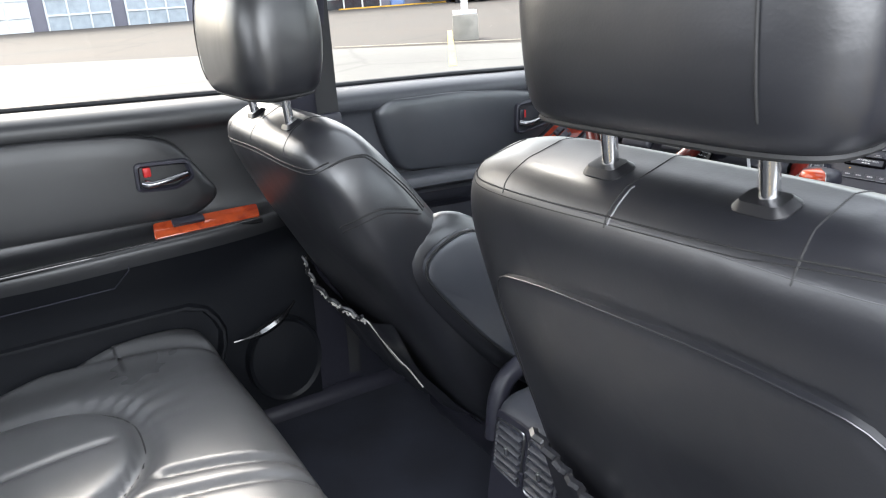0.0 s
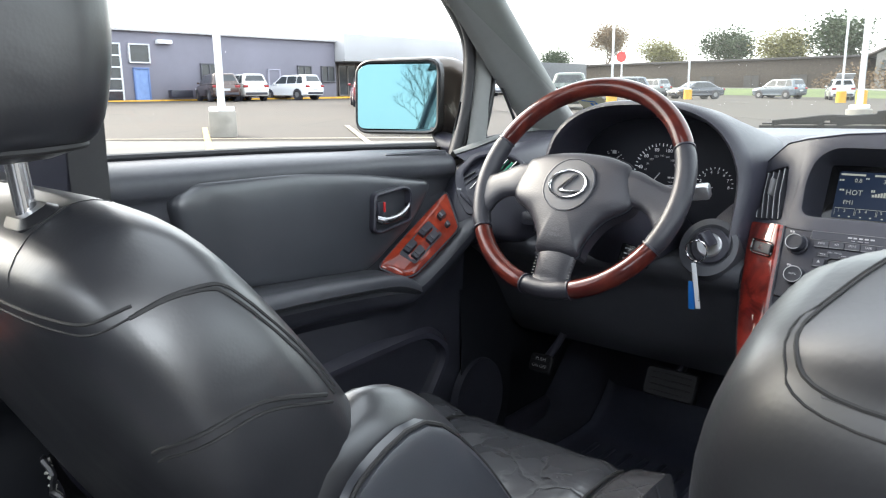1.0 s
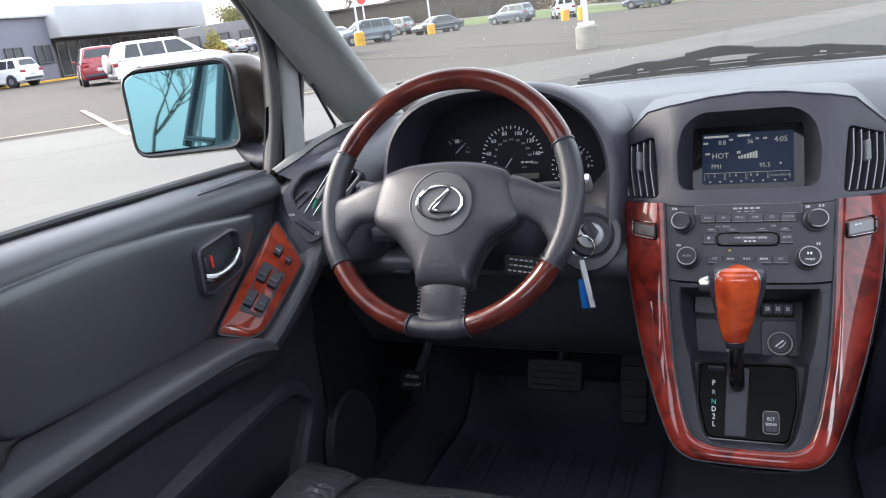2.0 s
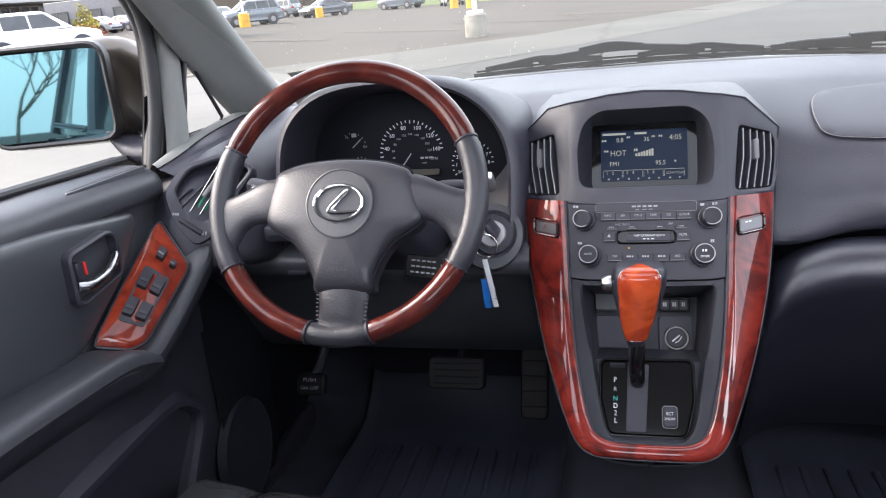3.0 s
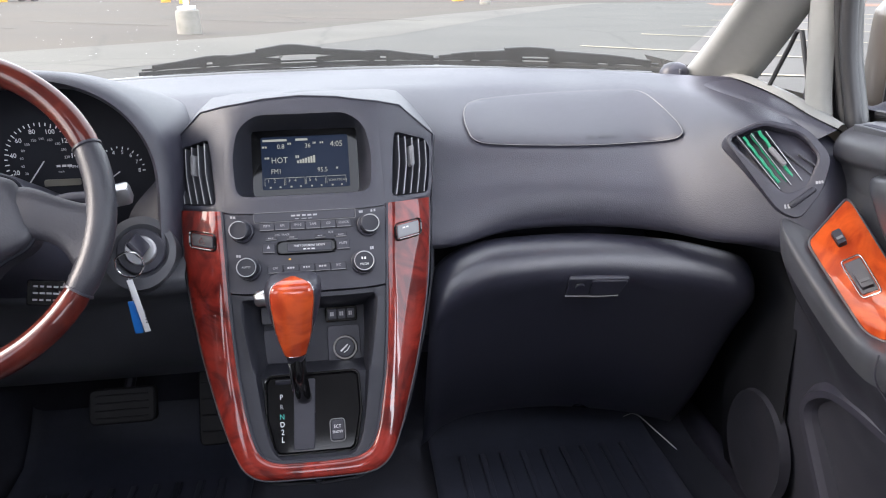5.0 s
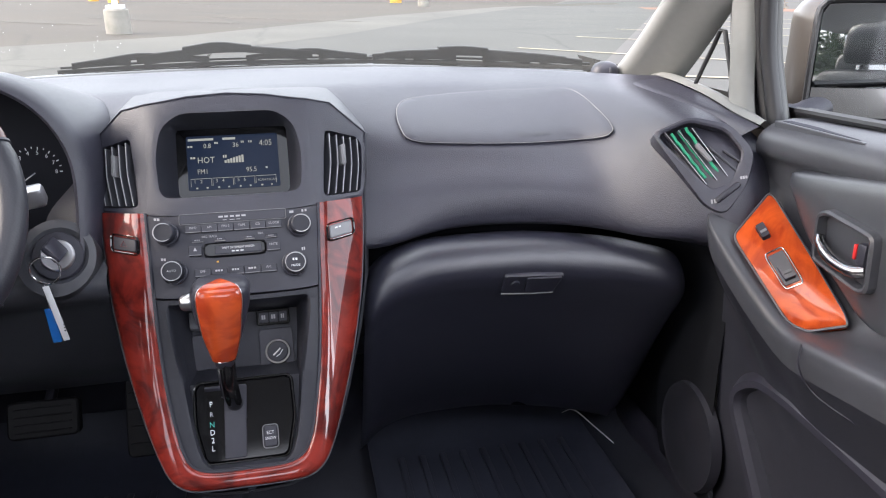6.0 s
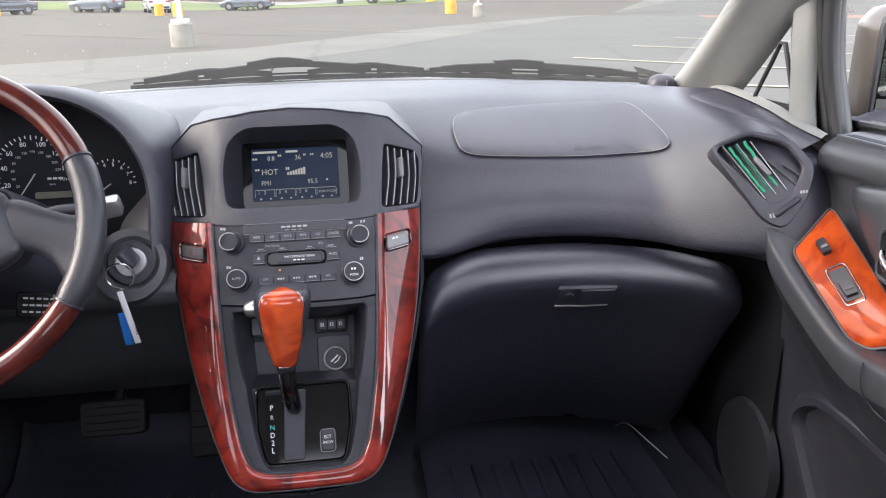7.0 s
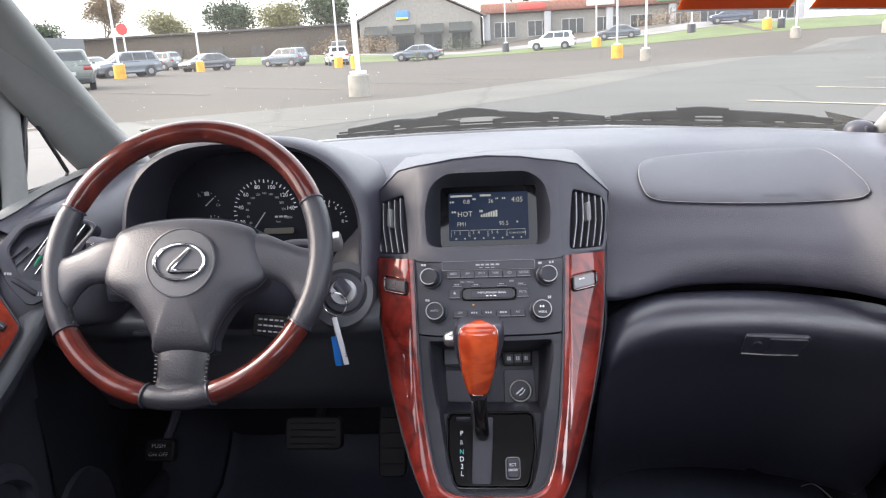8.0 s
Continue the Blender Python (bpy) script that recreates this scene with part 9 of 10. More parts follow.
    for s in (-1, 1):
        for y in (-L * 0.30, L * 0.31):
            bm = bmesh.new()
            cyl(bm, (s * (W / 2 - 0.25), y, 0.36), (s * (W / 2 + 0.004), y, 0.36), 0.415, n=28, bev=0.01)
            part("wheel_arch", bm, BLACK, t, "dark wheel arch")
            bm = bmesh.new()
            cyl(bm, (s * (W / 2 - 0.20), y, 0.34), (s * (W / 2 + 0.012), y, 0.34), 0.335, n=24, bev=0.03)
            wh = part("wheel", bm, RUBBER, t, "black tyre")
            bm = bmesh.new()
            cyl(bm, (s * (W / 2 - 0.02), y, 0.34), (s * (W / 2 + 0.020), y, 0.34), 0.215, 0.19, 20, 0.01)
            part("rim", bm, RIM_GREY, wh)
        for y, m_, nm in ((L / 2 - 0.10, PRINT, "headlamp"), (-L / 2 + 0.05, TAIL_RED, "tail_lamp")):
            bm = bmesh.new()
            box(bm, (s * W * 0.375, y - (0.06 if y > 0 else -0.01), belt - (0.31 if y > 0 else 0.17)), (0.34, 0.16, 0.13 if y > 0 else 0.17), 0.04)
            part(nm, bm, m_, t)
        bm = bmesh.new()
        box(bm, (s * (W / 2 + 0.07), L * 0.17, belt + 0.06), (0.16, 0.10, 0.12), 0.03)
        part("door_mirror", bm, body, t)
    bm = bmesh.new()
    box(bm, (0, L / 2 - 0.06, 0.5), (W * 0.55, 0.10, 0.22), 0.03)
    part("grille", bm, BLACK, t)
    bm = bmesh.new()
    box(bm, (0, -L / 2 + 0.03, 0.45), (W * 0.8, 0.12, 0.16), 0.03)
    part("rear_bumper", bm, BLACK, t)
    part("plate", box(bmesh.new(), (0, -L / 2 - 0.005, belt - 0.38), (0.42, 0.03, 0.15), 0.01), PRINT_DIM, t)
    if open_boot:
        lid_ = box(bmesh.new(), (0, -L / 2 - 0.32, H + 0.20), (W * 0.72, 1.0, 0.07), 0.03, Matrix.Rotation(radians(-24), 3, "X"))
        part("raised_tailgate", lid_, body, t, "tailgate raised open")
    if spare:
        bm = bmesh.new()
        cyl(bm, (0, -L / 2 - 0.02, 0.98), (0, -L / 2 - 0.20, 0.98), 0.36, n=24, bev=0.05)
        part("spare_wheel", bm, mat("spare_cover", (0.40, 0.38, 0.36), 0.4), t, "grey spare wheel cover")
    x, y = at
    t.matrix_basis = pose(x, y, gz(x, y), 0, 0, turn)
    return t


WHT, SIL, DRK, BLU, REDC = (0.72, 0.73, 0.75), (0.42, 0.44, 0.47), (0.05, 0.055, 0.07), (0.095, 0.115, 0.14), (0.22, 0.014, 0.022)
for at, turn, col, suv, lab, sp in (
        ((-42.6, 26.2), 72, (0.05, 0.03, 0.025), True, "dark brown off-road car parked by the grey building", False),
        ((-43.0, 28.5), 76, (0.55, 0.54, 0.52), True, "pale beige off-roader parked by the grey building", False),
        ((-43.4, 32.9), 96, WHT, True, "white off-roader parked by the grey building", False),
        ((-29.2, 26.9), 50, REDC, True, "red off-roader parked in the lot", False),
        ((-21.8, 23.5), -32, (0.60, 0.61, 0.63), True, "silver-white off-roader with a spare wheel cover", True),
        ((-45.3, 57.2), 90, SIL, False, "silver saloon parked far off by the building", False),
        ((-47.2, 60.0), 80, DRK, False, "dark saloon parked far off", False),
        ((-46.8, 63.5), 80, (0.03, 0.04, 0.10), False, "dark blue saloon parked far off", False),
        ((-19.6, 31.7), 30, (0.085, 0.10, 0.092), True, "grey-green off-roader parked in the lot", False),
        ((-26.5, 50.0), 140, (0.10, 0.115, 0.14), True, "dark grey off-roader parked beside a yellow lamp base", False),
        ((-31.0, 53.0), 60, SIL, False, "silver saloon parked in the lot", False),
        ((-25.6, 62.4), 145, DRK, False, "dark saloon parked beside a yellow lamp base", False),
        ((-34.0, 71.0), 75, (0.15, 0.16, 0.17), True, "grey people carrier parked by the verge", False),
        ((-21.4, 71.5), 70, BLU, True, "blue-grey off-roader parked by the verge", False),
        ((-15.8, 69.2), 20, (0.50, 0.52, 0.55), True, "silver off-roader with its tailgate raised, parked by the verge", False),
        ((-8.3, 71.5), 82, BLU, False, "blue-grey saloon by the verge", False),
        ((4.7, 75.5), 78, (0.60, 0.68, 0.70), True, "pale blue-white off-roader by the verge", False),
        ((12.4, 84.0), 80, (0.06, 0.07, 0.09), False, "dark saloon on the road", False),
        ((25.4, 88.0), 80, (0.035, 0.045, 0.075), True, "dark blue people carrier on the road", False)):
    parked_car(at, turn, col, suv, lab, sp, "raised" in lab)


# ---- buildings ----
def opening(t, o, ey, w_, h_, rows, cols, frame_m, pane_m, name="window", nrm=None, label=""):
    """A window or door let into a wall: panes behind a frame with glazing bars. o: lower corner, ey: direction along the wall."""
    o, ey = Vector(o), Vector(ey).normalized()
    up = V(0, 0, 1)
    n = nrm or V(1, 0, 0)
    m = Matrix((ey, up, ey.cross(up))).transposed()
    w = part(name, box(bmesh.new(), o + ey * w_ / 2 + up * h_ / 2 - n * 0.02, (w_, h_, 0.10), 0.0, m), pane_m, t, label)
    for c in range(cols + 1):
        part("frame", box(bmesh.new(), o + ey * w_ * c / cols + up * h_ / 2 + n * 0.02, (0.09, h_ + 0.09, 0.14), 0.01, m), frame_m, w)
    for r in range(rows + 1):
        part("frame", box(bmesh.new(), o + ey * w_ / 2 + up * h_ * r / rows + n * 0.025, (w_ + 0.09, 0.09, 0.14), 0.01, m), frame_m, w)
    return w


BX, BZ = -45.0, 0.80
shop = thing("service_building", "long low lavender-grey building with glazed workshop doors", "building", (BX, 20, BZ))
part("wall", box(bmesh.new(), (BX - 6, 14.5, BZ + 2.05), (12, 48, 4.5), 0.05), WALL, shop, "lavender-grey rendered wall")
part("roof_edge", box(bmesh.new(), (BX - 5.9, 14.5, BZ + 4.36), (12.3, 48.3, 0.16), 0.03), mat("pale_coping", (0.45, 0.44, 0.45), 0.7), shop, "pale roof coping")
WD = mat("white_door_panel", (0.60, 0.62, 0.65), 0.5, var=0.05, scale=2)
for y in (-6.5, -2.5, 1.5, 5.5):
    opening(shop, (BX + 0.05, y, BZ), (0, 1, 0), 3.2, 3.4, 4, 3, WD, WD if y < 0 else mat("pale_glass", (0.30, 0.34, 0.38), 0.15), "workshop_door", None, "white sectional workshop door")
opening(shop, (BX + 0.05, 17.2, BZ), (0, 1, 0), 3.9, 3.5, 5, 3, WD, DARK_GLASS, "workshop_door", None, "white glazed workshop door")
part("red_panel", box(bmesh.new(), (BX + 0.12, 19.6, BZ + 1.55), (0.06, 1.2, 0.5), 0.01), RED, shop, "red panel behind the workshop door")
opening(shop, (BX + 0.05, 21.9, BZ), (0, 1, 0), 0.95, 2.05, 1, 1, mat("blue_door_frame", (0.10, 0.16, 0.34), 0.5), mat("blue_door", (0.14, 0.22, 0.42), 0.5), "door", None, "blue personnel door")
opening(shop, (BX + 0.05, 21.7, BZ + 2.4), (0, 1, 0), 1.3, 1.1, 1, 1, mat("light_frame", (0.5, 0.5, 0.52), 0.6), DARK_GLASS)
opening(shop, (BX + 0.05, 32.0, BZ), (0, 1, 0), 1.0, 2.1, 1, 1, mat("wall_door_frame", (0.30, 0.29, 0.35), 0.7), WALL, "door", None, "lavender-grey flush door")
for y in (26.6, 34.7, 37.0):
    opening(shop, (BX + 0.05, y, BZ + 1.25), (0, 1, 0), 1.25, 1.15, 1, 2, mat("dark_frame", (0.06, 0.06, 0.07), 0.5), DARK_GLASS)
part("wall_lamp", box(bmesh.new(), (BX + 0.2, 24.0, BZ + 3.7), (0.4, 1.0, 0.25), 0.05), PRINT, shop, "white wall lamp")
part("bench", box(bmesh.new(), (BX + 0.7, 24.6, BZ + 0.45), (0.5, 1.5, 0.5), 0.05), BLACK, shop)
part("kerb", box(bmesh.new(), (BX + 0.5, 29, BZ + 0.02), (0.3, 22, 0.18), 0.02), BASE_YEL, shop, "yellow painted kerb")
show = thing("showroom", "white-fronted showroom with a deep fascia over dark glazing", "building", (BX, 46, BZ))
part("fascia", box(bmesh.new(), (BX - 3.4, 46.3, BZ + 3.85), (9, 15.6, 2.1), 0.06), WHITE_WALL, show, "deep white fascia")
part("wall", box(bmesh.new(), (BX - 5.5, 46.0, BZ + 1.4), (9, 13.5, 2.8), 0.05), mat("dark_shopfront", (0.10, 0.09, 0.09), 0.6), show)
for k in range(6):
    opening(show, (BX - 0.95, 39.6 + k * 2.1, BZ + 0.2), (0, 1, 0), 1.9, 2.4, 1, 2, mat("bronze_frame", (0.16, 0.14, 0.13), 0.5), DARK_GLASS)
annex = thing("far_annex", "low dark grey building far beyond the showroom", "building", (-60, 75, 1))
part("wall", box(bmesh.new(), (-62, 76, 2.2), (30, 10, 4.2), 0.05), mat("slate_render", (0.13, 0.13, 0.14), 0.8), annex)
for k in range(6):
    opening(annex, (-74 + k * 4.2, 70.9, 1.6), (1, 0, 0), 2.6, 1.6, 1, 2, BLACK, DARK_GLASS, nrm=V(0, -1, 0))

FAR_BROWN = mat("brown_brick_far", (0.066, 0.053, 0.043), 0.9, var=0.2, scale=3)
longb = thing("brown_building", "long low brown building behind the trees", "building", (-44, 112, 0.6))
part("wall", box(bmesh.new(), (-44, 117, 2.9), (42, 10, 4.4), 0.05), FAR_BROWN, longb, "dark brown brick wall")
part("roof", box(bmesh.new(), (-44, 117, 5.2), (43, 11, 0.3), 0.05), mat("dark_roof", (0.06, 0.055, 0.055), 0.8), longb)
for k in range(5):
    opening(longb, (-58 + k * 6.5, 111.9, 1.1), (1, 0, 0), 2.2, 1.9, 1, 2, FAR_BROWN, mat("dim_brown_pane", (0.05, 0.045, 0.043), 0.5), nrm=V(0, -1, 0))

gab = thing("gabled_shop", "pale rendered shop with a broad gable and dark awnings", "building", (-12.5, 112, 0.8))
PALE = mat("pale_render", (0.22, 0.21, 0.195), 0.85, var=0.08, scale=2)
bm = bmesh.new()
front = [(-21.5, 0.2), (-3.5, 0.2), (-3.5, 5.0), (-12.5, 9.2), (-21.5, 5.0)]
skin(bm, [[V(x, 112, z + 0.4) for x, z in front], [V(x, 126, z + 0.4) for x, z in front]], True, True)
part("wall", bm, PALE, gab)
for s in (-1, 1):
    bm = bmesh.new()
    strip = [V(-12.5, 111.6, 9.9), V(-12.5 + s * 10, 111.6, 5.15), V(-12.5 + s * 10, 126.4, 5.15), V(-12.5, 126.4, 9.9)]
    skin(bm, [strip, [p + V(0, 0, 0.25) for p in strip]], True, True)
    part("roof", bm, mat("grey_shingle", (0.16, 0.14, 0.13), 0.9, var=0.2, scale=4), gab)
part("sign", box(bmesh.new(), (-15.0, 111.85, 6.0), (2.0, 0.12, 1.3), 0.03), mat("blue_sign", (0.06, 0.20, 0.45), 0.5), gab, "plain blue and yellow sign board")
part("sign_band", box(bmesh.new(), (-15.0, 111.75, 5.55), (1.8, 0.06, 0.3), 0.02), mat("yellow_sign", (0.65, 0.50, 0.08), 0.5), gab)
for k in range(4):
    opening(gab, (-20.3 + k * 4.2, 111.9, 1.0), (1, 0, 0), 2.6, 2.2, 1, 2, BLACK, DARK_GLASS, nrm=V(0, -1, 0))
    bm = bmesh.new()
    x0 = -20.7 + k * 4.2
    skin(bm, [[V(x0, 111.9, 4.6), V(x0 + 3.4, 111.9, 4.6)], [V(x0, 110.7, 3.4), V(x0 + 3.4, 110.7, 3.4)], [V(x0, 110.7, 3.1), V(x0 + 3.4, 110.7, 3.1)]], False)
    part("awning", bm, mat("dark_awning", (0.035, 0.04, 0.04), 0.8), gab, "dark canvas awning")

mall = thing("shop_row", "row of pale shops with a brown tiled roof edge", "building", (14, 114, 1.4))
part("wall", box(bmesh.new(), (20, 119, 3.2), (46, 10, 4.4), 0.05), PALE, mall)
part("roof", box(bmesh.new(), (20, 118.6, 6.2), (47, 11.4, 1.5), 0.3), mat("brown_roof_tile", (0.22, 0.10, 0.075), 0.85, var=0.25, scale=3), mall, "brown tiled roof edge")
for k in range(9):
    opening(mall, (-1.5 + k * 5.0, 113.9, 2.0), (1, 0, 0), 3.2, 2.2, 1, 3, mat("shop_frame", (0.4, 0.4, 0.4), 0.5), DARK_GLASS, nrm=V(0, -1, 0))
for k in range(6):
    part("pier", box(bmesh.new(), (-2.6 + k * 9.0, 113.6, 4.2), (1.0, 0.8, 5.0), 0.05), WHITE_WALL, mall)
for k, c in enumerate(((0.5, 0.06, 0.05), (0.5, 0.5, 0.48), (0.12, 0.2, 0.12), (0.45, 0.30, 0.06))):
    part("shop_sign", box(bmesh.new(), (4 + k * 10.0, 112.75, 6.2), (4.0, 0.15, 0.8), 0.05), mat("sign_colour", c, 0.5), mall, "plain coloured sign board")
tower = thing("tall_shop", "taller grey shop with dark glazing beyond the road", "building", (31, 130, 1.8))
part("wall", box(bmesh.new(), (33, 138, 7.0), (26, 12, 11), 0.05), mat("grey_render_far", (0.25, 0.235, 0.22), 0.85, var=0.1, scale=1), tower)
for k in range(5):
    for r in range(2):
        opening(tower, (22.5 + k * 4.6, 131.9, 3.0 + r * 3.6), (1, 0, 0), 3.0, 2.2, 1, 3, BLACK, DARK_GLASS, nrm=V(0, -1, 0))
stop = thing("red_road_sign", "red sign on a post behind the parked cars", "road sign", (-47, 90, 1.0))
part("board", cyl(bmesh.new(), (-47, 89.95, 5.4), (-47, 90.05, 5.4), 0.75, n=8), RED, stop)
part("post", cyl(bmesh.new(), (-47, 90.15, 0.6), (-47, 90.15, 6.0), 0.10, n=8), POLE, stop)


# ---- trees ----
BARK = mat("grey_brown_bark", (0.15, 0.12, 0.095), 0.95, var=0.3, scale=8, bump=0.6, bscale=30)


def tree(at, height, spread, leaf, density, label, seed, bare=False, pointed=False, thick=1.0):
    """A tree grown branch by branch, with many small leaves on its twigs."""
    x, y = at
    z = gz(x, y)
    rnd = random.Random(seed)
    t = thing("tree", label, "tree", (x, y, z), "trees")
    bm, tips = bmesh.new(), []

    def grow(p, d, ln, r, depth):
        pts = [p]
        step = ln / 3 * (0.55 if depth == 4 and density > 3 else 1.0)
        for k in range(3):
            d = (d + V(rnd.uniform(-1, 1), rnd.uniform(-1, 1), rnd.uniform(-0.4, 0.7)) * 0.16).normalized()
            pts.append(pts[-1] + d * step)
        tube(bm, pts, [r, r * 0.86, r * 0.74, r * 0.62], 6 if depth > 1 else 4, caps=False)
        if depth == 0:
            tips.append(pts[-1])
            return
        if depth <= (3 if density > 3 else 2):
            tips.extend(pts[2:])
        for k in range(rnd.choice((2, 3, 3)) + (1 if depth > (2 if leaf is None else 3) else 0)):
            a = rnd.uniform(0, math.tau)
            side = V(math.cos(a), math.sin(a), 0)
            nd = (d * rnd.uniform(0.55, 1.0) + side * spread * rnd.uniform(0.5, 1.0) + V(0, 0, 0.22)).normalized()
            grow(pts[rnd.choice((2, 3, 3))], nd, ln * rnd.uniform(0.62, 0.82), r * 0.58, depth - 1)
    grow(V(x, y, z - 0.1), V(0, 0, 1), height * 0.30, height * 0.022 * thick, 6 if leaf is None else (5 if bare else 4))
    part("trunk", bm, BARK, t)
    if leaf is not None:
        bm = bmesh.new()
        for p in tips:
            for k in range(density * 9):
                o = V(rnd.gauss(0, 1), rnd.gauss(0, 1), rnd.gauss(0, 0.8)) * height * (0.095 if density > 3 else 0.06)
                s_ = height * rnd.uniform(0.008, 0.019) * (1.5 if density > 3 else 1.0)
                q = p + o
                a, b = V(rnd.uniform(-1, 1), rnd.uniform(-1, 1), rnd.uniform(-1, 1)).normalized(), V(rnd.uniform(-1, 1), rnd.uniform(-1, 1), rnd.uniform(-1, 1)).normalized()
                bm.faces.new([bm.verts.new(v_) for v_ in (q - a * s_, q + b * s_, q + a * s_)])
        lm = part("crown", bm, leaf, t, "", 180)
        lm["kind"] = "stuff"


LEAF_DARK = mat("dark_evergreen_leaf", (0.035, 0.055, 0.025), 0.8, var=0.4, scale=2)
LEAF_PALE = mat("young_spring_leaf", (0.16, 0.15, 0.06), 0.8, var=0.4, scale=2)
LEAF_BROWN = mat("bud_brown_twigs", (0.16, 0.11, 0.065), 0.9, var=0.4, scale=2)
tree((-46.6, 126), 12.4, 0.9, LEAF_DARK, 7, "dark green bushy tree above the brown building", 11)
tree((-36.6, 126), 11.6, 1.0, LEAF_PALE, 6, "pale budding tree above the brown building", 12)
tree((-29.6, 124), 14.0, 0.7, LEAF_DARK, 6, "tall dark ragged tree beside the gabled shop", 13)
tree((-58.0, 126), 10.6, 1.0, LEAF_PALE, 4, "pale green budding tree above the brown building", 14)
tree((-68.0, 124), 12.5, 0.9, LEAF_BROWN, 2, "thin bare tree with a few buds", 15, bare=True)
tree((-66.0, 104), 8.5, 1.0, LEAF_DARK, 4, "dark green tree at the end of the lot", 16)
tree((-75.0, 100), 8.5, 1.0, LEAF_PALE, 4, "pale green tree at the end of the lot", 17)
tree((3.0, 135), 15.0, 0.9, LEAF_BROWN, 2, "bare brown tree behind the shops", 18, bare=True)
tree((14.0, 138), 15.0, 0.9, LEAF_BROWN, 2, "bare brown tree behind the shops", 19, bare=True)
tree((0.9, -35.0), 9.0, 0.8, None, 0, "bare leafless tree on the verge behind the car", 20, bare=True, thick=0.5)
tree((-9.0, -22), 9.0, 0.9, LEAF_PALE, 2, "young tree just coming into leaf behind the car", 21)


def bush(at, w_, h_, leaf, label, seed, n=900):
    x, y = at
    z = gz(x, y)
    rnd = random.Random(seed)
    t = thing("bush", label, "bush", (x, y, z), "bushes")
    bm = bmesh.new()
    for k in range(10):
        a = rnd.uniform(0, math.tau)
        tube(bm, [V(x, y, z), V(x + math.cos(a) * w_ * 0.25, y + math.sin(a) * w_ * 0.25, z + h_ * rnd.uniform(0.5, 0.9))], 0.02, 4)
    part("stems", bm, BARK, t)
    bm = bmesh.new()
    for k in range(n):
        a, r = rnd.uniform(0, math.tau), math.sqrt(rnd.random())
        q = V(x + math.cos(a) * r * w_ / 2, y + math.sin(a) * r * w_ / 2 * 0.7, z + rnd.uniform(0.02, 1) * h_ * (1 - 0.6 * r * r) * rnd.uniform(0.7, 1.1))
        s_ = rnd.uniform(0.05, 0.13) * max(0.5, h_ / 1.6)
        u, v = V(rnd.uniform(-1, 1), rnd.uniform(-1, 1), rnd.uniform(-1, 1)).normalized(), V(rnd.uniform(-1, 1), rnd.uniform(-1, 1), rnd.uniform(-1, 1)).normalized()
        bm.faces.new([bm.verts.new(v_) for v_ in (q - u * s_, q + v * s_, q + u * s_)])
    part("leaves", bm, leaf, t, "", 180)["kind"] = "stuff"


ORANGE_LEAF = mat("orange_shrub_leaf", (0.42, 0.10, 0.03), 0.8, var=0.4, scale=5)
bush((-41.5, 50.5), 4.5, 1.1, ORANGE_LEAF, "low orange-red shrub bed by the showroom", 31)
bush((-43.5, 54), 2.2, 2.6, mat("yellow_shrub_leaf", (0.32, 0.27, 0.04), 0.8, var=0.4, scale=5), "yellow flowering shrub by the showroom", 32)
bush((-20.0, 100), 12, 3.2, LEAF_BROWN, "brown hedge beyond the road", 33, 1500)
bush((-6.0, 103), 7, 2.0, LEAF_DARK, "dark green hedge before the shops", 34)
bush((22.0, 105), 9, 2.6, LEAF_BROWN, "brown hedge before the shops", 35)
# unseen hedge, added so the right mirror reflects dark instead of sky
bush((-15.0, -25.0), 18, 5.0, LEAF_DARK, "tall dark hedge added behind the car to darken the right mirror", 37, 12000)
bush((-8.0, 68.5), 1.6, 1.0, LEAF_DARK, "small dark shrub at the lot's edge", 36, 400)
for k in range(4):
    bush((26.0 + 4.2 * k, 45.0 - 1.3 * k), 3.6, 1.0, LEAF_BROWN, "dry brown shrubs in a mulch bed", 40 + k, 700)
sheet("mulch_bed", ([(22.5, 44), (27, 42.4), (32, 40.8), (40, 38), (48, 34)], [(25, 51), (30, 49.5), (35, 47.5), (43, 44.5), (52, 40)]), MULCH, "red-brown mulch bed", 0.022, category="flower bed")

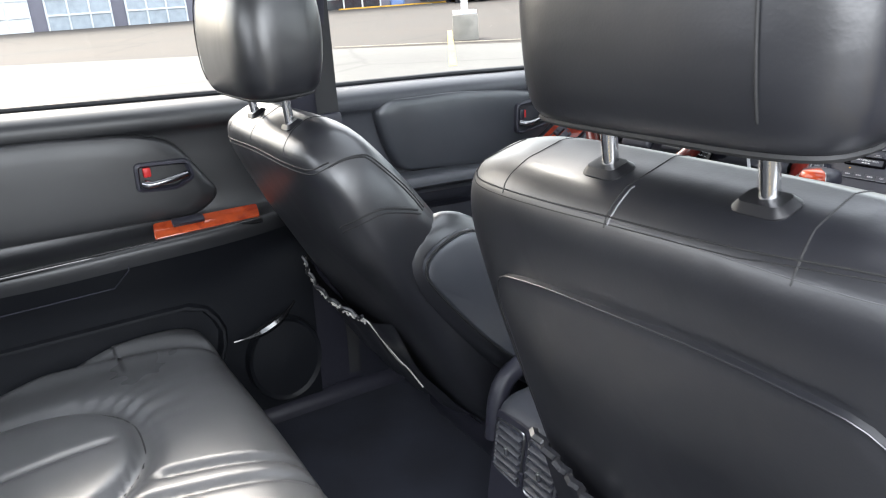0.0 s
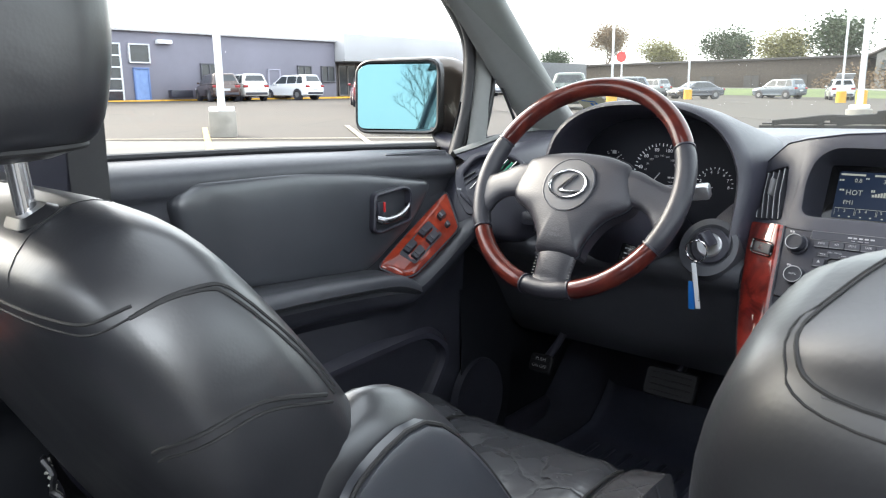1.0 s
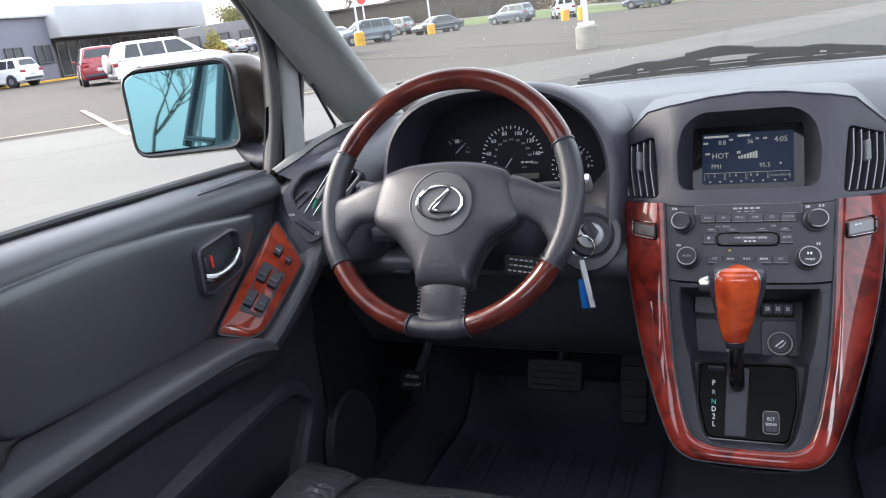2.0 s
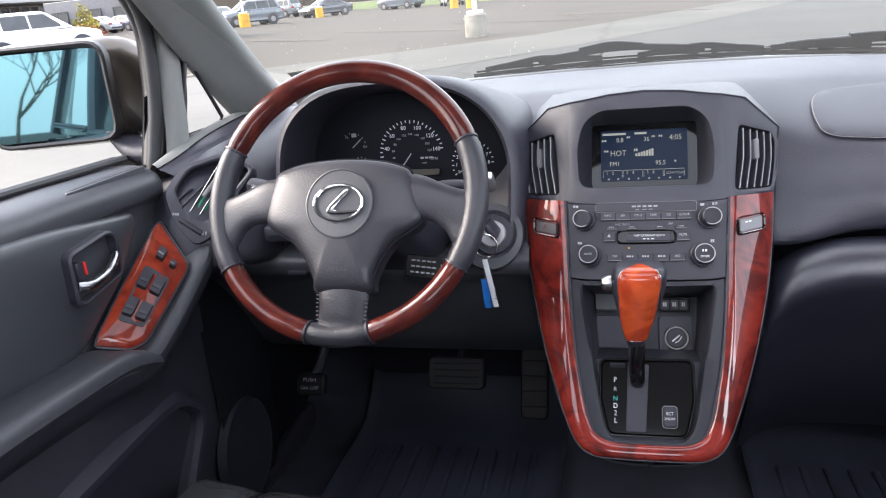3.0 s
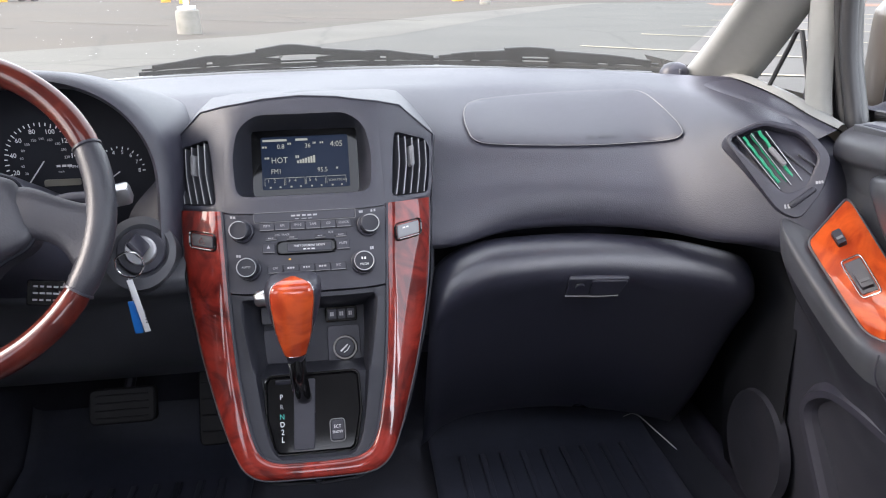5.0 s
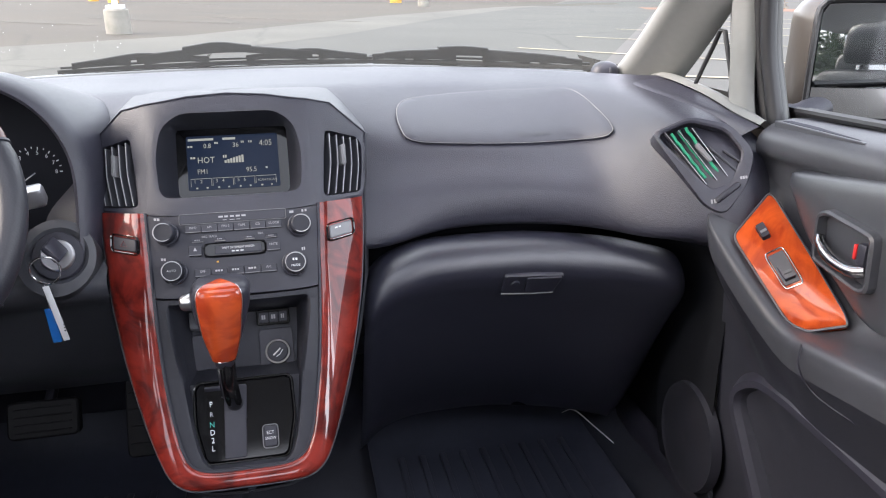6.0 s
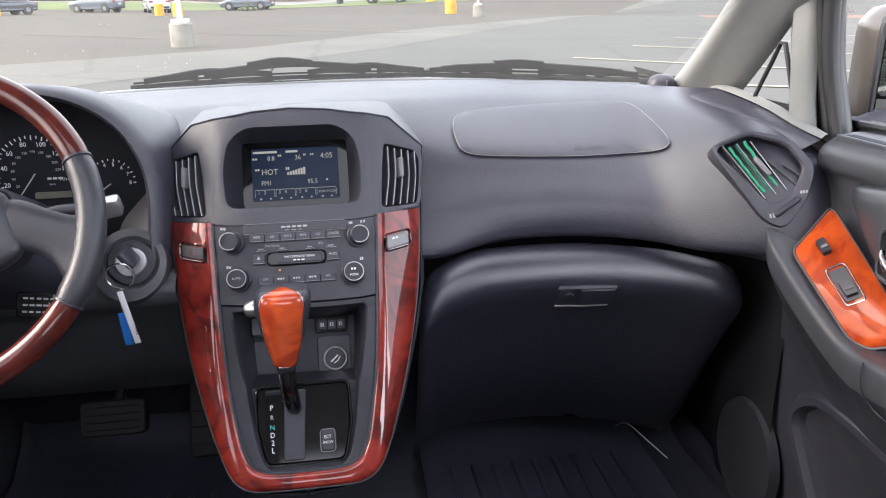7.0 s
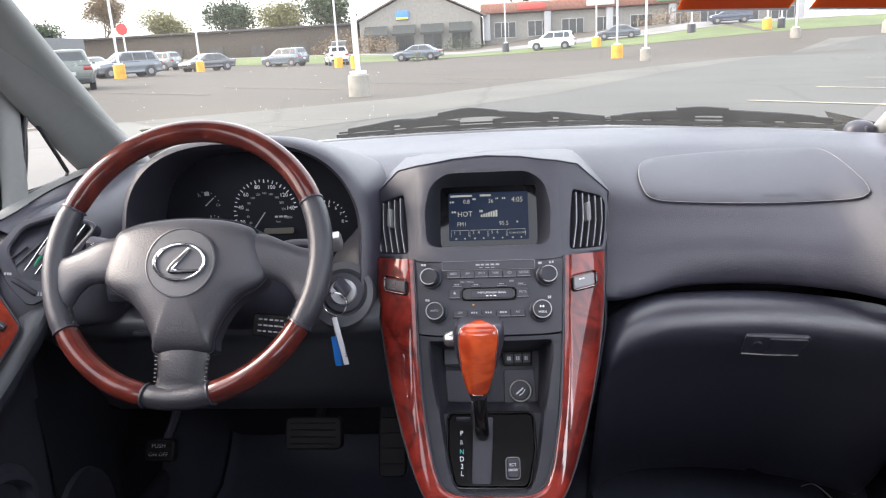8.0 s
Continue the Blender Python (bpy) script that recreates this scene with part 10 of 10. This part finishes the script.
def sticker_mat():
    """Thin orange film that lets daylight through."""
    m = mat("orange_sticker", (0.85, 0.17, 0.01), 0.5, var=0.05)
    n, l, b = m.node_tree.nodes, m.node_tree.links, m.node_tree.nodes["Principled BSDF"]
    tl, mx = n.new("ShaderNodeBsdfTranslucent"), n.new("ShaderNodeMixShader")
    tl.inputs[0].default_value = (0.95, 0.16, 0.005, 1)
    mx.inputs[0].default_value = 0.6
    l.new(b.outputs[0], mx.inputs[1])
    l.new(tl.outputs[0], mx.inputs[2])
    l.new(mx.outputs[0], n["Material Output"].inputs[0])
    return m


STICKER = sticker_mat()
# orange strips stuck inside the windscreen's top edge
for u0, u1 in ((0.283, 0.424), (0.448, 0.60)):
    st = thing("windscreen_sticker", "orange sticker with a white edge on the windscreen", "sticker", ((u0 + u1) / 2, 0.05, 1.36), "windscreen stickers")
    sf = lambda x, v, h=0.0: V(x, (screen_base(x) * (1 - v) + (-0.30 - 0.08 * (x / 0.6) ** 2) * v) - 0.006 - h, 1.105 * (1 - v) + (1.535 - 0.05 * (x / 0.6) ** 2) * v - 0.004)
    for nm, a, b, h, m_ in (("edge", -0.004, 0.030, 0.0, WHITE_TAG), ("face", 0.0, 0.026, 0.002, STICKER)):
        bm = bmesh.new()
        skin(bm, [[sf(u0 + (u1 - u0) * k / 8, v0, h) for k in range(9)] for v0 in (0.545 + a * 1.5, 0.58, 0.61 + b * 2, 0.70)], False)
        part(nm, bm, m_, st)

# small service reminder stuck low in the windscreen's corner, its print seen from behind
reminder = thing("reminder_sticker", "small pale service sticker with blue print on the windscreen", "sticker", (-0.585, 0.2, 1.18))
rf = lambda x, v, h=0.0: V(x, (screen_base(x) * (1 - v) + (-0.30 - 0.08 * (x / 0.6) ** 2) * v) - 0.005 - h, 1.105 * (1 - v) + (1.535 - 0.05 * (x / 0.6) ** 2) * v - 0.003)
bm = bmesh.new()
skin(bm, [[rf(-0.612 + 0.046 * k / 4, v) for k in range(5)] for v in (0.130, 0.160, 0.190, 0.216)], False)
part("film", bm, mat("clear_yellow_film", (0.55, 0.52, 0.36), 0.5, var=0.1), reminder)
bm = bmesh.new()
skin(bm, [[rf(-0.604 + 0.022 * k / 4, 0.208 - 0.012 * k / 4 - d, 0.0015) for k in range(5)] for d in (0.0, 0.006)], False)
for u in (-0.594, -0.586):
    skin(bm, [[rf(u, v, 0.0015), rf(u + 0.004, v, 0.0015)] for v in (0.172, 0.181, 0.189)], False)
part("print", bm, BLUE, reminder)["kind"] = "stuff"
